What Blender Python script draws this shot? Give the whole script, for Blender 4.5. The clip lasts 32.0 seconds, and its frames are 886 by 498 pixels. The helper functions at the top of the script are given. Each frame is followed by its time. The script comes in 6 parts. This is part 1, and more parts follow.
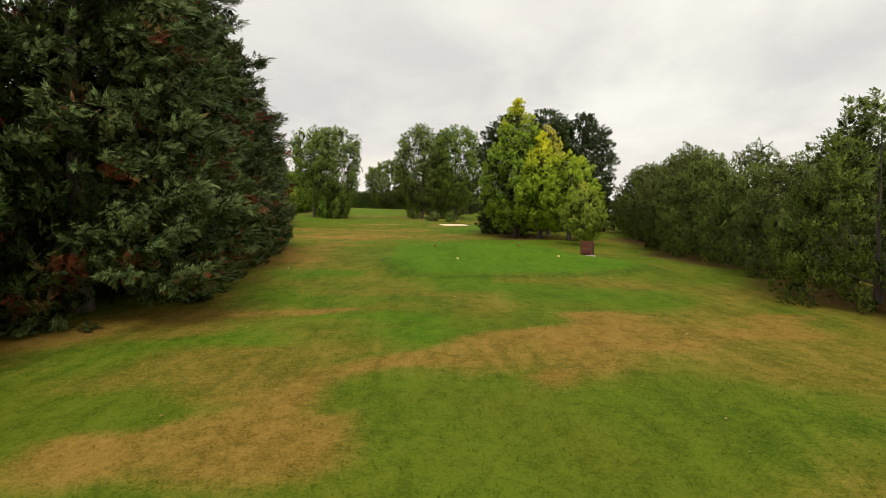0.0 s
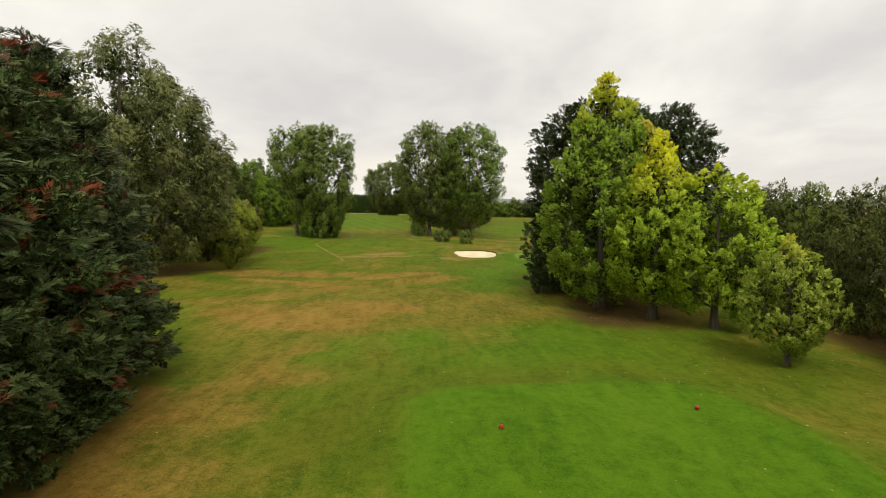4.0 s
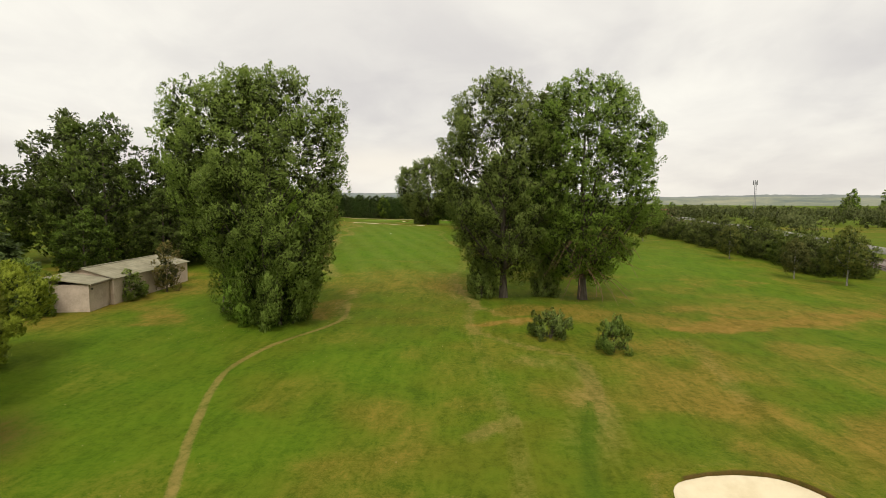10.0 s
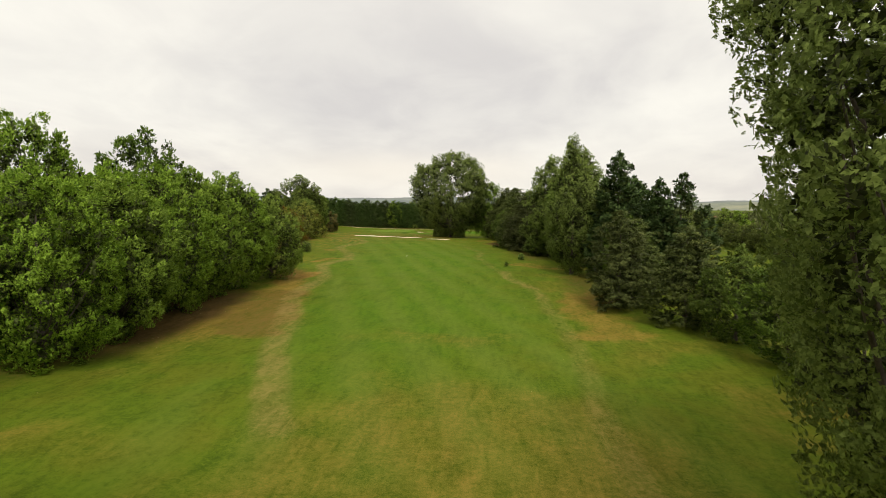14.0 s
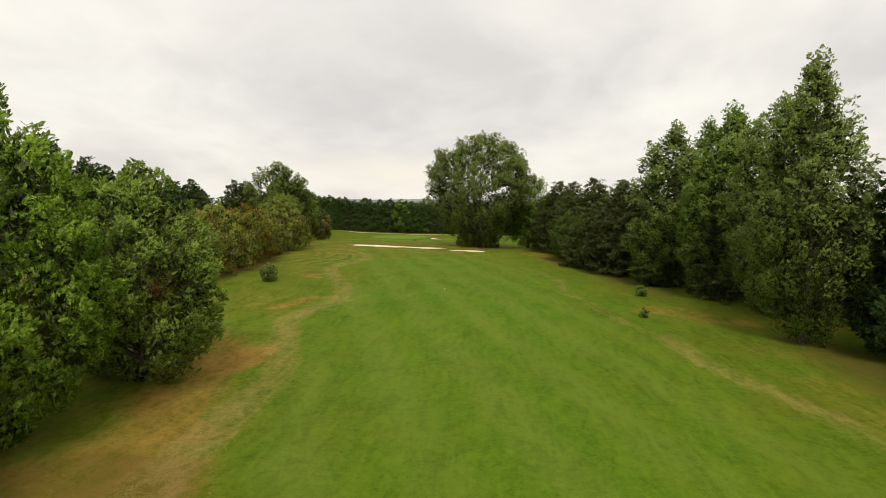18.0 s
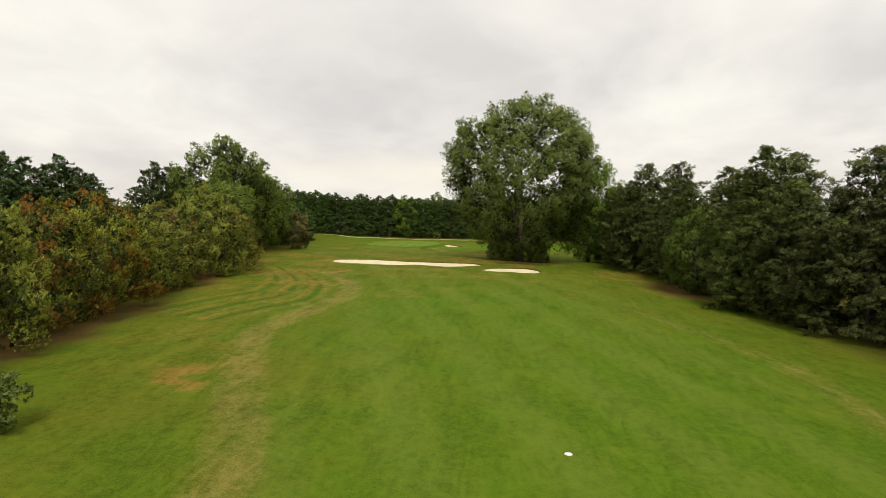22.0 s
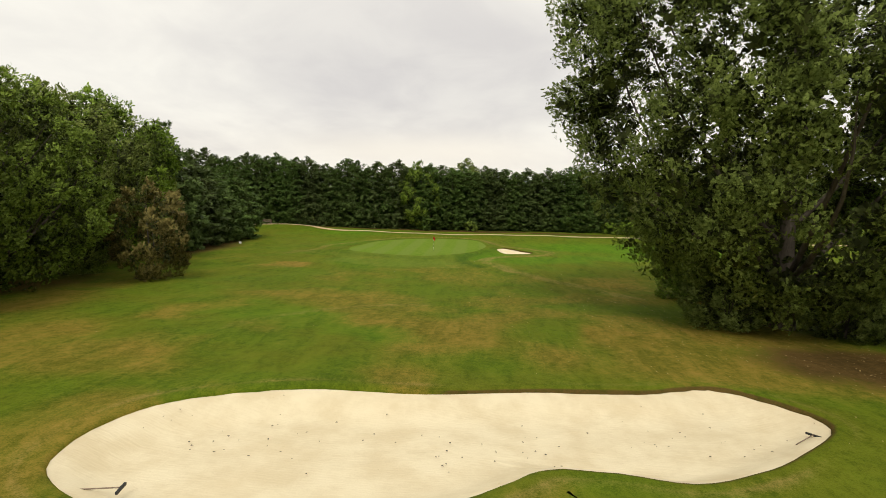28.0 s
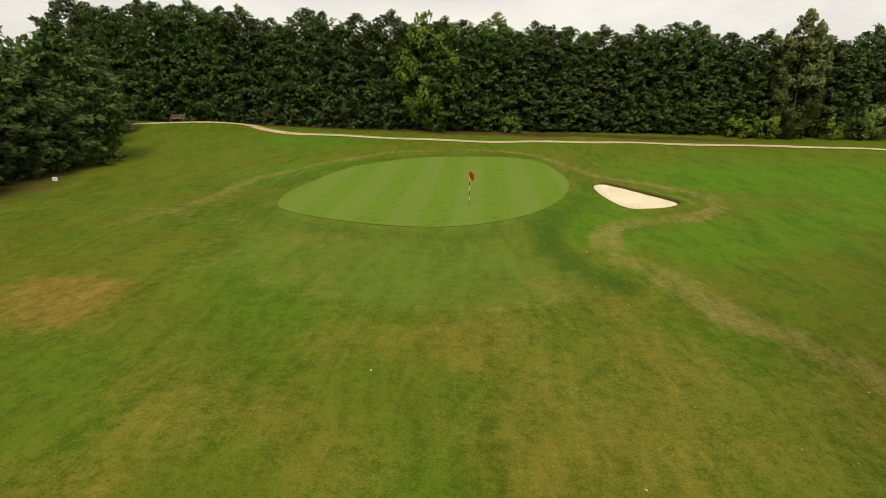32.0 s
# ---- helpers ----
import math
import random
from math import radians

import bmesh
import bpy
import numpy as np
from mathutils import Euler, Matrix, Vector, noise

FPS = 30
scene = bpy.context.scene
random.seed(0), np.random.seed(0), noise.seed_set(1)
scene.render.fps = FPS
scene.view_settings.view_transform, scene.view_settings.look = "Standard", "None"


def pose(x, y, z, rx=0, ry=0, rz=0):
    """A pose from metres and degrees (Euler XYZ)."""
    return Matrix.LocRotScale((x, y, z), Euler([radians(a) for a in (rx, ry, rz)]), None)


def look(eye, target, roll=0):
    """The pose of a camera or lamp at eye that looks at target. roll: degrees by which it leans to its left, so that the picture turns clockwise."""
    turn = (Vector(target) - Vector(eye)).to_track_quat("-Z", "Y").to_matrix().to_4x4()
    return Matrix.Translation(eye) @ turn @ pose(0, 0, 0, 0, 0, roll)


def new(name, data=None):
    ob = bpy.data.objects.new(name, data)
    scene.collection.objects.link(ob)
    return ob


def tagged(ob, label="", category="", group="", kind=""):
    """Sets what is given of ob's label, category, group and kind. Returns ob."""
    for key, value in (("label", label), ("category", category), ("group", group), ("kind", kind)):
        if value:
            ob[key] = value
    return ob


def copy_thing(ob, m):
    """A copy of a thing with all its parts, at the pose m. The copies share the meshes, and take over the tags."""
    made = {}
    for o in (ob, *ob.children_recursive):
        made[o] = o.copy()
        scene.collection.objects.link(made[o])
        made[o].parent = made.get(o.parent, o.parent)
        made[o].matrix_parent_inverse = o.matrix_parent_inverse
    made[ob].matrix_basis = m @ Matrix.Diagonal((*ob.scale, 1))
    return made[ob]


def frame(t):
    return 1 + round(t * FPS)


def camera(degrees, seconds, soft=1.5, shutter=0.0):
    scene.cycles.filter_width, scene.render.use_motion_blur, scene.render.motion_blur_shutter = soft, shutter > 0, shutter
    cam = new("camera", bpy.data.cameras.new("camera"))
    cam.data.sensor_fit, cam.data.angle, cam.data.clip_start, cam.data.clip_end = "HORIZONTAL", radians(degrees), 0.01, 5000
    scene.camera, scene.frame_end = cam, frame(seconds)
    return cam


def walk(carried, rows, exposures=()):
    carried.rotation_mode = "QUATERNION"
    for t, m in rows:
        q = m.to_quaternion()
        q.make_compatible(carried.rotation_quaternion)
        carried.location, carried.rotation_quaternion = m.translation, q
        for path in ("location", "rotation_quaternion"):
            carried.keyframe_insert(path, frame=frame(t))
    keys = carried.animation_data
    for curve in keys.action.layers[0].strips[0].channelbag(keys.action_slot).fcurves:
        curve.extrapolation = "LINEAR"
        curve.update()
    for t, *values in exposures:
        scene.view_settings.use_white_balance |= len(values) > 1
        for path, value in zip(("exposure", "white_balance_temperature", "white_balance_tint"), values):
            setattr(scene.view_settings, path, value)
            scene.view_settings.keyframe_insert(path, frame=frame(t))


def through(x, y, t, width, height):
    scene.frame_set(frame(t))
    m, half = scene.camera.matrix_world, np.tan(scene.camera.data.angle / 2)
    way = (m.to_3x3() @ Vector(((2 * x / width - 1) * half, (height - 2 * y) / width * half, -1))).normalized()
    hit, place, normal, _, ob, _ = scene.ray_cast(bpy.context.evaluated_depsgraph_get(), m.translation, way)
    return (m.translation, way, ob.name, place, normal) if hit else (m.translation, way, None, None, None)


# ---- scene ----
cam = camera(76.3, 32.0, soft=0.75)
# seconds, eye x, y, z, turn to the left, look up, lean to the left
ROWS = [
    (0, -1.6, -1.44, 3.43, -0.98, -4.27, 0.51),
    (0.5, -1.76, 1.15, 4.02, -0.82, -4.42, 0.33),
    (1, -2, 4.14, 4.55, -0.73, -4.45, 0.18),
    (1.5, -2.3, 7.46, 5.03, -0.71, -4.45, 0.16),
    (2, -2.64, 11, 5.51, -0.72, -4.5, 0.21),
    (2.5, -2.99, 14.73, 5.97, -0.75, -4.53, 0.29),
    (3, -3.33, 18.71, 6.38, -0.81, -4.47, 0.41),
    (3.5, -3.61, 22.95, 6.71, -0.9, -4.37, 0.58),
    (5.5, -3.35, 40.31, 8.14, -0.3, -4.28, 0.5),
    (6, -3.42, 46.02, 8.46, 0.17, -4.33, 0.44),
    (6.5, -3.33, 51.89, 8.8, 0.95, -4.4, 0.3),
    (7, -3.39, 57.76, 9.22, 1.67, -4.48, 0.09),
    (7.5, -3.83, 63.63, 9.65, 2.12, -4.53, -0.01),
    (8, -4.58, 69.69, 10.04, 2.38, -4.53, -0.01),
    (8.5, -5.47, 75.94, 10.37, 2.57, -4.51, -0.01),
    (9, -6.43, 82.26, 10.72, 2.72, -4.51, -0.01),
    (9.5, -7.47, 88.6, 11.12, 2.91, -4.57, 0.07),
    (10, -8.57, 95.03, 11.57, 3.16, -4.68, 0.21),
    (10.5, -9.63, 101.63, 11.9, 3.43, -4.62, 0.22),
    (11, -10.8, 108.4, 12.1, 3.56, -4.5, 0.26),
    (12.25, -13.95, 125.9, 12.35, 3.78, -4.36, 0.32),
    (13.5, -17.2, 143.5, 12.35, 4, -4.24, 0.3),
    (15.5, -22.63, 170.84, 11.98, 3.94, -4.1, 0.04),
    (16, -24.16, 177.33, 11.96, 3.96, -4.09, 0.12),
    (16.5, -25.72, 183.52, 11.86, 3.94, -4.04, 0.14),
    (17, -27.36, 189.55, 11.75, 3.85, -3.98, 0.25),
    (17.5, -28.96, 195.58, 11.68, 3.77, -3.95, 0.43),
    (18, -30.45, 201.7, 11.65, 3.74, -3.97, 0.54),
    (18.5, -31.82, 207.76, 11.61, 3.72, -3.98, 0.56),
    (19, -33.05, 213.65, 11.53, 3.73, -3.97, 0.55),
    (19.5, -34.14, 219.58, 11.43, 3.74, -3.93, 0.58),
    (20, -35.12, 225.65, 11.33, 3.76, -3.89, 0.64),
    (20.5, -35.98, 231.68, 11.24, 3.79, -3.88, 0.65),
    (21, -36.71, 237.65, 11.15, 3.83, -3.89, 0.5),
    (21.5, -37.38, 243.67, 11.08, 3.88, -3.92, 0.5),
    (22, -38.08, 249.74, 11.06, 3.93, -3.93, 0.5),
    (23, -39.6, 262.2, 10.97, 4.02, -3.84, 0.48),
    (24.5, -42.15, 281.36, 10.79, 4.28, -3.84, 0.7),
    (26.5, -46.64, 305.92, 10.48, 4.3, -4.11, 0.69),
    (27, -47.84, 311.87, 10.39, 4.3, -4.6, 0.63),
    (27.5, -49.01, 317.69, 10.27, 4.38, -5.22, 0.64),
    (28, -49.9, 323.24, 10.12, 4.56, -6.01, 0.54),
    (28.5, -50.63, 328.71, 9.96, 4.72, -6.98, 0.36),
    (29, -51.72, 334.53, 9.87, 4.66, -8.01, 0.39),
    (29.5, -52.96, 340.56, 9.79, 4.57, -9.14, 0.55),
    (30, -53.97, 346.41, 9.68, 4.52, -10.55, 0.59),
    (30.5, -54.79, 351.99, 9.65, 4.43, -12.33, 0.53),
    (31, -55.52, 357.27, 9.7, 4.26, -14.32, 0.45),
    (31.5, -56.14, 362.29, 9.78, 4.17, -16.28, 0.36),
    (32, -56.53, 367.06, 9.78, 4.31, -18.06, 0.39),
]
walk(cam, [(t, Matrix.Translation((x, y, z)) @ pose(0, 0, 0, 0, 0, turn) @ pose(0, 0, 0, 90 + up) @ pose(0, 0, 0, 0, 0, lean))
           for t, x, y, z, turn, up, lean in ROWS])

# ---- world and light ----
world = bpy.data.worlds.new("world")
scene.world = world
world.use_nodes = True
wn, wl = world.node_tree.nodes, world.node_tree.links
wn.clear()
w_out, w_bg = wn.new("ShaderNodeOutputWorld"), wn.new("ShaderNodeBackground")
w_tc = wn.new("ShaderNodeTexCoord")
w_sky = wn.new("ShaderNodeTexSky")
w_sky.sky_type, w_sky.sun_disc = "NISHITA", False
w_sky.sun_elevation, w_sky.sun_rotation = radians(52), radians(185)
w_sep = wn.new("ShaderNodeSeparateXYZ")
wl.new(w_tc.outputs["Generated"], w_sep.inputs[0])


def wmath(op, a, b=None, c=None):
    n = wn.new("ShaderNodeMath")
    n.operation = op
    for i, v in enumerate((a, b, c)):
        if v is None:
            continue
        if isinstance(v, (int, float)):
            n.inputs[i].default_value = v
        else:
            wl.new(v, n.inputs[i])
    return n.outputs[0]


def wmix(fac, a, b):
    n = wn.new("ShaderNodeMix")
    n.data_type = "RGBA"
    for i, v in ((0, fac), (6, a), (7, b)):
        if isinstance(v, (int, float)):
            n.inputs[i].default_value = v
        elif isinstance(v, tuple):
            n.inputs[i].default_value = (*v, 1)
        else:
            wl.new(v, n.inputs[i])
    return n.outputs[2]


# a deck of cloud seen in perspective: the way, divided by its rise
w_up = wmath("MAXIMUM", w_sep.outputs[2], 0.0)
w_div = wmath("ADD", w_up, 0.24)
w_cx, w_cy = wmath("DIVIDE", w_sep.outputs[0], w_div), wmath("DIVIDE", w_sep.outputs[1], w_div)
w_com = wn.new("ShaderNodeCombineXYZ")
wl.new(w_cx, w_com.inputs[0]), wl.new(w_cy, w_com.inputs[1])


def cloud(scale, detail, stretch, seed, rough=0.5):
    m = wn.new("ShaderNodeMapping")
    m.inputs["Scale"].default_value = stretch
    m.inputs["Location"].default_value = (seed, seed * 0.7, 0)
    m.inputs["Rotation"].default_value = (0, 0, radians(12))
    wl.new(w_com.outputs[0], m.inputs[0])
    n = wn.new("ShaderNodeTexNoise")
    n.inputs["Scale"].default_value, n.inputs["Detail"].default_value, n.inputs["Roughness"].default_value = scale, detail, rough
    n.inputs["Distortion"].default_value = 0.4
    wl.new(m.outputs[0], n.inputs[0])
    return n.outputs[0]


def wramp(v, lo, hi):
    n = wn.new("ShaderNodeMapRange")
    n.interpolation_type = "SMOOTHSTEP"
    n.inputs[1].default_value, n.inputs[2].default_value = lo, hi
    wl.new(v, n.inputs[0])
    return n.outputs[0]


w_c1 = wramp(cloud(1.0, 5, (1.0, 0.72, 1), 3.1), 0.34, 0.62)
w_c2 = wramp(cloud(2.4, 6, (1.0, 0.8, 1), 9.4, 0.55), 0.3, 0.72)
w_c = wmath("ADD", wmath("MULTIPLY", w_c1, 0.62), wmath("MULTIPLY", w_c2, 0.38))
w_cloud = wmix(w_c, (0.69, 0.66, 0.64), (1.0, 0.965, 0.87))
# pale warm gap low over the ground ahead, brighter overhead
w_low = wramp(w_sep.outputs[2], 0.17, 0.03)
w_cloud = wmix(wmath("MULTIPLY", w_low, 0.35), w_cloud, (0.86, 0.79, 0.70))
w_bandx = wramp(wmath("ABSOLUTE", wmath("ADD", w_sep.outputs[0], 0.12)), 0.32, 0.04)
w_band = wmath("MULTIPLY", wramp(wmath("ABSOLUTE", wmath("ADD", w_sep.outputs[2], -0.066)), 0.045, 0.0), w_bandx)
w_cloud = wmix(wmath("MULTIPLY", w_band, 0.75), w_cloud, (0.97, 0.90, 0.78))
w_high = wramp(w_sep.outputs[2], 0.16, 0.5)
w_cloud = wmix(wmath("MULTIPLY", w_high, 0.55), w_cloud, (1.03, 0.99, 0.895))
w_skys = wn.new("ShaderNodeVectorMath")
w_skys.operation = "SCALE"
w_skys.inputs["Scale"].default_value = 0.06
wl.new(w_sky.outputs[0], w_skys.inputs[0])
w_all = wmix(0.94, w_skys.outputs[0], w_cloud)
wl.new(w_all, w_bg.inputs[0])
w_bg.inputs[1].default_value = 1.05
wl.new(w_bg.outputs[0], w_out.inputs[0])

sun_data = bpy.data.lights.new("sun", "SUN")
sun_data.energy, sun_data.angle, sun_data.color = 2.0, radians(18), (1.0, 0.95, 0.86)
sun_lamp = new("sun", sun_data)
sun_lamp.matrix_world = look((0, 0, 60), (-4, 46, 0))
scene.view_settings.exposure = 0.0

# ---- materials ----


class Nodes:
    """A node material with short calls."""

    def __init__(self, name):
        self.mat = bpy.data.materials.new(name)
        self.mat.use_nodes = True
        self.n, self.l = self.mat.node_tree.nodes, self.mat.node_tree.links
        self.n.clear()
        self.out = self.n.new("ShaderNodeOutputMaterial")

    def put(self, sock, v):
        if v is None:
            return
        if isinstance(v, (int, float)):
            sock.default_value = v
        elif isinstance(v, tuple):
            sock.default_value = (*v, 1) if len(v) == 3 and sock.type == "RGBA" else v
        else:
            self.l.new(v, sock)

    def coord(self, kind="Object"):
        return self.n.new("ShaderNodeTexCoord").outputs[kind]

    def world_pos(self):
        return self.n.new("ShaderNodeNewGeometry").outputs["Position"]

    def island(self):
        return self.n.new("ShaderNodeNewGeometry").outputs["Random Per Island"]

    def obj_random(self):
        return self.n.new("ShaderNodeObjectInfo").outputs["Random"]

    def noise(self, vec, scale, detail=4.0, rough=0.5, stretch=None, dist=0.0, turn=0.0):
        if stretch:
            m = self.n.new("ShaderNodeMapping")
            m.inputs["Rotation"].default_value = (0, 0, radians(turn))
            m.inputs["Scale"].default_value = stretch
            self.l.new(vec, m.inputs[0])
            vec = m.outputs[0]
        t = self.n.new("ShaderNodeTexNoise")
        self.l.new(vec, t.inputs["Vector"])
        t.inputs["Scale"].default_value, t.inputs["Detail"].default_value = scale, detail
        t.inputs["Roughness"].default_value, t.inputs["Distortion"].default_value = rough, dist
        return t.outputs[0]

    def ramp(self, v, lo, hi, a=0.0, b=1.0, smooth=True):
        m = self.n.new("ShaderNodeMapRange")
        m.interpolation_type = "SMOOTHSTEP" if smooth else "LINEAR"
        for i, q in enumerate((v, lo, hi, a, b)):
            self.put(m.inputs[i], q)
        return m.outputs[0]

    def math(self, op, a, b=None):
        m = self.n.new("ShaderNodeMath")
        m.operation = op
        self.put(m.inputs[0], a), self.put(m.inputs[1], b)
        return m.outputs[0]

    def mix(self, fac, a, b, mode="MIX"):
        m = self.n.new("ShaderNodeMix")
        m.data_type, m.blend_type = "RGBA", mode
        self.put(m.inputs[0], fac), self.put(m.inputs[6], a), self.put(m.inputs[7], b)
        return m.outputs[2]

    def attr(self, name):
        a = self.n.new("ShaderNodeAttribute")
        a.attribute_name = name
        return a.outputs["Fac"]

    def hsv(self, col, h=0.5, s=1.0, v=1.0):
        m = self.n.new("ShaderNodeHueSaturation")
        self.put(m.inputs["Hue"], h), self.put(m.inputs["Saturation"], s), self.put(m.inputs["Value"], v), self.put(m.inputs["Color"], col)
        return m.outputs[0]

    def bump(self, height, strength=0.3, dist=0.02):
        b = self.n.new("ShaderNodeBump")
        self.put(b.inputs["Strength"], strength), self.put(b.inputs["Distance"], dist), self.put(b.inputs["Height"], height)
        return b.outputs[0]

    def surface(self, color, rough=0.8, metal=0.0, normal=None, spec=0.3):
        p = self.n.new("ShaderNodeBsdfPrincipled")
        self.put(p.inputs["Base Color"], color), self.put(p.inputs["Roughness"], rough), self.put(p.inputs["Metallic"], metal)
        p.inputs["Specular IOR Level"].default_value = spec
        if normal is not None:
            self.l.new(normal, p.inputs["Normal"])
        self.l.new(p.outputs[0], self.out.inputs[0])
        return self.mat

    def leaf(self, color, through=0.3, rough=0.55):
        p = self.n.new("ShaderNodeBsdfPrincipled")
        self.put(p.inputs["Base Color"], color), self.put(p.inputs["Roughness"], rough)
        p.inputs["Specular IOR Level"].default_value = 0.08
        t = self.n.new("ShaderNodeBsdfTranslucent")
        self.put(t.inputs[0], color)
        m = self.n.new("ShaderNodeMixShader")
        m.inputs[0].default_value = through
        self.l.new(p.outputs[0], m.inputs[1]), self.l.new(t.outputs[0], m.inputs[2])
        self.l.new(m.outputs[0], self.out.inputs[0])
        return self.mat


def foliage(name, dark, light, odd=None, odd_share=0.0, top=None, scale=0.5, through=0.3, loose=False):
    """Leaf colour: dark to light by leaf, twig and bough, paler young growth at the twigs' ends, some odd twigs, and another tint towards the crown's top."""
    k = Nodes(name)
    pos = k.coord("Object")
    twig = k.island() if loose else k.attr("tone")
    tone = k.math("ADD", k.math("MULTIPLY", k.island(), 0.56), k.math("ADD", k.math("MULTIPLY", twig, 0.20), k.math("MULTIPLY", k.noise(pos, scale, 3), 0.24)))
    col = k.mix(k.ramp(tone, 0.24, 0.76), dark, light)
    if not loose:
        col = k.mix(k.math("MULTIPLY", k.attr("young"), 0.26), col, tuple(min(c * 1.12, 0.8) for c in light))
    if top:
        h = k.n.new("ShaderNodeSeparateXYZ")
        k.l.new(pos, h.inputs[0])
        rise = k.math("ADD", k.ramp(h.outputs[2], top[1], top[2]), k.math("MULTIPLY", k.math("SUBTRACT", k.noise(pos, 0.9, 3), 0.5), 0.9))
        col = k.mix(k.ramp(rise, 0.3, 1.1), col, top[0])
    if odd:
        patch = k.math("ADD", k.math("MULTIPLY", k.noise(pos, scale, 2), 0.72), k.math("MULTIPLY", twig, 0.28))
        col = k.mix(k.ramp(patch, 1.0 - odd_share, 1.06 - odd_share), col, odd)
    col = k.hsv(col, k.ramp(k.obj_random(), 0, 1, 0.487, 0.511, False), k.ramp(k.obj_random(), 0, 1, 0.9, 1.05, False), k.ramp(k.obj_random(), 0, 1, 0.88, 1.12, False))
    return k.leaf(col, through)


def plain(name, a, b, scale=3.0, rough=0.8, metal=0.0, bump=0.2, dist=0.01, stretch=None, spec=0.3):
    k = Nodes(name)
    pos = k.coord("Object")
    g = k.noise(pos, scale, 6, 0.6, stretch)
    f = k.noise(pos, scale * 9, 4, 0.6, stretch)
    col = k.mix(k.ramp(k.math("ADD", k.math("MULTIPLY", g, 0.7), k.math("MULTIPLY", f, 0.3)), 0.32, 0.68), a, b)
    return k.surface(col, rough, metal, k.bump(f, bump, dist), spec)


LEYLAND = foliage("leylandii_foliage", (0.020, 0.042, 0.012), (0.155, 0.210, 0.060), (0.225, 0.064, 0.024), 0.385, scale=0.55, through=0.2)
LEYLAND_GREEN = foliage("hedge_foliage", (0.060, 0.100, 0.024), (0.155, 0.222, 0.056), scale=0.5, through=0.2)
THORN = foliage("hawthorn_foliage", (0.050, 0.068, 0.012), (0.215, 0.260, 0.052), scale=0.4)
THORN_RED = foliage("hawthorn_autumn_foliage", (0.092, 0.106, 0.014), (0.370, 0.370, 0.058), (0.24, 0.115, 0.028), 0.47, scale=0.25)
LIME = foliage("lime_foliage", (0.165, 0.255, 0.032), (0.410, 0.525, 0.078), top=((0.66, 0.61, 0.06), 9.0, 19.0), scale=0.5, through=0.42)
LIME_SMALL = foliage("young_lime_foliage", (0.200, 0.290, 0.030), (0.500, 0.580, 0.080), top=((0.66, 0.61, 0.06), 4.2, 11.5), scale=0.7, through=0.42)
WILLOW = foliage("willow_foliage", (0.070, 0.090, 0.022), (0.300, 0.325, 0.110), scale=0.3)
SALLOW = foliage("sallow_foliage", (0.140, 0.180, 0.017), (0.440, 0.475, 0.070), scale=0.4, through=0.4)
POPLAR = foliage("poplar_foliage", (0.105, 0.158, 0.024), (0.310, 0.405, 0.078), scale=0.35, through=0.45)
MAPLE = foliage("maple_foliage", (0.080, 0.155, 0.012), (0.340, 0.500, 0.045), scale=0.4, through=0.38)
OAK = foliage("oak_foliage", (0.076, 0.118, 0.015), (0.290, 0.385, 0.060), scale=0.35)
PINE = foliage("pine_foliage", (0.040, 0.058, 0.013), (0.185, 0.215, 0.054), scale=0.5, through=0.2)
BIRCH = foliage("birch_foliage", (0.075, 0.085, 0.016), (0.240, 0.245, 0.060), scale=0.6, through=0.35)
DARK_CONIFER = foliage("dark_conifer_foliage", (0.016, 0.034, 0.009), (0.105, 0.155, 0.043), scale=0.5, through=0.15)
ROW_LEAVES = foliage("row_tree_foliage", (0.046, 0.080, 0.010), (0.185, 0.255, 0.040), scale=0.4, through=0.35)
SHRUB = foliage("shrub_foliage", (0.060, 0.110, 0.014), (0.270, 0.380, 0.066), scale=1.5)
BROWNING = foliage("browning_foliage", (0.100, 0.098, 0.020), (0.310, 0.260, 0.062), scale=0.6)
# filling leaves inside the crowns, coloured dark to paint in the shade of the gaps
INNER_SHADE = foliage("inner_leaves_dark_as_shade", (0.042, 0.054, 0.014), (0.100, 0.125, 0.030), scale=1.0, through=0.1)
BARK = plain("bark", (0.055, 0.042, 0.030), (0.15, 0.125, 0.095), 3.0, 0.9, bump=0.6, dist=0.03, stretch=(1, 1, 0.25))
BARK_PALE = plain("pale_bark", (0.17, 0.15, 0.12), (0.40, 0.37, 0.32), 3.0, 0.85, bump=0.4, dist=0.02, stretch=(1, 1, 0.6))

# ---- ground ----
AXIS = ((-500, 0, 100, 170, 237, 300, 367, 440, 900), (-1.8, -1.8, -9.5, -21, -36.5, -45, -56.5, -60, -60))
RISE = ((-500, 100, 129, 145, 165, 222, 270, 310, 337, 350, 365, 382, 405, 420, 440, 470, 600),
        (-.15, -.15, -.2, .1, .2, .9, 2.1, 2.4, 2.5, 2.4, 1.9, 1.3, 1.25, 1.3, 1.6, 1.6, 0))
SLOPE = ((-500, 100, 129, 150, 220, 270, 340, 400, 440, 600), (0, 0, .01, .022, .016, .033, .035, .02, .015, 0))
Y_STEPS = np.arange(-500.0, 901.0, 1.0)


def eased(table, width):
    v = np.interp(Y_STEPS, *table)
    k = np.exp(-0.5 * (np.arange(-30, 31) / width) ** 2)
    return np.convolve(np.pad(v, 30, mode="edge"), k / k.sum(), mode="valid")


AXIS_E, RISE_E, SLOPE_E = eased(AXIS, 12), eased(RISE, 5), eased(SLOPE, 8)


def ease(e):
    e = np.clip(e, 0, 1)
    return e * e * (3 - 2 * e)


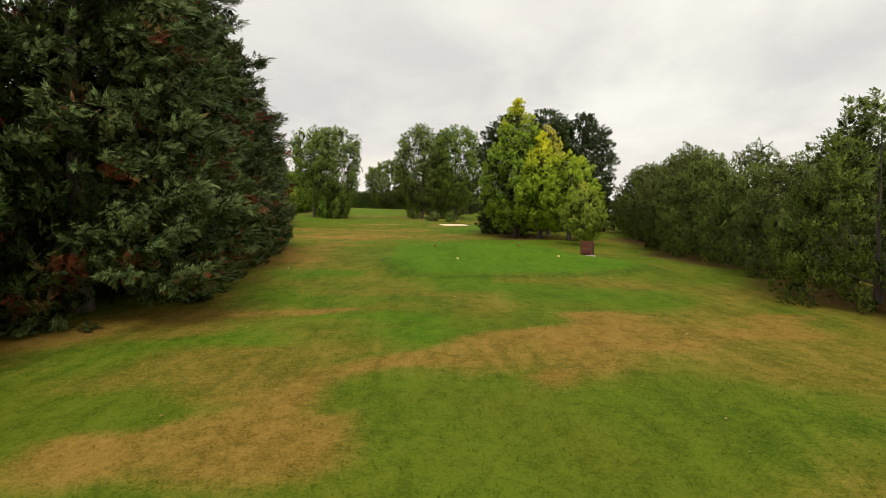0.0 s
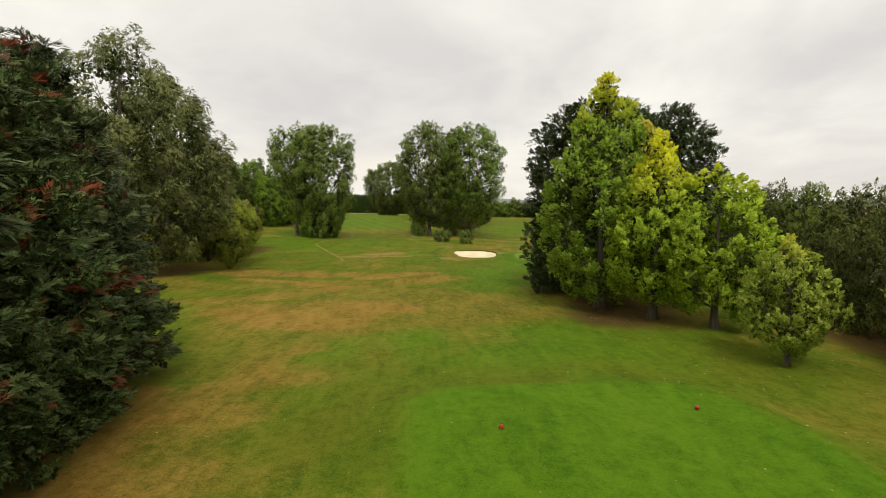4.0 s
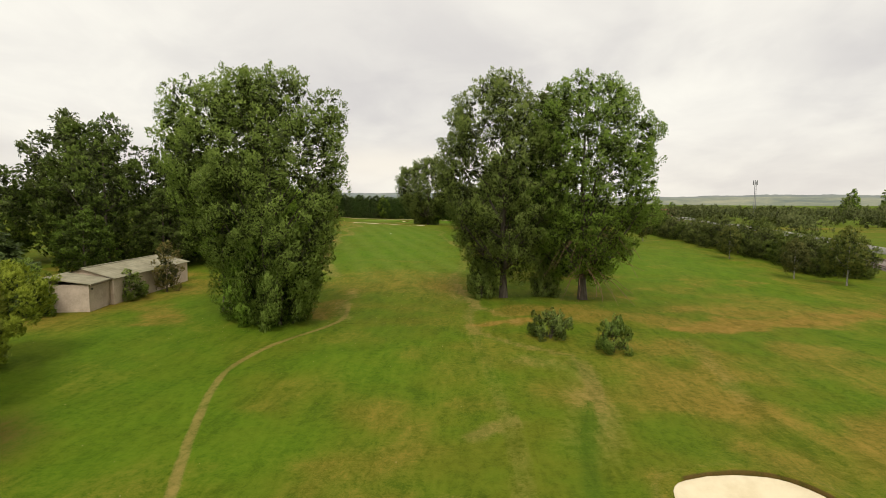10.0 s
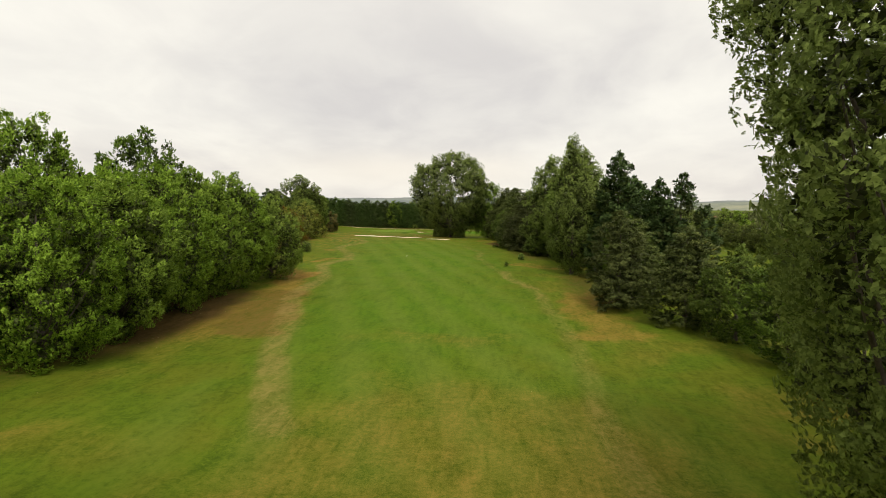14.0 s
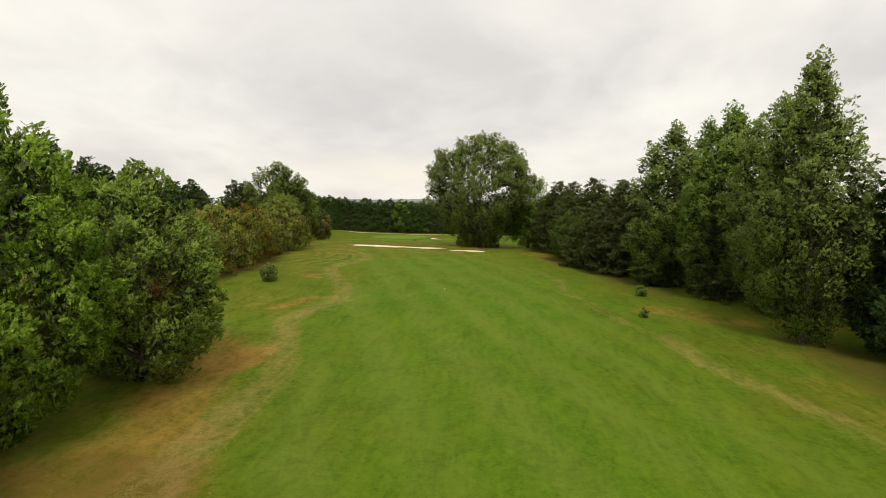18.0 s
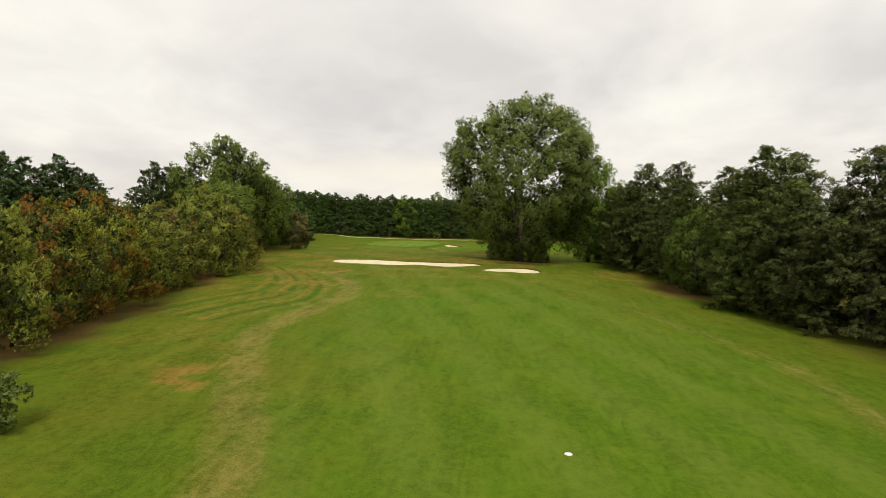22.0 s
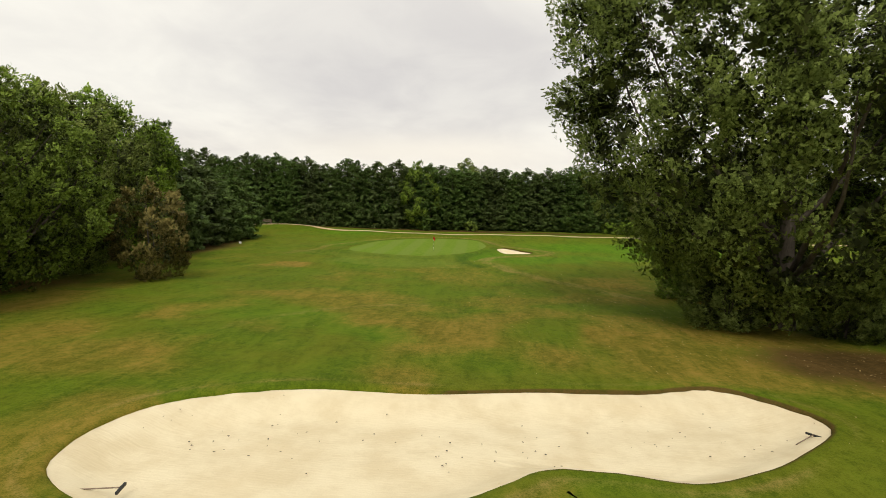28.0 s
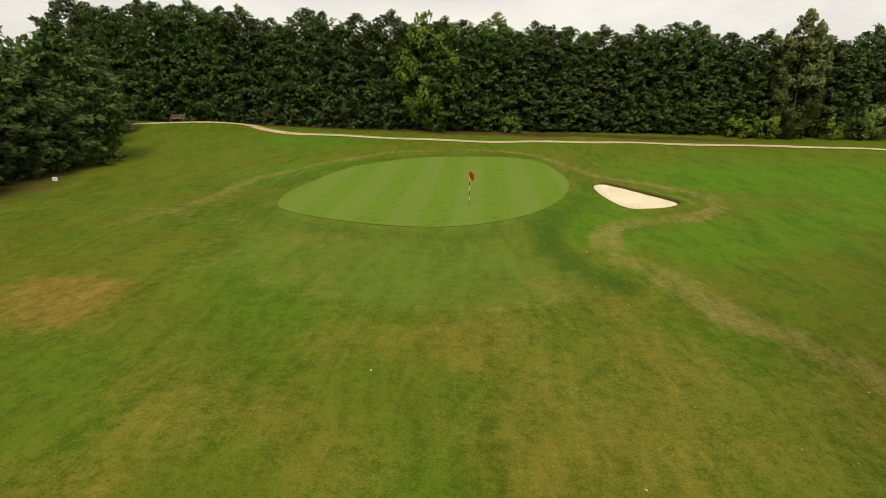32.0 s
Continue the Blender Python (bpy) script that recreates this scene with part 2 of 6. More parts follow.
def inside(px, py, loop, reach=12.0):
    """How far points lie inside a closed loop of points: metres, minus outside (no less than -reach)."""
    loop = np.asarray(loop, float)
    px, py = np.asarray(px, float), np.asarray(py, float)
    (x0, y0), (x1, y1) = loop.min(0) - reach, loop.max(0) + reach
    near = (px > x0) & (px < x1) & (py > y0) & (py < y1)
    out = np.full(px.shape, -reach)
    qx, qy = px[near], py[near]
    d, odd = np.full(qx.shape, 1e9), np.zeros(qx.shape, bool)
    for (ax, ay), (bx, by) in zip(loop, np.roll(loop, -1, 0)):
        ux, uy = bx - ax, by - ay
        f = np.clip(((qx - ax) * ux + (qy - ay) * uy) / (ux * ux + uy * uy + 1e-9), 0, 1)
        d = np.minimum(d, np.hypot(qx - ax - f * ux, qy - ay - f * uy))
        odd ^= ((ay > qy) != (by > qy)) & (qx < ux * (qy - ay) / (uy + 1e-12) + ax)
    out[near] = np.where(odd, d, -d)
    return out


def along(px, py, line, reach=4.0):
    """Distance from points to an open line of points, up to reach."""
    line = np.asarray(line, float)
    (x0, y0), (x1, y1) = line.min(0) - reach, line.max(0) + reach
    near = (px > x0) & (px < x1) & (py > y0) & (py < y1)
    out = np.full(np.shape(px), reach)
    qx, qy = px[near], py[near]
    d = np.full(np.shape(qx), reach)
    for (ax, ay), (bx, by) in zip(line[:-1], line[1:]):
        ux, uy = bx - ax, by - ay
        f = np.clip(((qx - ax) * ux + (qy - ay) * uy) / (ux * ux + uy * uy + 1e-9), 0, 1)
        d = np.minimum(d, np.hypot(qx - ax - f * ux, qy - ay - f * uy))
    out[near] = d
    return out


def curved(points, n=8, closed=False):
    """A smooth line through points (Catmull-Rom)."""
    p = [np.array(q, float) for q in points]
    out, m = [], len(p)
    for i in range(m if closed else m - 1):
        a, b, c, d = (p[(i + j) % m] if closed else p[min(max(i + j, 0), m - 1)] for j in (-1, 0, 1, 2))
        for s in range(n):
            t = s / n
            out.append(0.5 * (2 * b + (c - a) * t + (2 * a - 5 * b + 4 * c - d) * t * t + (3 * b - a - 3 * c + d) * t ** 3))
    if not closed:
        out.append(p[-1])
    return np.array(out)


TEE = curved([(-3.4, 29.0), (3.5, 27.5), (10.3, 30.5), (10.4, 35.0), (8.9, 39.8), (6.8, 48.2), (1.0, 48.6), (-4.0, 47.2), (-4.2, 41.0)], 6, True)
GREEN_FAR = curved([(-68.9, 399.2), (-69.4, 403.7), (-68.3, 410.8), (-65.1, 416.4), (-59.7, 419.6), (-54.6, 420.8), (-51.4, 418.0), (-50.2, 412.0), (-50.9, 405.9), (-53.2, 400.8),
                    (-55.8, 397.9), (-58.9, 396.4), (-61.9, 396.1), (-65.2, 396.7), (-67.6, 397.6)], 5, True)
GREEN_SIDE = curved([(10.6, 117.0), (8.4, 111.0), (8.2, 104.5), (10.1, 96.5), (14.6, 93.2), (21, 92.5), (28, 96), (32, 105), (30.5, 115), (25, 120.0), (19, 121), (14, 119.8)], 5, True)
BUNKER_NEAR = curved([(-0.6, 116.0), (0.1, 118.6), (3.3, 119.5), (5.6, 118.4), (6.1, 114.7), (4.9, 107.8), (2.2, 106.9), (0.4, 108.4), (-0.3, 112.4)], 6, True)
BUNKER_LONG = curved([(-61.5, 336.7), (-61.6, 339.1), (-60.6, 341.2), (-58.4, 342.7), (-55.9, 343.5), (-52.2, 343.9), (-48.4, 345.1), (-43.9, 345.7), (-40.6, 347.0),
                      (-38.5, 345.6), (-37.7, 343.3), (-39.9, 340.9), (-42.0, 339.4), (-44.1, 338.5), (-46.1, 338.7), (-48.1, 338.5), (-49.1, 337.6), (-50.3, 336.6),
                      (-51.9, 335.9), (-55.1, 334.9), (-58.2, 334.7), (-60.2, 335.4)], 4, True)
BUNKER_SMALL = curved([(-37.8, 336.5), (-36.0, 339.1), (-33.2, 340.5), (-30.7, 340.2), (-29.5, 338.3), (-29.1, 336.2), (-29.8, 334.0), (-31.9, 333.1), (-33.4, 333.6), (-35.8, 333.7), (-37.3, 334.8)], 5, True)
BUNKER_GREEN = curved([(-48.5, 409.6), (-47.3, 411.2), (-45.2, 409.2), (-44.2, 407.7), (-43.3, 405.9), (-44.1, 404.4), (-45.9, 403.2), (-47.4, 403.3), (-48.4, 406.0)], 5, True)
BUNKERS = [BUNKER_NEAR, BUNKER_LONG, BUNKER_SMALL, BUNKER_GREEN]


def height(x, y):
    x, y = np.asarray(x, float), np.asarray(y, float)
    i = np.clip(y, -500, 900)
    d = np.clip(x - np.interp(i, Y_STEPS, AXIS_E), -45, 40)
    z = np.interp(i, Y_STEPS, RISE_E) - np.interp(i, Y_STEPS, SLOPE_E) * d
    z = z + 0.10 * np.sin(x * 0.21 + 1.3) * np.sin(y * 0.17) + 0.05 * np.sin(x * 0.53) * np.sin(y * 0.47 + 2)
    near = (np.abs(x) < 140) & (y > -60) & (y < 480)
    if near.any():
        nx, ny = x[near], y[near]
        add = 0.28 * ease((inside(nx, ny, TEE) + 1.8) / 2.2)
        add += 0.30 * ease((inside(nx, ny, GREEN_FAR) + 5) / 7) + 0.25 * ease((inside(nx, ny, GREEN_SIDE) + 4) / 6)
        add += 1.1 * np.exp(-(((nx + 92) / 9) ** 2 + ((ny - 437) / 5) ** 2)) * 0.6
        for b in BUNKERS:
            q = inside(nx, ny, b)
            add += 0.05 * np.exp(-((q + 0.9) / 0.9) ** 2) - 0.55 * ease((q - 0.05) / 1.6) - 0.16 * ease((q + 0.15) / 0.3)
        z = z.copy()
        z[near] += add
    return z


def ground_at(x, y):
    return float(height(np.array([x]), np.array([y]))[0])


# ---- mesh helpers ----
def mesh_np(name, verts, faces, mats=(), smooth=False, face_mat=None, normals=None):
    """A mesh from an array of points and one of faces with equally many corners."""
    me = bpy.data.meshes.new(name)
    verts, faces = np.asarray(verts, np.float32), np.asarray(faces, np.int32)
    n, k = faces.shape
    me.vertices.add(len(verts)), me.loops.add(n * k), me.polygons.add(n)
    me.vertices.foreach_set("co", verts.ravel())
    me.loops.foreach_set("vertex_index", faces.ravel())
    me.polygons.foreach_set("loop_start", np.arange(0, n * k, k, dtype=np.int32))
    me.polygons.foreach_set("use_smooth", np.full(n, smooth))
    for m in mats:
        me.materials.append(m)
    if face_mat is not None:
        me.polygons.foreach_set("material_index", np.asarray(face_mat, np.int32))
    me.update(calc_edges=True)
    if normals is not None:
        me.attributes.new("custom_normal", "FLOAT_VECTOR", "POINT").data.foreach_set("vector", np.asarray(normals, np.float32).ravel())
    return me


def part(name, data, material, parent, label=""):
    """Links a bmesh or a mesh as one object under a thing or a part."""
    if isinstance(data, bmesh.types.BMesh):
        me = bpy.data.meshes.new(name)
        data.to_mesh(me)
        data.free()
        data = me
    if material is not None and not data.materials:
        data.materials.append(material)
    ob = new(name, data)
    ob.parent = parent
    return tagged(ob, label)


def thing(name, label, category, x=0.0, y=0.0, z=None, turn=0.0, group="", kind=""):
    ob = new(name)
    ob.empty_display_size = 0.2
    ob.matrix_basis = pose(x, y, ground_at(x, y) if z is None else z, 0, 0, turn)
    return tagged(ob, label, category, group, kind)


def box(bm, x0, y0, z0, x1, y1, z1, bevel=0.0, m=None):
    vs = [bm.verts.new((x, y, z)) for x in (x0, x1) for y in (y0, y1) for z in (z0, z1)]
    fs = [bm.faces.new([vs[i] for i in q]) for q in ((0, 1, 3, 2), (4, 6, 7, 5), (0, 4, 5, 1), (2, 3, 7, 6), (0, 2, 6, 4), (1, 5, 7, 3))]
    if bevel:
        es = list({e for f in fs for e in f.edges})
        r = bmesh.ops.bevel(bm, geom=es, offset=bevel, segments=2, affect="EDGES", profile=0.6)
        vs = list({v for f in r["faces"] for v in f.verts} | {v for v in vs if v.is_valid})
    if m is not None:
        bmesh.ops.transform(bm, matrix=m, verts=[v for v in vs if v.is_valid])
    return vs


def boxed(x0, y0, z0, x1, y1, z1, bevel=0.0, m=None):
    bm = bmesh.new()
    box(bm, x0, y0, z0, x1, y1, z1, bevel, m)
    return bm


def tube_np(points, radii, sides=7):
    """Points and quads of a round bar that follows a line."""
    p = np.asarray(points, float)
    t = np.gradient(p, axis=0)
    t /= np.linalg.norm(t, axis=1, keepdims=True) + 1e-9
    ref = np.array([0.31, 0.95, 0.05])
    a = np.cross(t, ref)
    a /= np.linalg.norm(a, axis=1, keepdims=True) + 1e-9
    b = np.cross(t, a)
    ang = np.linspace(0, 2 * np.pi, sides, endpoint=False)
    v = p[:, None] + np.asarray(radii)[:, None, None] * (np.cos(ang)[None, :, None] * a[:, None] + np.sin(ang)[None, :, None] * b[:, None])
    n = len(p)
    i, j = np.meshgrid(np.arange(n - 1), np.arange(sides), indexing="ij")
    q = np.stack([i * sides + j, i * sides + (j + 1) % sides, (i + 1) * sides + (j + 1) % sides, (i + 1) * sides + j], -1).reshape(-1, 4)
    return v.reshape(-1, 3), q


def joined(pieces):
    vs, fs, n = [], [], 0
    for v, f in pieces:
        vs.append(v), fs.append(f + n)
        n += len(v)
    return np.concatenate(vs), np.concatenate(fs)


# ---- foliage ----
def sprig(leaves, length, width, spread, fold=0.15, rise=0.0, whole=False):
    """A twig's end: some pointed leaves about a stem along +x, in the plane with normal z. Points and triangles; whole: leaves of two triangles."""
    v, f = [], []
    for i in range(leaves):
        s = i / max(leaves - 1, 1)
        a = (-1) ** i * spread * (1 - 0.75 * s)
        base = np.array([s * 0.62, 0, 0])
        d = np.array([math.cos(a), math.sin(a), rise * (0.5 - s)])
        e = np.array([-math.sin(a), math.cos(a), 0])
        n = len(v)
        if whole:
            v += [base, base + d * length * 0.5 + e * width * 0.5 + (0, 0, fold * width), base + d * length, base + d * length * 0.5 - e * width * 0.5 + (0, 0, fold * width)]
            f += [(n, n + 1, n + 2), (n, n + 2, n + 3)]
        else:
            v += [base + d * length * 0.2 - e * width * 0.5, base + d * length * 0.2 + e * width * 0.5 + (0, 0, fold * width), base + d * length]
            f += [(n, n + 1, n + 2)]
    v = np.array(v)
    v[:, 0] -= 0.4
    return v, np.array(f)


BROAD = sprig(6, 0.46, 0.40, 1.0, 0.3, 0.5)
LEAFY = sprig(5, 0.55, 0.42, 1.1, 0.2, 0.4, True)
SMALL = sprig(6, 0.46, 0.30, 1.0, 0.3, 0.5)
FEATHER = sprig(6, 0.72, 0.25, 0.75, 0.2, 0.3)
LANCE = sprig(6, 0.80, 0.18, 0.6, 0.2, 0.3)
FROND = sprig(8, 0.46, 0.15, 0.9, 0.2, 0.3)
NEEDLE = sprig(6, 0.55, 0.22, 1.2, 0.2, 0.8)


def unit(v):
    return v / (np.linalg.norm(v, axis=1, keepdims=True) + 1e-9)


def leaves_np(centres, outward, axis, size, kind, rng, loose=0.5):
    """Sprigs at centres that point along axis and lie about square to outward."""
    v, f = kind
    n = len(centres)
    axis = unit(axis + rng.normal(0, loose, (n, 3)))
    nor = outward + rng.normal(0, 0.45, (n, 3)) + np.array([0, 0, 0.4])
    nor = unit(nor - axis * (nor * axis).sum(1, keepdims=True))
    side = np.cross(nor, axis)
    s = (size * rng.uniform(0.6, 1.35, n))[:, None, None]
    p = centres[:, None] + s * (v[None, :, :1] * axis[:, None] + v[None, :, 1:2] * side[:, None] + v[None, :, 2:] * nor[:, None])
    return p.reshape(-1, 3), (f[None] + (np.arange(n) * len(v))[:, None, None]).reshape(-1, 3)


def crown_np(clumps, per, size, kind, rng, out=0.6, up=0.4, stretch=1.2, loose=0.5, core=0.5, flat=1.0):
    """clumps: rows of x, y, z, radius and the way that the bough faces there: leafy twigs that point outward and up,
    with leaves behind them whose dark colour stands for the crown's inner shade.
    Points, triangles, normals of the boughs that the leaves make up, material slots, and how light and how young each
    leaf is."""
    clumps = np.asarray(clumps)
    share = clumps[:, 3] ** 2
    count = np.maximum((per * len(clumps) * share / share.sum()).astype(int), 5)
    idx = np.repeat(np.arange(len(clumps)), count)
    n, m = len(idx), len(clumps)
    way = clumps[:, 4:7]
    axis = unit(way * np.array([1, 1, 0]) * out + np.array([0, 0, up]) + rng.normal(0, 0.2, (m, 3)))
    d = unit(rng.normal(0, 1, (n, 3)) + 0.7 * way[idx] + np.array([0, 0, 0.15]))

    def shaped(e, ax):
        u = (e * ax).sum(1, keepdims=True)
        return e * (1 - 0.45 * np.maximum(u, 0)) + ax * u * (stretch - 1 + 0.45 * np.maximum(u, 0))

    c = clumps[idx, :3] + shaped(d, axis[idx]) * (clumps[idx, 3] * rng.uniform(0.25, 1.12, n) ** 0.5)[:, None]
    c[:, 2] = clumps[idx, 2] + (c[:, 2] - clumps[idx, 2]) * flat
    rise = np.array([0, 0, 1 - flat])
    v, f = leaves_np(c, 0.5 * d + 0.8 * way[idx] + 1.6 * rise, axis[idx] * 1.1 + d * 0.6, size, kind, rng, loose)
    nor = unit(0.45 * d + 0.8 * way[idx] + rise + rng.normal(0, 0.2, (n, 3)))
    nor = np.repeat(nor, len(kind[0]), axis=0)
    face = np.cross(v[f[:, 1]] - v[f[:, 0]], v[f[:, 2]] - v[f[:, 0]])
    turn = (face * nor[f[:, 0]]).sum(1) < 0
    f[turn] = f[turn][:, ::-1]
    tone = np.repeat(rng.random(m)[idx], len(kind[0]))
    young = np.repeat(np.clip((d * axis[idx]).sum(1), 0, 1) * np.clip(0.5 + 0.6 * (d * way[idx]).sum(1), 0, 1), len(kind[0]))
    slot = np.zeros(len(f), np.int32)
    # filling leaves behind the twigs, in the second slot's shade-dark colour
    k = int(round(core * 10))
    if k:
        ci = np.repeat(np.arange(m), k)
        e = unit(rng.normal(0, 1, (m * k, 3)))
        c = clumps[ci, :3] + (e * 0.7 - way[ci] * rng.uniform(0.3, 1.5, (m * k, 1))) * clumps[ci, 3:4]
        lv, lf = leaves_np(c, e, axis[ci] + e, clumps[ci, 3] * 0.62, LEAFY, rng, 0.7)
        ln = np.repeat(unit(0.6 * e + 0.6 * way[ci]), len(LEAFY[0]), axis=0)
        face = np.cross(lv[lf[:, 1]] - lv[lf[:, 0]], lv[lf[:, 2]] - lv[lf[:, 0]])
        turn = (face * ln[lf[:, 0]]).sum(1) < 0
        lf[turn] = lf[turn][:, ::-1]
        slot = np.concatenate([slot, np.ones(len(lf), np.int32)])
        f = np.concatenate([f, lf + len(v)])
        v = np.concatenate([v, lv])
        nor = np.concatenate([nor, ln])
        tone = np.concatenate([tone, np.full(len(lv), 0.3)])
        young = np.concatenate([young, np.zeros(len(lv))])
    return v, f, nor, slot, tone, young


def leafy_mesh(name, crown, materials):
    v, f, nor, slot, tone, young = crown
    me = mesh_np(name, v, f, materials, True, slot, nor)
    for key, val in (("tone", tone), ("young", young)):
        me.attributes.new(key, "FLOAT", "POINT").data.foreach_set("value", val.astype(np.float32))
    return me


def spots_in(profile, tall, radius, n, size, rng, inner, wobble):
    """Rows of x, y, z, radius in a crown whose radius over its height follows profile (pairs of height and radius, both 0 to 1)."""
    hs, rs = np.array(profile).T
    h = np.linspace(0, 1, 400)
    w = np.interp(h, hs, rs) ** 1.4 + 0.1
    rows = []
    lobes = rng.uniform(0, 2 * np.pi, 3)
    for i in range(n):
        f = float(np.interp((i + rng.random()) / n, np.cumsum(w) / w.sum(), h))
        a = i * 2.39996 + rng.normal(0, 0.5)
        edge = radius * np.interp(f, hs, rs) * (1 + wobble * math.sin(2 * a + lobes[0] + 5 * f) + wobble * math.sin(3 * a + lobes[1] - 4 * f))
        cr = size * rng.uniform(0.8, 1.2)
        rr = max(edge - 0.6 * cr, 0) * (rng.uniform(inner * 0.4, 0.9) if i % 4 == 0 else rng.uniform(0.86, 1.0))
        rows.append((rr * math.cos(a), rr * math.sin(a), f * tall, cr * (0.6 + 0.4 * np.interp(f, hs, rs))))
    return np.array(rows)


def clumps_in(profile, tall, radius, n, size, rng, inner=0.45, wobble=0.16, lobe=0.0):
    """Twigs on boughs: boughs of about lobe metres fill the crown, twigs of about size metres cover their outer sides."""
    lobe = lobe or 1.8 * size
    hs, rs = np.array(profile).T
    skin = 2 * math.pi * radius * tall * float(np.mean(np.interp(np.linspace(0, 1, 50), hs, rs)))
    m = int(np.clip(2.7 * skin / (lobe * lobe * 1.6), 12, n / 2))
    boughs = spots_in(profile, tall, radius, m, lobe, rng, inner, wobble)
    pick = np.resize(rng.permutation(m), n)
    b = boughs[pick]
    mid = np.array([0, 0, tall * 0.42])
    away = (b[:, :3] - mid) * np.array([1, 1, 0.55])
    away = away / (np.linalg.norm(away, axis=1, keepdims=True) + 0.5)
    way = unit(rng.normal(0, 0.8, (n, 3)) + 1.15 * away + np.array([0, 0, 0.25]))
    p = b[:, :3] + way * (b[:, 3] * rng.uniform(0.35, 1.0, n))[:, None]
    r = size * rng.uniform(0.65, 1.35, n)
    return np.column_stack([p, r, unit(0.7 * way + 0.9 * away + np.array([0, 0, 0.12]))])


def limbs_np(trunk_h, trunk_r, crown_z, clumps, n, rng, lean=0.0, sides=8, tip=0.12, stems=1):
    """Trunk and limbs: the trunk runs up to trunk_h, limbs leave it and climb towards some of the twigs."""
    pieces, lines = [], []
    steps = np.linspace(0, 1, 9)
    for s in range(stems):
        off = np.array([0, 0, 0]) if stems == 1 else np.array([math.cos(s * 2.4), math.sin(s * 2.4), 0]) * trunk_r * 0.5
        wob = rng.normal(0, 0.04, (9, 2)).cumsum(0) * trunk_r * 3
        wob[0] = 0
        line = np.stack([off[0] + wob[:, 0] + off[0] * 9 * steps + lean * steps ** 2, off[1] + wob[:, 1] + off[1] * 9 * steps, steps * trunk_h - 0.15], 1)
        rad = trunk_r / stems ** 0.5 * (1 - (1 - tip) * steps)
        rad[0] *= 1.45
        pieces.append(tube_np(line, rad, sides))
        lines.append(line)
    pick = rng.choice(len(clumps), min(n, len(clumps)), replace=False)
    for j, i in enumerate(pick):
        line = lines[j % stems]
        end = np.asarray(clumps[i][:3]) - 0.8 * clumps[i][3] * np.asarray(clumps[i][4:7])
        far = np.hypot(end[0], end[1])
        z0 = min(max(crown_z, end[2] - far * rng.uniform(1.0, 1.9)), trunk_h * 0.93)
        f = z0 / trunk_h
        start = np.array([np.interp(f, steps, line[:, 0]), np.interp(f, steps, line[:, 1]), z0])
        run = end - start
        mid = start + run * np.array([0.62, 0.62, 0.38]) + rng.normal(0, 0.07, 3) * np.linalg.norm(run)
        k = np.linspace(0, 1, 6)[:, None]
        curve = (1 - k) ** 2 * start + 2 * k * (1 - k) * mid + k ** 2 * end
        r0 = min(trunk_r * (1 - (1 - tip) * f) * 0.42, 0.02 + 0.014 * np.linalg.norm(run))
        pieces.append(tube_np(curve, np.linspace(r0, r0 * 0.15, 6), 5))
    return joined(pieces)


def tree(name, label, category, seed, tall, radius, profile, low, n, clump, per, leaf, kind, material, bark=BARK, trunk=None, limbs=14, out=0.6, up=0.4, stretch=1.2,
         inner=0.55, stems=1, loose=0.5, wobble=0.08, core=0.5, group="", lobe=0.0, flat=1.0):
    """A tree at the origin. low: height at which its crown begins; n twigs of about clump metres with per sprigs of leaf metres, on boughs of lobe metres."""
    rng = np.random.default_rng(seed)
    cl = clumps_in(profile, tall - low - clump * 0.8, radius, n, clump, rng, inner, wobble, lobe)
    cl[:, 2] += low + 0.3 * clump
    root = new(name)
    root.empty_display_size = 0.3
    tagged(root, label, category, group)
    v, f = limbs_np(tall * 0.9, trunk or tall * 0.018 + 0.05, max(low, 0.1 * tall), cl, limbs, rng, stems=stems)
    part("trunk", mesh_np("trunk", v, f, smooth=True), bark, root)
    crown = crown_np(cl, per, leaf, kind, rng, out, up, stretch, loose, core, flat)
    crown[0][:, 2] = np.maximum(crown[0][:, 2], 0.04)
    part("crown", leafy_mesh("crown", crown, (material, INNER_SHADE)), material, root)
    return root


def plant(root, spots, label=""):
    """Stands a tree at the first spot and copies of it at the others: x, y, scale, turn, tallness."""
    made = []
    for i, (x, y, s, turn, up) in enumerate(spots):
        m = Matrix.LocRotScale((x, y, ground_at(x, y) - 0.05), Euler((0, 0, radians(turn))), (s, s, s * up))
        if i == len(spots) - 1:
            root.matrix_basis = m
            made.append(root)
        else:
            made.append(copy_thing(root, m))
    return made


def lattice(x, y, step, seed):
    """Smooth random values 0 to 1 over the plan."""
    rng = np.random.default_rng(seed)
    g = rng.random((256, 256))
    u, v = np.asarray(x) / step + 1000, np.asarray(y) / step + 1000
    i, j = np.floor(u).astype(int), np.floor(v).astype(int)
    fu, fv = ease(u - i), ease(v - j)
    i, j = i % 256, j % 256
    i1, j1 = (i + 1) % 256, (j + 1) % 256
    return (g[i, j] * (1 - fu) + g[i1, j] * fu) * (1 - fv) + (g[i, j1] * (1 - fu) + g[i1, j1] * fu) * fv


def blots(x, y, rows):
    """Soft spots: x, y, half-width, half-depth, weight."""
    out = np.zeros(np.shape(x))
    for cx, cy, rx, ry, w in rows:
        out = np.maximum(out, w * np.exp(-(((x - cx) / rx) ** 2 + ((y - cy) / ry) ** 2) ** 1.5))
    return out


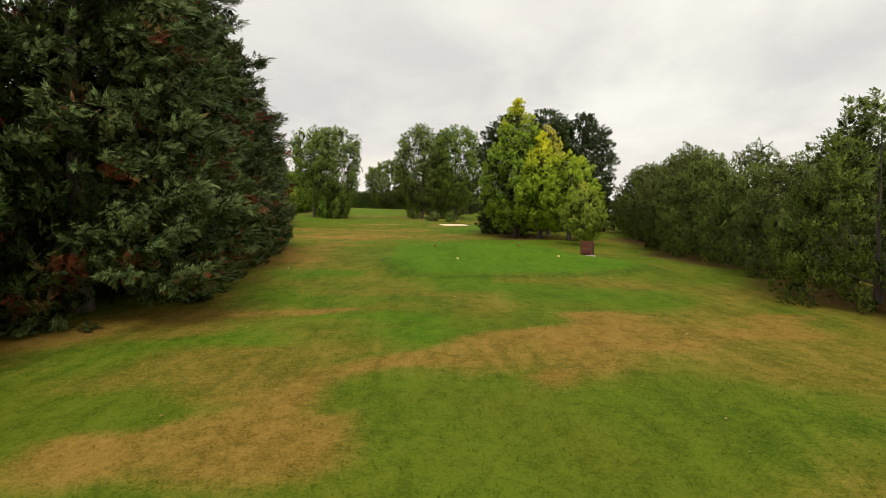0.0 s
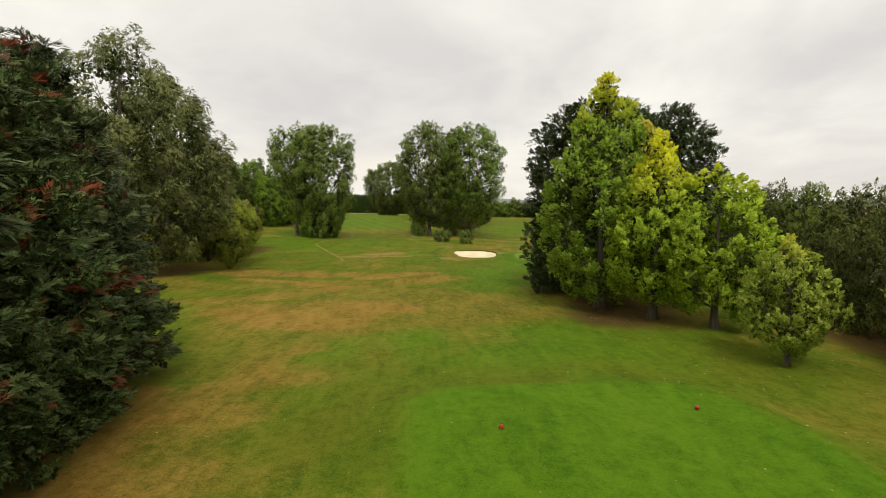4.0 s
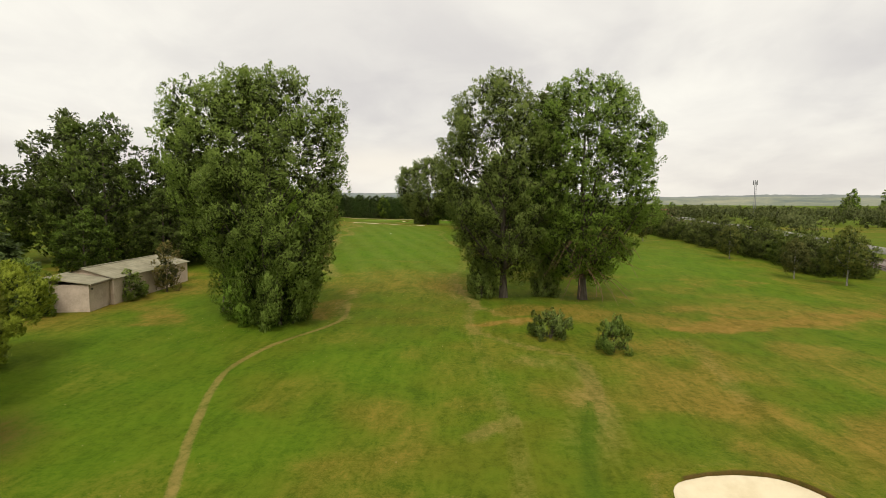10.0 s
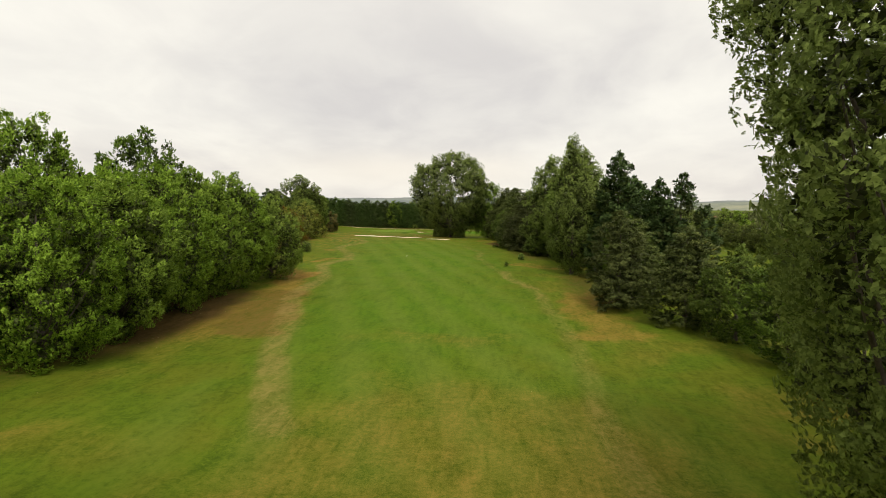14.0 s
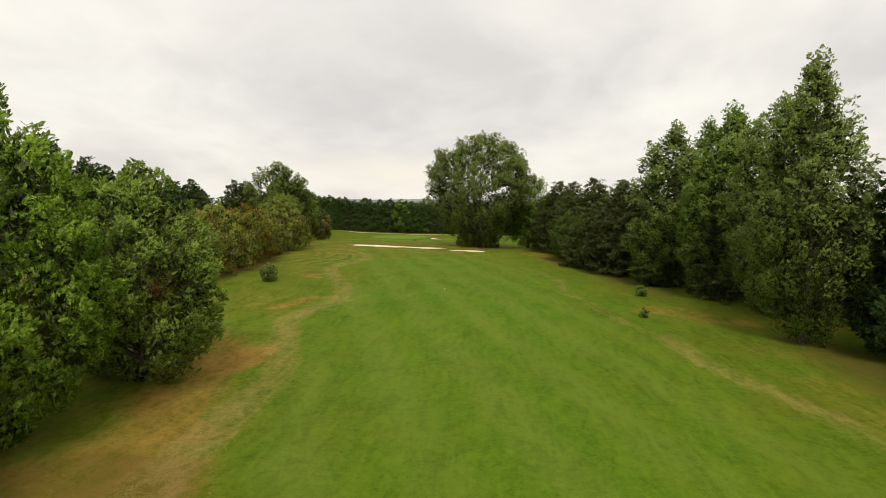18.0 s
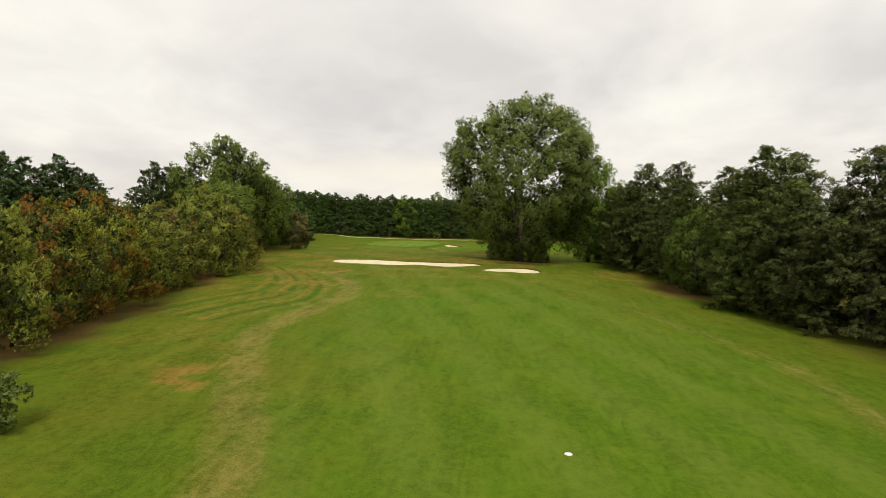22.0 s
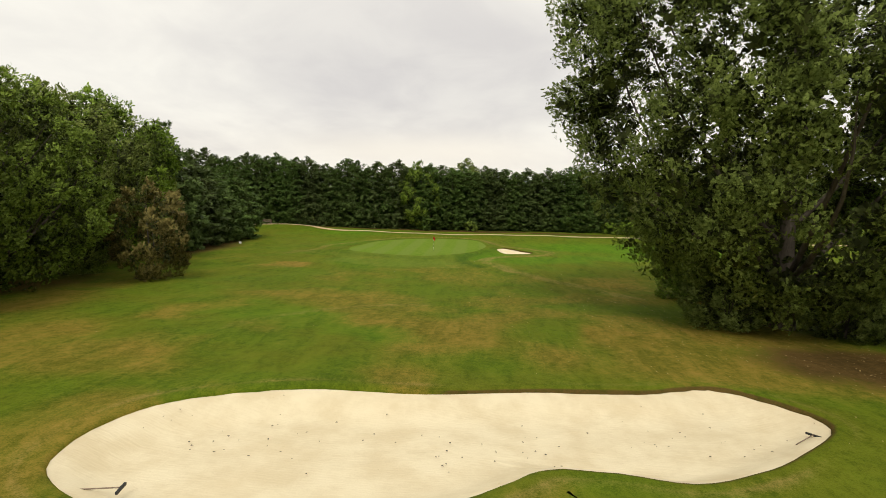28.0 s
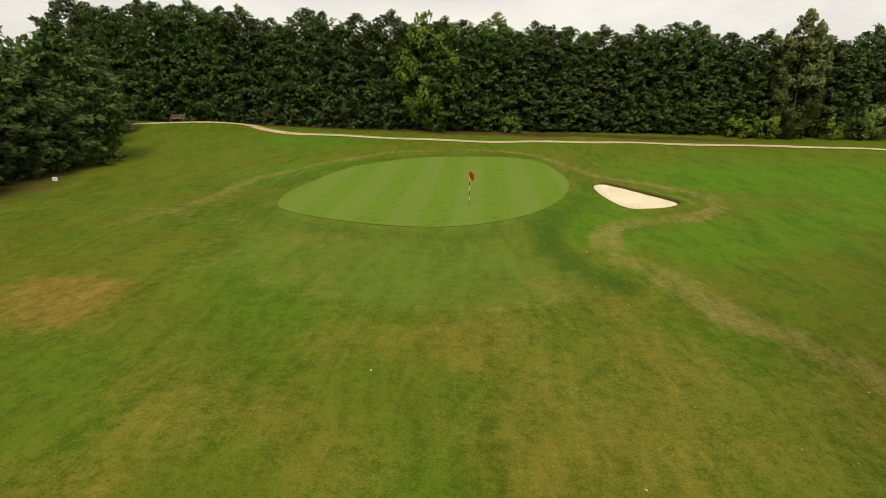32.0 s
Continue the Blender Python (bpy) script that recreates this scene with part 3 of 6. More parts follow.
# worn tracks along the edges of the fairway and across the rough
TRACK_LEFT = curved([(-28.5, 176), (-33, 188), (-36.4, 198), (-38.4, 206), (-41.1, 214.9), (-42.7, 221.2), (-42.9, 228), (-43.0, 236), (-45.6, 244.5), (-47.2, 250), (-46.2, 256), (-45.3, 260), (-46.2, 266),
                     (-48.4, 273), (-51.6, 281), (-53.4, 288), (-52.8, 295), (-51.6, 300.5), (-51.8, 307.5), (-53.6, 314), (-57, 320.5), (-59.5, 324.5)], 6)
TRACK_RIGHT = curved([(-9.4, 158), (-11.0, 168.2), (-11.6, 180), (-10.6, 193), (-10.4, 206.3), (-10.8, 217.1), (-10.7, 226.3), (-12.1, 235.6), (-14.3, 243), (-15.5, 250), (-17.0, 259), (-18.4, 267.7),
                      (-19.5, 274), (-18.9, 282), (-19.3, 289), (-21.4, 297.5), (-24.3, 313)], 6)
TRACK_SIDE = curved([(-15.2, 98), (-16.0, 102), (-18.9, 111.3), (-22.4, 121), (-24.9, 129), (-25.6, 134), (-24.4, 140), (-21.4, 148), (-22.8, 158)], 6)
TRACK_BUSH = curved([(-1.5, 122), (-0.9, 131), (-0.6, 138), (-4.2, 141), (-8.4, 146), (-9.0, 156)], 6)
TRACK_CROSS = curved([(-6.8, 108), (-6.4, 120), (-7.4, 134), (-9.2, 148)], 6)
GREEN_ARC = curved([(-74.7, 397.5), (-73.6, 401.7), (-73.8, 406), (-72.6, 411.5), (-70.5, 416.5), (-65.6, 423.1), (-60, 425.6), (-54.3, 425.6), (-50.2, 421.5), (-49.3, 414)], 6)
COLLAR_ARC = curved([(-50.6, 393.2), (-49.6, 397.4), (-47.6, 399.9), (-44.9, 400.9), (-41.7, 404.3), (-40.8, 407.8), (-43.0, 411.2), (-46.5, 413.6), (-49.5, 418), (-51, 423)], 6)
TRACK_LATE = curved([(-50.9, 393.4), (-48.5, 390.7), (-47.4, 387.3), (-46.0, 385.2), (-43.5, 381), (-40, 376), (-37, 369)], 6)
APRON = curved([(-68.4, 391.6), (-66.7, 388.3), (-64.4, 387.1), (-61.9, 386.2), (-59.2, 385.6), (-56.6, 385.8), (-54.3, 386.7), (-52.7, 387.9), (-52.3, 389.0), (-52.7, 390.8),
                (-53.7, 392.7), (-53.9, 395.4), (-54.5, 398.4), (-60, 400), (-66, 399.5), (-69, 396.7)], 5, True)
MOWN_ARC = curved([(-57.6, 289), (-56.6, 292.4), (-54.6, 297.3), (-53.4, 301.0), (-53.8, 305.5), (-55.2, 310.8), (-58.5, 318), (-63.5, 326)], 6)
LIP_LINE = curved([(-3.8, 100), (-2.6, 104.5), (-3.6, 110), (-3.9, 115), (-3.0, 121.3), (-1.2, 128), (-0.6, 134), (-1.4, 138)], 6)
ARC_LATE = curved([(-64, 352), (-61.5, 358), (-58.5, 361), (-54, 363)], 6)
DRY_SPOTS = [
    (-6.4, 10, 4, 1.5, 0.9), (1.6, 11.2, 3.4, 2.2, 0.95), (-10.8, 12, 4, 2, 0.9), (-7.5, 14.5, 4.5, 1.2, 1), (-10.2, 18, 2.6, 4, 0.9), (-10.8, 26, 2, 5, 0.9),
    (-10.2, 37, 2.4, 9, 1), (-11.3, 50, 2.5, 9, 0.95), (-12.5, 64, 8, 4.5, 0.95), (-17, 66, 4, 3, 0.85), (-12.5, 67, 3.5, 2.2, 1), (6.2, 75, 2.6, 6, 0.95),
    (-11, 111, 4.2, 3.6, 1), (25, 160, 16, 3.2, 0.95), (-14, 172, 6, 11, 0.72), (40, 178, 4, 22, 0.7), (-44.8, 208, 4.5, 16, 1), (46, 210, 3, 30, 0.6),
    (-48.2, 236, 3.2, 9, 1), (-38, 380, 6, 7, 0.75)]
BARE_SPOTS = [
    (16.2, 20, 3.8, 9, 1), (-16, 28, 3.6, 9, 0.9), (18, 38, 3.6, 12, 1), (-17, 42, 3.6, 10, 0.9), (21.5, 58, 3.8, 12, 0.9), (8.6, 64.5, 4.2, 5, 0.95),
    (10, 69, 4.5, 5, 1), (9, 77, 4.2, 4.5, 1), (-34, 88, 8, 9, 0.85), (-33, 112, 5, 14, 0.8), (-50.5, 205, 5.5, 22, 1), (-2, 235, 6, 26, 0.6),
    (-66, 275, 4, 28, 0.95), (-7, 290, 6, 24, 0.6), (-70, 308, 4, 12, 0.9), (-13, 322, 5, 10, 0.9), (-31, 352, 6, 4.5, 1), (-84, 352, 4, 25, 0.7),
    (-91, 395, 6, 20, 0.95), (-60, 441, 45, 2.6, 1)]
LUSH_SPOTS = [
    (-7.5, 28, 4, 2.5, 0.9), (-4, 40, 2.4, 8, 0.5), (4.5, 48, 3, 2, 0.6), (2, 56, 7, 5, 0.7), (3.5, 84, 4, 12, 0.8), (8, 104, 3, 14, 0.9),
    (30, 130, 14, 18, 0.6), (-15, 136, 8, 8, 0.5), (-35, 140, 10, 30, 0.5), (30, 200, 20, 40, 0.5), (-26, 215, 14, 30, 0.7), (-30, 260, 16, 40, 0.7),
    (-38, 300, 14, 20, 0.6), (-64, 388, 5, 4, 0.5), (-50, 399, 2.5, 7, 0.9), (-72, 412, 4, 6, 0.5), (-22, 416, 18, 11, 1), (-36, 416, 8, 7, 1),
    (-77, 430, 7, 6, 0.8)]

# marks on the turf, stretch by stretch: what it is, half-width, weight, the line that it follows
MARKS_TEE = [
    ("dry", 0.9, 0.95, [(-12.6, 13.2), (-11.1, 14.7), (-9.6, 16.8), (-6.1, 18.3)]),
    ("dry", 1, 0.9, [(-5, 8.3), (-3.2, 9.6), (-0.9, 11.7), (2.2, 14.4), (5.4, 16.5)]),
    ("dry", 1.1, 0.9, [(1.3, 10.6), (4.2, 13.4), (8, 16.1), (9.6, 15.8)]),
    ("dry", 0.7, 0.9, [(-6.5, 5.8), (-5, 6.7), (-3.5, 7.7)]),
    ("lush", 1, 0.8, [(-11.2, 11.1), (-9.5, 12.3), (-6.8, 13.5), (-3.8, 15.8), (-0.3, 13.4)]),
    ("lush", 2, 0.5, [(-6.4, 21.5), (-3.4, 25.8), (1.6, 22.2), (5.9, 20.7)]),
    ("dry", 1.5, 1, [(-13.9, 47.2), (-11.8, 37.6), (-11, 31.8)]),
    ("dry", 2.6, 0.9, [(-15.4, 63.4), (-10.8, 62.6), (-7.2, 67.3)]),
    ("dry", 2, 0.7, [(-21, 69), (-14.8, 73.1)]),
    ("lush", 2, 0.7, [(-7.9, 54), (-3.7, 59.3), (2.9, 59.5)]),
]
MARKS_ROUGH = [
    ("dry", 2, 0.85, [(-24.7, 84.8), (-18.9, 86.8), (-12.1, 84.9), (-4.9, 85.6)]),
    ("dry", 1.4, 0.9, [(-21.5, 79.4), (-16.9, 78.8), (-11.3, 77)]),
    ("dry", 1.2, 0.7, [(-7.9, 80.6), (-4.7, 81.9), (-1.1, 83.2)]),
    ("dry", 1.6, 0.6, [(-16.4, 108.1), (-9.2, 108.3), (-0.8, 111.7)]),
    ("lush", 2.5, 0.6, [(1.6, 91), (2, 83.3), (2.3, 76.8)]),
]
MARKS_SIDE = [
    ("worn", 1.2, 1, [(-15.9, 105.9), (-13.2, 106.1), (-10.9, 106.3), (-8, 107.4)]),
    ("worn", 1.6, 1, [(-12.7, 109.6), (-11, 111.9), (-9.3, 114.9)]),
    ("worn", 0.28, 0.6, [(-15.4, 102), (-11.3, 102.5), (-7.3, 103.1)]),
    ("worn", 1, 0.95, [(-2.1, 107.4), (-1, 105.5)]),
    ("dry", 1, 0.9, [(0, 104.8), (2.7, 104.6)]),
    ("worn", 1.2, 0.8, [(6, 114.9), (7.4, 113.3)]),
    ("worn", 0.8, 0.8, [(-8.3, 123), (-6.5, 124.6)]),
    ("dry", 2.2, 0.8, [(13, 149.6), (21.4, 154.4), (35.2, 159.4)]),
    ("worn", 0.9, 0.5, [(10.5, 145.3), (8, 129)]),
    ("worn", 1.6, 0.45, [(-4.3, 137.2), (-1.3, 134), (-2.5, 121.2)]),
    ("lush", 1.1, 1, [(-9.1, 109.5), (-6.7, 110.8)]),
    ("lush", 5, 0.5, [(-34.9, 133.8), (-22.4, 119.7)]),
    ("dry", 2, 0.5, [(-27.8, 113.4), (-23, 115.9)]),
    ("deep", 0.35, 0.7, [(-1.8, 128), (-3.5, 118.5), (-3.4, 112.1), (-2.2, 108)]),
]
MARKS_POPLARS = [
    ("dry", 3.5, 0.55, [(-3, 156), (6, 155), (12, 152)]),
    ("dry", 2, 0.7, [(-41, 151), (-37, 145)]),
    ("worn", 0.7, 0.8, [(-11.1, 173.5), (-9.7, 165.3), (-8.6, 160), (-7.9, 157)]),
    ("dry", 1, 0.8, [(-7.4, 149.6), (-5.2, 150.8), (-3.9, 149.5)]),
    ("worn", 0.8, 0.5, [(-7.9, 157), (-5.3, 153.6), (-4.5, 150.2)]),
    ("dry", 7, 0.42, [(-23.9, 171.9), (-19.9, 182.5), (-13.7, 173.2)]),
    ("worn", 0.8, 0.6, [(-21.2, 148.8), (-23, 154.8), (-23.3, 161.5), (-24.4, 167.8)]),
    ("dry", 1.5, 0.6, [(-24.2, 148.5), (-24.2, 156.5)]),
]
MARKS_FAIRWAY = [
    ("bare", 3.2, 0.5, [(-45.3, 222.2), (-42.2, 209.5), (-40.7, 201.3)]),
    ("dry", 3.2, 0.7, [(-45.3, 222.2), (-42.2, 209.5), (-40.7, 201.3)]),
    ("dry", 2, 0.8, [(-50, 242.9), (-45.2, 224.2)]),
    ("worn", 0.96, 0.58, [(-40.2, 214.6), (-37.3, 205.6), (-36.7, 198.6)]),
    ("worn", 0.88, 0.58, [(-14.5, 250.3), (-13.8, 241.2), (-10.5, 232.7)]),
    ("worn", 0.48, 0.54, [(-10.9, 225.3), (-10.8, 217.1), (-10.8, 210.4), (-10.4, 206.3)]),
    ("dry", 3, 0.6, [(-4.3, 228.1), (-5.9, 211.2), (-5.4, 205.2)]),
    ("dry", 2, 0.4, [(-27.9, 201), (-23, 199.9), (-18, 201.6)]),
    ("dry", 1.6, 1, [(-47.4, 235.4), (-46.9, 238.6), (-45.5, 239.8)]),
    ("dry", 1.2, 0.7, [(-50.2, 256.4), (-48.1, 259.7)]),
    ("worn", 0.64, 0.5, [(-13.6, 251.5), (-14.5, 245), (-14.4, 240.4)]),
    ("dry", 2.2, 0.6, [(-10.7, 264), (-6.4, 259)]),
]
MARKS_MIDDLE = [
    ("dry", 1, 0.8, [(-53, 275), (-53.3, 279.4)]),
    ("dry", 1, 0.8, [(-50, 254.8), (-49.4, 256), (-48.8, 257.3)]),
    ("worn", 0.72, 0.58, [(-46.7, 254.6), (-46, 256), (-45.5, 257.4)]),
    ("worn", 0.64, 0.43, [(-47.1, 268.1), (-48.7, 273.2)]),
    ("dry", 2, 0.4, [(-76.8, 305.1), (-61.5, 310.8)]),
    ("worn", 0.64, 0.5, [(-18.8, 282), (-19.7, 273.7), (-18.4, 267.7)]),
    ("dry", 1.6, 0.6, [(-60.6, 310.8), (-56.9, 310.1), (-55.9, 312.6)]),
    ("dry", 1, 0.6, [(-58.9, 301.6), (-57.6, 302.9)]),
    ("dry", 1.5, 0.45, [(-47.5, 305.9), (-45.2, 308.3)]),
    ("worn", 0.4, 0.43, [(-56.6, 291.8), (-55.7, 294), (-54.4, 297.7)]),
]
MARKS_BUNKERS = [
    ("dry", 0.9, 0.8, [(-59, 323.4), (-58.1, 325.3), (-56.1, 326.2)]),
    ("dry", 2.5, 0.5, [(-63, 331.8), (-62.8, 335.2), (-61.9, 337.9)]),
    ("worn", 0.7, 0.6, [(-41.3, 332.1), (-39.7, 331.3), (-37.1, 330.3), (-33.3, 330.9)]),
    ("dry", 3, 0.35, [(-50.6, 323.6), (-45.8, 323), (-41.7, 326)]),
    ("dry", 1.6, 0.5, [(-68.4, 353.1), (-68.3, 356), (-67.3, 357.9)]),
    ("dry", 2, 0.5, [(-67.5, 344.5), (-66.9, 346.4), (-65.9, 347.6)]),
    ("dry", 1.5, 0.4, [(-60.2, 360.1), (-53.8, 360.6)]),
    ("dry", 2, 0.45, [(-50.4, 363.7), (-43.1, 368.9)]),
    ("lush", 2, 0.5, [(-65.5, 357.7), (-60.4, 356.7), (-56.1, 353.1)]),
    ("dry", 2, 0.6, [(-42.4, 357.6), (-37.2, 356.3), (-31.5, 359.6)]),
]
MARKS_LAST = [
    ("deep", 0.7, 1, [(-52.1, 401.1), (-53.2, 397.3), (-53.3, 394.9), (-52.8, 392.7), (-51.8, 390.7), (-50.9, 389.2)]),
    ("worn", 0.4, 0.6, [(-43.2, 401.4), (-46.6, 399.6), (-48.7, 398.7), (-50.2, 395.8), (-49.9, 392.2), (-48.6, 389.1), (-47.4, 386.8), (-46, 385.2)]),
    ("worn", 0.35, 0.55, [(-68.4, 391.6), (-66.7, 388.3), (-61.9, 386.2), (-59.2, 385.6), (-56.6, 385.8), (-54.3, 386.7), (-52.5, 388.2)]),
    ("worn", 0.4, 0.5, [(-69.1, 388.8), (-69.8, 395), (-71, 401.7), (-70.9, 412.6), (-65.7, 423.3)]),
    ("dry", 1.2, 0.7, [(-74.3, 385.1), (-71.3, 385.4)]),
    ("worn", 0.7, 0.7, [(-47.9, 386.8), (-47, 385.9), (-46.1, 385.3)]),
    ("dry", 2.2, 0.34, [(-55.2, 378.3), (-52.8, 380.1), (-50.2, 379.4), (-46.2, 381.7)]),
    ("worn", 0.8, 0.6, [(-75.7, 393.8), (-75.2, 397.7), (-72.6, 395.4)]),
    ("lush", 2.5, 0.7, [(-45.3, 395.1), (-38.4, 400.8), (-30.7, 404.9)]),
]
MARKS = MARKS_TEE + MARKS_ROUGH + MARKS_SIDE + MARKS_POPLARS + MARKS_FAIRWAY + MARKS_MIDDLE + MARKS_BUNKERS + MARKS_LAST

STEP_X = np.unique(np.round(np.concatenate([-np.geomspace(108, 4600, 26)[::-1], np.arange(-108, 62, 0.8), np.geomspace(62, 4600, 28)]), 3))
STEP_Y = np.unique(np.round(np.concatenate([-np.geomspace(14, 4600, 20)[::-1], np.arange(-14, 60, 0.6), np.arange(60, 452, 0.9), np.geomspace(452, 4700, 24)]), 3))


def marked(x, y, kind):
    """How far points lie within the marks of one kind, 0 to 1."""
    out = np.zeros(np.shape(x))
    for what, wide, weight, line in MARKS:
        if what == kind:
            far = along(x, y, curved(line, 4), wide * 2 + 0.5)
            out = np.maximum(out, weight * ease((wide * 1.5 - far) / wide + 0.15))
    return out


def hills(x, y):
    """The land rises a little far off."""
    return ease((np.hypot(x - 100, y - 300) - 1200) / 2500) * 16


def build_ground():
    gx, gy = np.meshgrid(STEP_X, STEP_Y, indexing="ij")
    x, y = gx.ravel(), gy.ravel()
    z = height(x, y) + hills(x, y)
    nx, ny = gx.shape
    i, j = np.meshgrid(np.arange(nx - 1), np.arange(ny - 1), indexing="ij")
    quad = np.stack([i * ny + j, (i + 1) * ny + j, (i + 1) * ny + j + 1, i * ny + j + 1], -1).reshape(-1, 4)
    near = (np.abs(x) < 80) & (y > 100) & (y < 420)
    cut = np.zeros(len(x), bool)
    for b in BUNKERS:
        cut[near] |= inside(x[near], y[near], b) > -1.1
    quad = quad[~cut[quad].any(1)]
    vs, fs, n = [np.stack([x, y, z], 1)], [quad], len(x)
    for b in BUNKERS:
        t = np.roll(b, -1, 0) - np.roll(b, 1, 0)
        t /= np.linalg.norm(t, axis=1, keepdims=True)
        nor = np.stack([t[:, 1], -t[:, 0]], 1)
        if inside(b[:1, 0] + nor[:1, 0] * 0.05, b[:1, 1] + nor[:1, 1] * 0.05, b)[0] > 0:
            nor = -nor
        rings = []
        wave = 0.05 * lattice(b[:, 0], b[:, 1], 0.7, 5)
        steep = 0.06 * ease(nor @ np.array([0.86, 0.5]) * 1.4 - 0.1)
        for off, dz in ((2.9, -0.06), (2.3, 0.0), (1.9, 0.012), (1.2, 0.02), (0.6, 0.03), (0.2, 0.03), (0.0, 0.0), (-0.07, -0.06), (-0.10, -0.4)):
            p = b + nor * off
            zz = height(p[:, 0], p[:, 1]) if off > 0 else height(*(b + nor * 0.15).T) - 0.01
            rings.append(np.column_stack([p, zz + dz + (wave if off < 0.5 else 0) + steep * (1 if -0.05 < off < 0.5 else 0.6 if off == 0.6 else 0.2 if off == 1.2 else 0)]))
        m, k = len(b), len(rings)
        vs.append(np.concatenate(rings))
        a, c = np.meshgrid(np.arange(k - 1), np.arange(m), indexing="ij")
        q = np.stack([a * m + c, a * m + (c + 1) % m, (a + 1) * m + (c + 1) % m, (a + 1) * m + c], -1).reshape(-1, 4) + n
        fs.append(q), vs
        n += len(vs[-1])
    v, f = np.concatenate(vs), np.concatenate(fs)
    # faces look up
    a, b, c = v[f[:, 0]], v[f[:, 1]], v[f[:, 2]]
    down = np.cross(b - a, c - a)[:, 2] < 0
    f[down] = f[down][:, ::-1]
    me = mesh_np("ground", v, f, smooth=True)
    paint(me, v)
    return me


def paint(me, v):
    """Stores, point by point, how dry, lush, bare, worn, long or freshly mown the grass is."""
    x, y = v[:, 0], v[:, 1]
    mid = (np.abs(x) < 200) & (y > -60) & (y < 520)
    n1, n2, n3, n4 = lattice(x, y, 2.2, 1), lattice(x, y, 6.5, 2), lattice(x, y, 0.9, 3), lattice(x + 0.6 * y, y - 0.3 * x, 3.4, 4)
    wx, wy = x + (n1 - .5) * 3.4 + (n3 - .5) * 1.2, y + (n4 - .5) * 4 + (n3 - .5) * 1.2
    dry = np.maximum(np.where(mid, 0.7 * blots(wx, wy, DRY_SPOTS), 0), marked(wx, wy, "dry") * (0.75 + 0.4 * n3))
    region = np.interp(y, [-50, 25, 32, 52, 60, 100, 112, 135, 185, 192, 300, 350, 390, 430, 460], [.35, .35, .26, .22, .34, .32, .31, .22, .18, .06, .10, .38, .20, .06, .1])
    region = np.where(mid, region, 0.15)
    edge_l, edge_r = np.interp(y, [150, 200, 300, 330], [-40, -38, -52, -58]), np.interp(y, [150, 200, 300], [0, -10, -22])
    region = region + 0.14 * np.maximum(ease((edge_l - x) / 5), ease((x - edge_r) / 5)) * ease((y - 115) / 12) * ease((345 - y) / 15)
    mott = ease((0.45 * n2 + 0.25 * n4 + 0.2 * n1 + 0.1 * n3 - 0.60 + region * 0.6) / 0.26)
    dry = np.maximum(dry, mott * np.clip(region * 1.5, 0, 0.8))
    lush = np.maximum(np.where(mid, blots(wx, wy, LUSH_SPOTS), 0.2), marked(wx, wy, "lush"))
    tee = ease((inside(x, y, TEE) + 0.3) / 0.6)
    dry *= (1 - 0.9 * tee)
    lush = np.maximum(lush, tee)
    dry *= 1 - 0.6 * lush * ease((0.9 - n1) / 0.4)
    bare = np.where(mid, blots(x + (n1 - .5) * 1.6, y + (n3 - .5) * 1.6, BARE_SPOTS), 0)
    bare = np.maximum(bare, marked(wx, wy, "bare"))
    worn = marked(x + (n3 - .5) * 0.8, y + (n1 - .5) * 0.8, "worn") * (0.7 + 0.5 * n1)
    for line, wide, w in ((TRACK_BUSH, 0.8, .7), (ARC_LATE, 0.7, .6)):
        far = along(x, y, line)
        worn = np.maximum(worn, w * ease((wide * (0.75 + 0.5 * n1) - far) / (wide * 0.6) + 0.35) * (0.6 + 0.4 * n2))
    for b in BUNKERS:
        q = inside(x, y, b)
        worn = np.maximum(worn, np.where(q < -0.25, 0.8 * np.exp(-((q + 0.4) / 0.7) ** 2), 0) * (0.3 + 0.7 * n1))
        c = b.mean(0)
        bare = np.maximum(bare, np.where((q > -0.12) & (q < 1), np.where((x - c[0]) * 0.86 + (y - c[1]) * 0.5 > 0.8, 0.75, 0.2), 0))
    # mown bands across the fairway and round the putting green
    fair = ease((x - edge_l) / 3) * ease((edge_r - x) / 3) * ease((y - 168) / 12) * ease((338 - y) / 8)
    band = np.sin((x + 0.30 * y + 0.5 * (n2 - .5)) * 2 * np.pi / 5.6)
    mow = fair * (0.5 + 0.5 * np.tanh(2.2 * band)) * (0.6 + 0.6 * n2)
    qg = inside(x, y, GREEN_FAR)
    mow = np.maximum(mow, 1.0 * ease((inside(x, y, APRON) + 0.4) / 0.8) * (0.9 + 0.3 * n2))
    deep = np.maximum(ease(1 - np.abs(qg + 1.5) / 1.5) * 0.45, 0.35 * ease(1 - np.abs(inside(x, y, APRON) + 0.5) / 0.8))
    deep = np.maximum(deep, 0.8 * ease(1 - np.abs(inside(x, y, TEE) + 0.5) / 0.8) * (y < 36))
    deep = np.maximum(deep, 0.6 * ease(1 - np.abs(inside(x, y, GREEN_SIDE) + 1.2) / 1.3))
    deep = np.maximum(deep, marked(x, y, "deep"))
    dry, worn = dry * (1 - 0.8 * deep), worn * (1 - 0.7 * deep)
    for name, val in (("dry", dry), ("lush", lush), ("bare", bare), ("worn", worn), ("mow", mow), ("deep", deep)):
        me.attributes.new(name, "FLOAT", "POINT").data.foreach_set("value", np.clip(val, 0, 1).astype(np.float32))


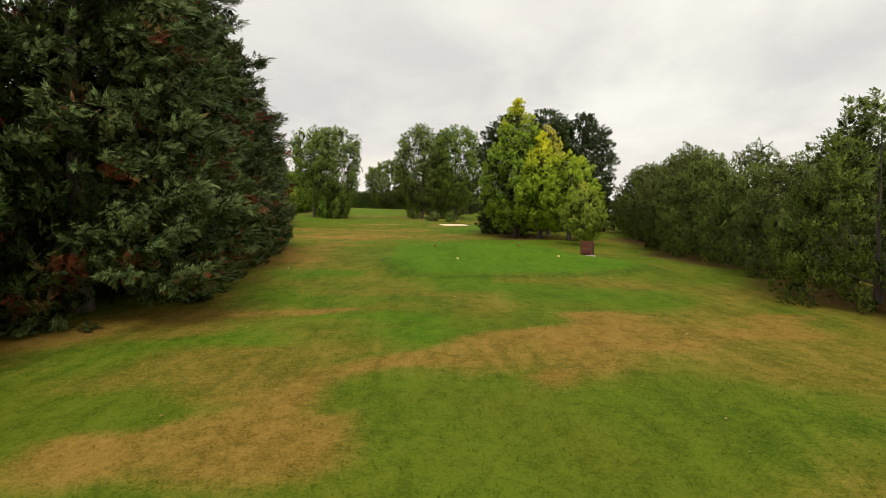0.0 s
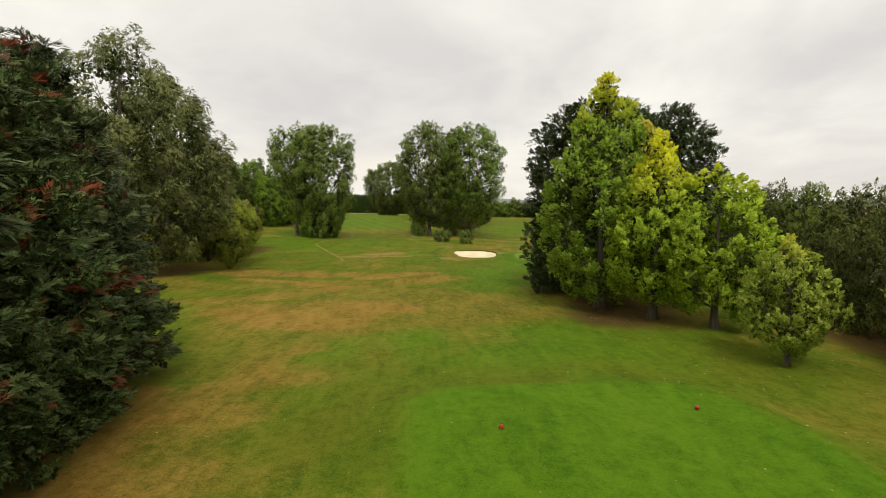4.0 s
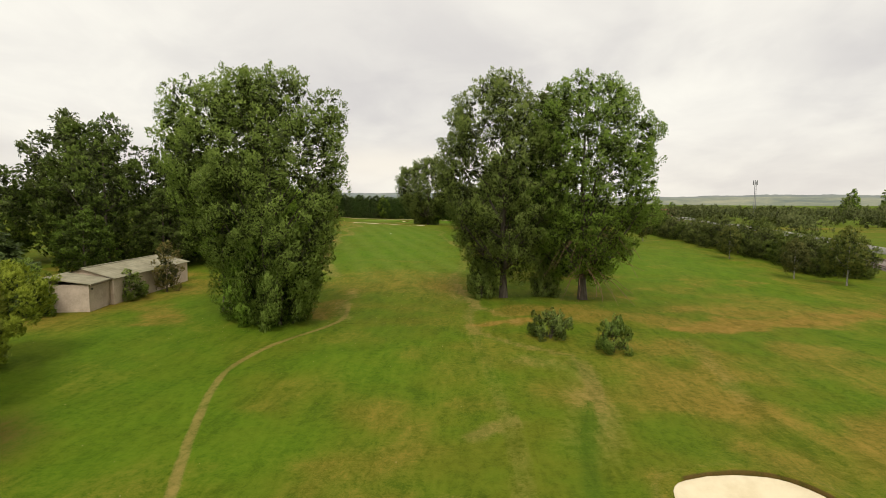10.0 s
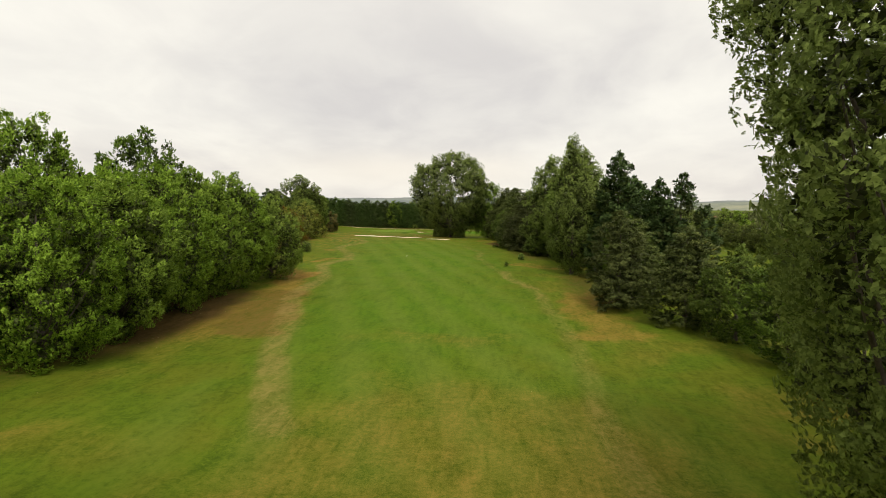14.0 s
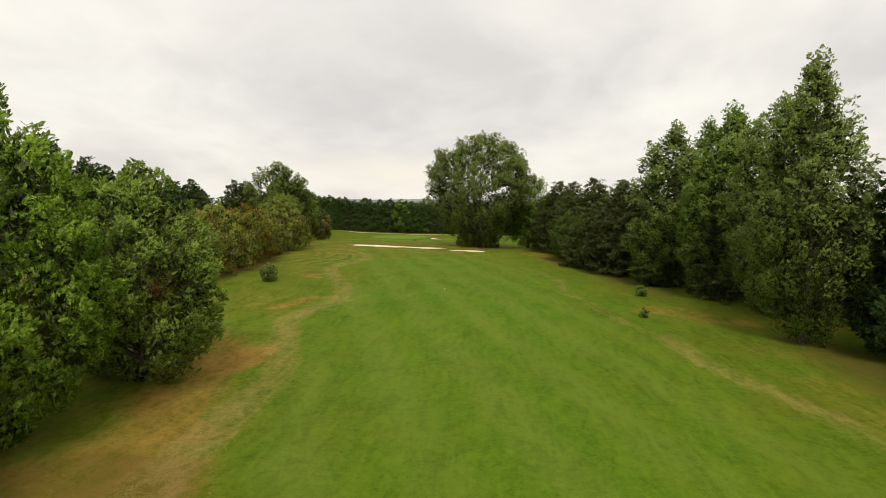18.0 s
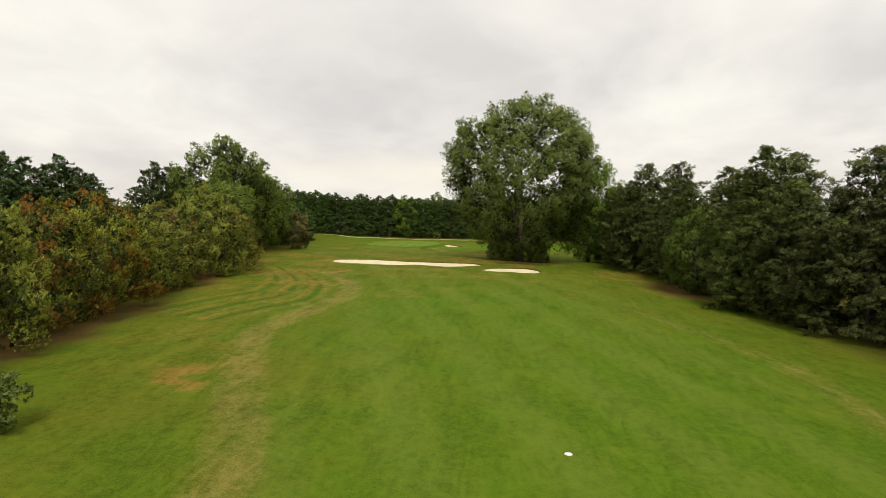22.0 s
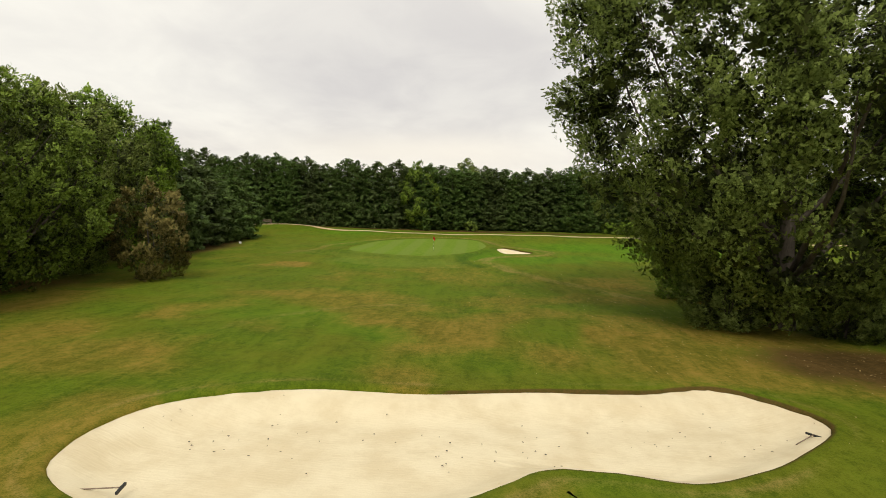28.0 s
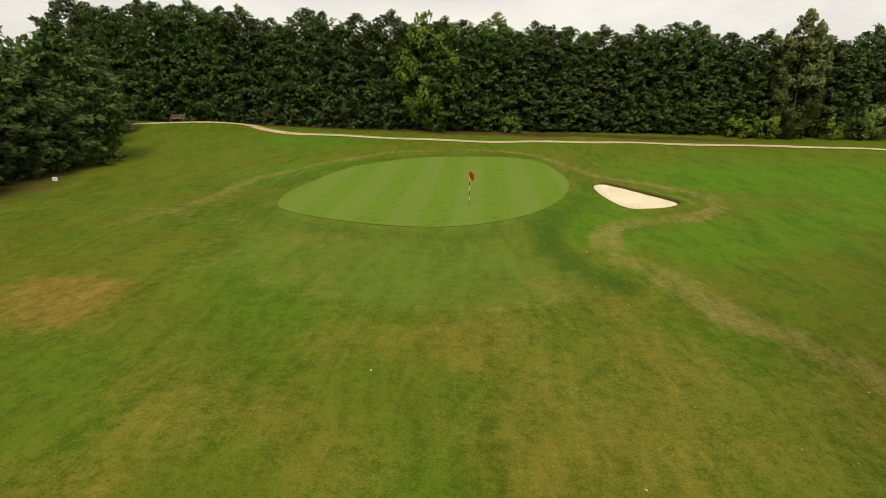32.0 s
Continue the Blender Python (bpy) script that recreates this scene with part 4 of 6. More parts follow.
def turf(name, lush_only=False, stripe=0.0):
    k = Nodes(name)
    pos = k.world_pos()
    fine, mid, broad = k.noise(pos, 18, 4, 0.75), k.noise(pos, 2.4, 5, 0.62, None, 0.6), k.noise(pos, 0.22, 4, 0.55)
    blade = k.noise(pos, 60, 2, 0.8)
    tuft = k.noise(pos, 6.5, 3, 0.65)
    streak = k.noise(pos, 1.2, 5, 0.62, (1.0, 0.22, 1), 1.4, 24)
    drift = k.noise(pos, 0.42, 4, 0.6, (1.0, 0.42, 1), 1.0, -14)
    speck = k.math("ADD", k.math("ADD", k.math("MULTIPLY", fine, 0.36), k.math("MULTIPLY", drift, 0.18)), k.math("ADD", k.math("MULTIPLY", mid, 0.22), k.math("ADD", k.math("MULTIPLY", streak, 0.18), k.math("MULTIPLY", tuft, 0.12))))
    green = k.mix(k.ramp(speck, 0.39, 0.61), (0.042, 0.075, 0.005), (0.110, 0.156, 0.010))
    green = k.mix(k.ramp(broad, 0.36, 0.66), green, k.mix(k.ramp(speck, 0.39, 0.61), (0.057, 0.077, 0.005), (0.130, 0.149, 0.012)))
    vivid = k.mix(k.ramp(speck, 0.39, 0.61), (0.041, 0.097, 0.004), (0.094, 0.183, 0.008))
    if lush_only:
        col = k.mix(k.ramp(mid, 0.3, 0.7), k.mix(k.ramp(speck, 0.39, 0.61), (0.079, 0.148, 0.007), (0.122, 0.199, 0.014)), (0.134, 0.194, 0.018))
        if stripe:
            w = k.n.new("ShaderNodeTexWave")
            w.inputs["Scale"].default_value, w.inputs["Distortion"].default_value = stripe, 1.5
            w.inputs["Detail Scale"].default_value = 0.4
            k.l.new(pos, w.inputs[0])
            col = k.mix(k.ramp(w.outputs[1], 0.3, 0.7, 0.0, 0.5), col, (0.154, 0.203, 0.037))
        return k.surface(col, 0.85, 0, k.bump(fine, 0.25, 0.02), 0.05)
    col = k.mix(k.attr("lush"), green, vivid)
    col = k.mix(k.math("MULTIPLY", k.attr("mow"), 0.55), col, k.mix(k.ramp(speck, 0.39, 0.61), (0.079, 0.122, 0.010), (0.142, 0.186, 0.023)))
    col = k.mix(k.math("MULTIPLY", k.attr("deep"), 0.75), col, k.mix(k.ramp(speck, 0.39, 0.61), (0.020, 0.053, 0.005), (0.053, 0.105, 0.008)))
    straw = k.mix(k.ramp(speck, 0.36, 0.66), (0.118, 0.069, 0.008), (0.325, 0.198, 0.044))
    dry = k.math("ADD", k.attr("dry"), k.math("MULTIPLY", k.math("SUBTRACT", speck, 0.5), 2.1))
    col = k.mix(k.ramp(dry, 0.12, 1.1, 0.0, 0.95), col, straw)
    earth = k.mix(k.ramp(speck, 0.38, 0.66), (0.038, 0.023, 0.008), (0.115, 0.068, 0.023))
    bare = k.math("ADD", k.attr("bare"), k.math("MULTIPLY", k.math("SUBTRACT", speck, 0.5), 1.6))
    col = k.mix(k.ramp(bare, 0.3, 0.9, 0.0, 0.92), col, earth)
    pale = k.mix(k.ramp(speck, 0.36, 0.66), (0.150, 0.105, 0.024), (0.324, 0.235, 0.077))
    worn = k.math("ADD", k.attr("worn"), k.math("MULTIPLY", k.math("SUBTRACT", speck, 0.5), 2.0))
    col = k.mix(k.ramp(worn, 0.3, 1.05, 0.0, 0.72), col, pale)
    return k.surface(col, 0.9, 0, k.bump(k.math("ADD", k.math("MULTIPLY", tuft, 0.8), k.math("ADD", k.math("MULTIPLY", fine, 0.6), blade)), 0.45, 0.03), 0.04)


TURF = turf("mown_grass")
PUTTING = turf("putting_green_grass", True, 0.09)
ground = new("ground", build_ground())
ground.data.materials.append(TURF)
tagged(ground, "mown golf course grass with dry brown patches", "grass", kind="structure")


TUFT = sprig(5, 0.9, 0.12, 0.7, 0.1, 0.2)


def grass_tufts():
    """Short upright blades over the near ground."""
    rng = np.random.default_rng(77)
    n = 30000
    y = 1.5 + 30 * rng.random(n) ** 1.6
    x = -1.6 + (y + 3) * rng.uniform(-0.95, 0.95, n)
    keep = (x > -13) & (x < 17)
    x, y = x[keep], y[keep]
    c = np.column_stack([x, y, height(x, y) + 0.012])
    n = len(c)
    a = rng.uniform(0, 6.28, n)
    v, f = leaves_np(c, np.column_stack([np.cos(a), np.sin(a), np.zeros(n)]), np.tile([0.0, 0.0, 1.6], (n, 1)), 0.042, TUFT, rng, 0.5)
    me = mesh_np("grass_tufts", v, f, (TURF,))
    paint(me, v)
    return me


tagged(new("grass_tufts", grass_tufts()), "short blades of dry and green grass", "grass", kind="stuff")


def strip(name, label, line, wide, attribute, weight, seed):
    """A narrow band of the same turf with a trodden or mown line along its middle."""
    p = np.asarray(line, float)
    p = curved(p[::2], 5)
    rng = np.random.default_rng(seed)
    t = np.gradient(p, axis=0)
    t /= np.linalg.norm(t, axis=1, keepdims=True)
    nor = np.stack([t[:, 1], -t[:, 0]], 1)
    n = len(p)
    jit = lattice(p[:, 0], p[:, 1], 1.3, seed) - 0.5
    offs = (-1.7, -1.0, -0.5, 0.0, 0.5, 1.0, 1.7)
    cols, val = [], []
    for o in offs:
        q = p + nor * ((o + 0.35 * jit * (abs(o) < 1.2)) * wide)[:, None]
        cols.append(np.column_stack([q, height(q[:, 0], q[:, 1]) + (0.014 if abs(o) < 1.5 else -0.01)]))
        end = ease(np.minimum(np.arange(n), np.arange(n)[::-1]) / 6)
        val.append(weight * np.interp(abs(o), (0, 0.5, 1.0, 1.7), (1, 1, 0.8, 0)) * (0.78 + 0.34 * lattice(q[:, 0], q[:, 1], 1.7, seed + 1)) * end)
    m = len(offs)
    v, val = np.stack(cols, 1).reshape(-1, 3), np.stack(val, 1).ravel()
    i, j = np.meshgrid(np.arange(n - 1), np.arange(m - 1), indexing="ij")
    f = np.stack([i * m + j, i * m + j + 1, (i + 1) * m + j + 1, (i + 1) * m + j], -1).reshape(-1, 4)
    a, b, c = v[f[:, 0]], v[f[:, 1]], v[f[:, 2]]
    if np.cross(b - a, c - a)[:, 2].mean() < 0:
        f = f[:, ::-1]
    me = mesh_np(name, v, f, (TURF,), True)
    paint(me, v)
    old = np.zeros(len(v), np.float32)
    me.attributes[attribute].data.foreach_get("value", old)
    me.attributes[attribute].data.foreach_set("value", np.clip(np.maximum(old, val), 0, 1).astype(np.float32))
    return tagged(new(name, me), label, "track", kind="structure")


strip("worn_track_left", "pale worn track along the edge of the fairway", TRACK_LEFT, 1.1, "worn", 0.66, 59)
strip("worn_track_right", "faint worn track along the edge of the fairway", TRACK_RIGHT, 0.9, "worn", 0.5, 60)
strip("worn_track_side", "narrow trodden tan track across the grass", TRACK_SIDE, 0.22, "worn", 0.85, 61)
strip("worn_track_cross", "faint worn line across the grass", TRACK_CROSS, 0.5, "worn", 0.42, 62)
strip("worn_track_late", "pale worn line across the rough", TRACK_LATE, 0.8, "worn", 0.6, 63)
strip("worn_arc_green", "pale mown line round the putting green", GREEN_ARC, 0.6, "worn", 0.62, 64)
strip("worn_arc_collar", "pale mown line round the green's bunker", COLLAR_ARC, 0.8, "worn", 0.66, 65)
strip("long_grass_line", "dark line of longer grass beside the bunker", LIP_LINE, 0.4, "deep", 0.55, 66)
for k in range(9):
    strip("mown_arc_%d" % (k + 1), "curved line left by the mower", MOWN_ARC - np.array([0.95 * k, -0.38 * k]), (0.42, 0.22, 0.3)[k % 3], ("worn", "deep", "dry")[k % 3], (0.5, 0.75, 0.55)[k % 3], 67 + k)


def sheet(name, loop, material, label, category, lift=0.02, rings=(1.0, 0.97, 0.9, 0.78, 0.62, 0.45, 0.28, 0.12), relief=0.0):
    """A patch of other turf or sand that follows the ground inside a loop."""
    c = loop.mean(0)
    vs = []
    for r in rings:
        p = c + (loop - c) * r
        z = height(p[:, 0], p[:, 1]) + lift
        if relief:
            z += relief * (lattice(p[:, 0], p[:, 1], 0.5, 7) - 0.5)
        vs.append(np.column_stack([p, z]))
    m, k = len(loop), len(rings)
    v = np.concatenate(vs + [np.array([[c[0], c[1], ground_at(*c) + lift]])])
    a, b = np.meshgrid(np.arange(k - 1), np.arange(m), indexing="ij")
    q = np.stack([a * m + b, a * m + (b + 1) % m, (a + 1) * m + (b + 1) % m, (a + 1) * m + b], -1).reshape(-1, 4)
    last = np.stack([(k - 1) * m + np.arange(m), (k - 1) * m + (np.arange(m) + 1) % m, np.full(m, k * m), np.full(m, k * m)], -1)[:, :3]
    tri = np.concatenate([q[:, [0, 1, 2]], q[:, [0, 2, 3]], last])
    ob = new(name, mesh_np(name, v, tri, (material,), True))
    return tagged(ob, label, category, kind="structure")


def sand_material():
    k = Nodes("bunker_sand")
    pos = k.world_pos()
    g, f = k.noise(pos, 0.7, 5, 0.6), k.noise(pos, 9, 4, 0.7)
    rake = k.noise(pos, 1.6, 3, 0.5, (1, 7, 1))
    col = k.mix(k.ramp(g, 0.32, 0.66), (0.63, 0.53, 0.345), (0.72, 0.63, 0.435))
    col = k.mix(k.ramp(f, 0.66, 0.8, 0, 0.18), col, (0.52, 0.40, 0.24))
    col = k.mix(k.ramp(k.noise(pos, 0.16, 3, 0.5, None, 0.8), 0.5, 0.68, 0, 0.2), col, (0.66, 0.54, 0.34))
    return k.surface(col, 0.95, 0, k.bump(k.math("ADD", k.math("MULTIPLY", rake, 0.7), k.math("MULTIPLY", f, 0.5)), 0.5, 0.05), 0.1)


SAND = sand_material()
for loop, words in ((BUNKER_NEAR, "oval bunker of pale raked sand beside the side green"), (BUNKER_LONG, "long kidney-shaped bunker of pale sand across the fairway"),
                    (BUNKER_SMALL, "small oval bunker of pale sand with a grass lip"), (BUNKER_GREEN, "small pale sand bunker beside the putting green")):
    sheet("bunker", loop, SAND, words, "sand bunker", lift=0.05, rings=(1.0, 0.985, 0.96, 0.93, 0.88, 0.8, 0.68, 0.5, 0.3, 0.12), relief=0.05)
sheet("putting_green", GREEN_FAR, PUTTING, "smooth striped putting green round the flag", "golf green")
sheet("putting_green_side", GREEN_SIDE, PUTTING, "smooth bright putting green beside the near bunker", "golf green")

# ---- trees and shrubs ----
CONE = ((0, .88), (.08, 1), (.25, 1), (.5, .86), (.75, .58), (.92, .28), (1, .08))
PINY = ((0, .85), (.12, 1), (.35, .95), (.6, .78), (.8, .55), (.93, .34), (1, .15))
WALL = ((0, .95), (.1, 1), (.8, 1), (.89, .8), (.95, .4), (1, .1))
COLUMN = ((0, .8), (.1, 1), (.6, 1), (.85, .8), (.96, .45), (1, .2))
EGG = ((0, .45), (.15, .85), (.35, 1), (.6, .92), (.8, .66), (.95, .32), (1, .12))
SPIRE = ((0, .6), (.12, .95), (.35, 1), (.6, .82), (.82, .52), (.94, .27), (1, .1))
ROUND = ((0, .55), (.2, .92), (.45, 1), (.7, .9), (.88, .6), (1, .25))
FLAME = ((0, .25), (.15, .55), (.4, .85), (.65, 1), (.85, .85), (.95, .55), (1, .25))
BLOCK = ((0, .45), (.12, .72), (.35, .95), (.6, 1), (.8, .95), (.93, .72), (1, .35))
HEAD = ((0, .4), (.15, .68), (.4, .92), (.62, 1), (.8, .9), (.93, .62), (1, .3))
MOUND = ((0, .9), (.3, 1), (.6, .88), (.85, .58), (1, .25))

ley_a = tree("leylandii_tree", "tall dark leylandii with rusty dead patches", "conifer", 11, 15.5, 4.4, CONE, 0.3, 720, 0.55, 34, 0.38, FROND, LEYLAND, core=0.46, out=0.9, up=0.2, stretch=1.6, limbs=0, inner=0.7, group="leylandii row", flat=0.5, lobe=0.95)
ley_b = tree("leylandii_tree", "tall dark leylandii with rusty dead patches", "conifer", 12, 15, 4.2, CONE, 0.4, 720, 0.55, 34, 0.38, FROND, LEYLAND, core=0.46, out=0.9, up=0.2, stretch=1.6, limbs=0, inner=0.7, group="leylandii row", flat=0.5, lobe=0.95)
plant(ley_a, [(-13.4, 17.4, 1.04, 0, 1.06), (-15.0, 29.5, 1.03, 110, 1.05), (-17.2, 42.5, 0.92, 230, 1.0), (-21, 18, 1.05, 60, 1.1), (-22, 33, 1.0, 200, 1.05)])
plant(ley_b, [(-16.4, 9.6, 1.05, 40, 1.05), (-14.4, 23.5, 1.03, 160, 1.08), (-16.1, 36.2, 1.0, 300, 1.0), (-18.4, 48.5, 0.9, 20, 0.98)])

con_a = tree("dark_conifer", "dark blue-green conifer standing behind the limes", "conifer", 21, 16, 4.6, COLUMN, 0.4, 720, 0.6, 24, 0.44, FROND, DARK_CONIFER, core=0.62, out=0.9, up=0.3, stretch=1.5, limbs=0, inner=0.6, group="conifers behind the limes", flat=0.55, lobe=1.05)
plant(con_a, [(8.3, 75.2, 0.86, 0, 1.15), (16.3, 88, 1.05, 120, 1.12), (21.5, 87, 1.0, 200, 1.12)])

lime = tree("lime_tree", "tall yellow-green lime turning gold at the top", "lime tree", 31, 17.8, 4.0, SPIRE, 1.2, 540, 0.5, 26, 0.26, LEAFY, LIME, out=0.6, up=0.45, stretch=1.25, limbs=16, inner=0.55, group="limes by the tee", lobe=0.95)
plant(lime, [(8.5, 67.6, 0.96, 0, 0.97)])
lime_b = tree("lime_tree", "yellow-green young lime turning gold at the top", "lime tree", 32, 11.8, 2.9, SPIRE, 1.4, 260, 0.45, 26, 0.25, LEAFY, LIME_SMALL, out=0.6, up=0.7, stretch=1.35, limbs=12, inner=0.5, group="limes by the tee", lobe=0.8)
plant(lime_b, [(13.4, 72, 0.95, 70, 1.22), (10.6, 63.0, 1.0, 0, 1.0)])
lime_c = tree("lime_tree", "small yellow-green lime with gold upper leaves", "lime tree", 33, 8.6, 2.9, EGG, 1.2, 210, 0.42, 26, 0.24, LEAFY, LIME_SMALL, out=0.6, up=0.7, stretch=1.35, limbs=12, inner=0.45, group="limes by the tee", lobe=0.75)
plant(lime_c, [(12.9, 52.6, 0.68, 80, 0.98), (13.3, 60.3, 1.2, 0, 0.9)])

thorn_a = tree("hawthorn_shrub", "large olive-green hawthorn shrub in the boundary thicket", "shrub", 41, 9.0, 4.3, MOUND, 0.3, 440, 0.45, 36, 0.17, SMALL, THORN, out=0.6, up=0.7, stretch=1.35, limbs=10, stems=3, trunk=0.16, inner=0.55, group="boundary thicket", lobe=1.1)
thorn_b = tree("hawthorn_shrub", "large olive-green hawthorn shrub in the boundary thicket", "shrub", 42, 8.7, 4.2, MOUND, 0.2, 440, 0.45, 36, 0.17, SMALL, THORN, out=0.6, up=0.7, stretch=1.35, limbs=10, stems=3, trunk=0.16, inner=0.55, wobble=0.12, group="boundary thicket", lobe=1.1)
plant(thorn_a, [(17.8, 12.5, 1.0, 0, 1.0), (17.2, 27.5, 0.68, 120, 0.98), (18.9, 40, 0.82, 200, 0.98), (22.3, 51.5, 1.0, 310, 1.0), (25.0, 64, 0.95, 50, 0.98), (28, 79, 1.0, 90, 1.0), (24.0, 22, 0.95, 150, 0.9), (25.5, 46, 1.0, 20, 0.95)])
plant(thorn_b, [(15.7, 20.0, 0.88, 80, 1.02), (18.3, 33.5, 0.7, 180, 1.0), (20.6, 46.5, 0.95, 20, 1.0), (23.8, 58, 0.95, 250, 1.04), (26.4, 71.5, 0.98, 140, 1.05), (19.0, 5, 1.05, 300, 1.0), (24.6, 34, 0.95, 60, 1.0)])

willow = tree("willow_tree", "large grey-green willow with drooping leafy boughs", "willow", 51, 21, 8.8, ROUND, 1.6, 430, 0.85, 56, 0.36, LANCE, WILLOW, out=0.55, up=-0.25, stretch=1.35, limbs=20, trunk=0.5, inner=0.5, wobble=0.1, group="willows", lobe=2.3)
plant(willow, [(-34, 83, 1.0, 0, 1.05), (-38.5, 101, 0.95, 120, 1.08), (-48, 88, 1.0, 220, 1.0)])
sallow = tree("sallow_bush", "yellow-green young sallow with upright stems", "shrub", 52, 7.0, 2.9, FLAME, 0.9, 150, 0.55, 54, 0.27, LANCE, SALLOW, out=0.4, up=0.9, stretch=1.5, limbs=12, stems=3, trunk=0.13, inner=0.4, group="sallows", lobe=1.1)
plant(sallow, [(-26.5, 90, 0.7, 0, 0.95), (-28.0, 96.5, 0.95, 60, 1.0), (-32.5, 99, 0.9, 130, 1.0), (-33.5, 107, 1.1, 200, 0.88), (-35, 115, 1.15, 260, 0.88), (-38, 123, 1.2, 310, 0.88), (-41.5, 131, 1.1, 20, 0.88), (-44.5, 118, 1.1, 90, 0.88)])

pop_a = tree("poplar_tree", "tall airy poplar with dull green leaves", "poplar", 61, 24.8, 7.4, BLOCK, 1.0, 900, 0.8, 66, 0.215, BROAD, POPLAR, loose=0.9, out=0.6, up=0.7, stretch=1.25, limbs=34, trunk=0.42, inner=0.45, wobble=0.1, group="poplar pair", lobe=2)
plant(pop_a, [(-16.5, 366, 0.84, 230, 0.98), (-27.8, 147.6, 0.95, 0, 0.97)])
pop_d = tree("poplar_tree", "tall airy poplar with a high crown beside its neighbour", "poplar", 65, 23.0, 6.4, BLOCK, 8.5, 380, 0.8, 62, 0.22, BROAD, POPLAR, loose=0.9, out=0.6, up=0.7, stretch=1.25, limbs=26, trunk=0.36, inner=0.45, wobble=0.1, group="poplar pair", lobe=2.0)
plant(pop_d, [(-33.6, 150.5, 1.0, 140, 0.98)])
pop_b = tree("poplar_tree", "tall broad poplar with dull green leaves and bare lower twigs", "poplar", 62, 27.2, 7.8, BLOCK, 3.4, 940, 0.8, 66, 0.22, BROAD, POPLAR, loose=0.9, out=0.6, up=0.7, stretch=1.25, limbs=40, trunk=0.45, inner=0.45, wobble=0.1, group="poplar clump", lobe=2.1)
plant(pop_b, [(-4.9, 164.6, 0.94, 0, 1.02), (4.9, 165.2, 1.02, 100, 0.94)])
skirt = tree("poplar_sucker", "low leafy poplar sucker round the trunk", "shrub", 63, 5.5, 2.6, MOUND, 0.1, 110, 0.5, 50, 0.24, SMALL, POPLAR, out=0.6, up=0.7, stretch=1.25, limbs=6, stems=3, trunk=0.1, group="poplar suckers", lobe=1)
plant(skirt, [(-26.6, 146.0, 1.25, 0, 1.45), (-29.0, 147.0, 1.2, 90, 1.35), (-7.6, 164.0, 0.7, 200, 1.3), (0.5, 166.5, 0.7, 150, 1.3)])
bush = tree("round_shrub", "small round dark green shrub on the grass", "shrub", 64, 1.9, 1.35, MOUND, 0.05, 60, 0.28, 40, 0.16, SMALL, SHRUB, out=0.6, up=0.7, stretch=1.35, limbs=5, stems=3, trunk=0.05, group="shrubs", lobe=0.5)
plant(bush, [(2.8, 140.6, 1.05, 80, 1.35), (-1.8, 144.3, 1.2, 0, 1.05)])

maple_a = tree("maple_tree", "leafy green maple in the row beside the fairway", "maple", 71, 13, 5.4, ROUND, 0.6, 440, 0.65, 40, 0.28, BROAD, MAPLE, out=0.6, up=0.45, stretch=1.25, limbs=16, trunk=0.28, inner=0.55, group="maple row", lobe=1.6)
maple_b = tree("maple_tree", "leafy green maple in the row beside the fairway", "maple", 72, 13.5, 5.2, EGG, 0.5, 440, 0.65, 40, 0.28, BROAD, MAPLE, out=0.6, up=0.45, stretch=1.25, limbs=16, trunk=0.28, inner=0.55, wobble=0.12, group="maple row", lobe=1.6)
plant(maple_a, [(-50.5, 189, 1.0, 0, 1.0), (-52, 206.5, 1.0, 100, 1.1), (-53, 225, 1.0, 220, 1.12), (-60, 199, 1.15, 60, 1.2), (-62, 222, 1.0, 10, 1.0)])
plant(maple_b, [(-50.5, 197.5, 1.0, 50, 0.98), (-53.2, 215.5, 1.0, 160, 1.12), (-50.4, 233.5, 0.92, 280, 0.98), (-60, 211, 1.0, 330, 1.15)])

hedge_a = tree("hedgerow_shrub", "mixed hawthorn hedge shrub turning rusty brown", "shrub", 81, 8.0, 4.6, MOUND, 0.1, 240, 0.55, 34, 0.24, SMALL, THORN_RED, out=0.6, up=0.7, stretch=1.35, limbs=8, stems=3, trunk=0.14, inner=0.6, wobble=0.1, group="hedgerow", lobe=1.3)
plant(hedge_a, [(-65.5, 252.5, 1.0, 60, 0.95), (-66.5, 262, 1.05, 120, 1.0), (-67, 272, 1.0, 230, 0.98), (-68.2, 286, 1.0, 340, 1.0), (-69.0, 293, 1.05, 30, 1.0)])
hedge_g = tree("hedgerow_shrub", "light green leafy hedge shrub in the hedgerow", "shrub", 84, 8.2, 4.6, MOUND, 0.1, 240, 0.55, 34, 0.24, SMALL, SALLOW, out=0.6, up=0.7, stretch=1.35, limbs=8, stems=3, trunk=0.14, inner=0.6, wobble=0.12, group="hedgerow", lobe=1.3)
plant(hedge_g, [(-63.5, 246, 1.0, 0, 1.0), (-66.0, 257.5, 0.95, 80, 0.98), (-66.6, 267, 1.0, 170, 0.95), (-67.6, 279, 1.05, 290, 1.0), (-70.5, 299, 0.9, 200, 0.9)])
hedge_b = tree("hedgerow_bush", "rounded green hedge tree beside the fairway", "shrub", 82, 10.2, 5.6, MOUND, 0.1, 270, 0.6, 36, 0.26, BROAD, SALLOW, out=0.6, up=0.45, stretch=1.25, limbs=8, stems=3, trunk=0.16, inner=0.6, group="hedgerow", lobe=1.6)
plant(hedge_b, [(-70.8, 303.5, 0.8, 60, 0.92), (-71.2, 316.0, 0.98, 0, 0.96)])
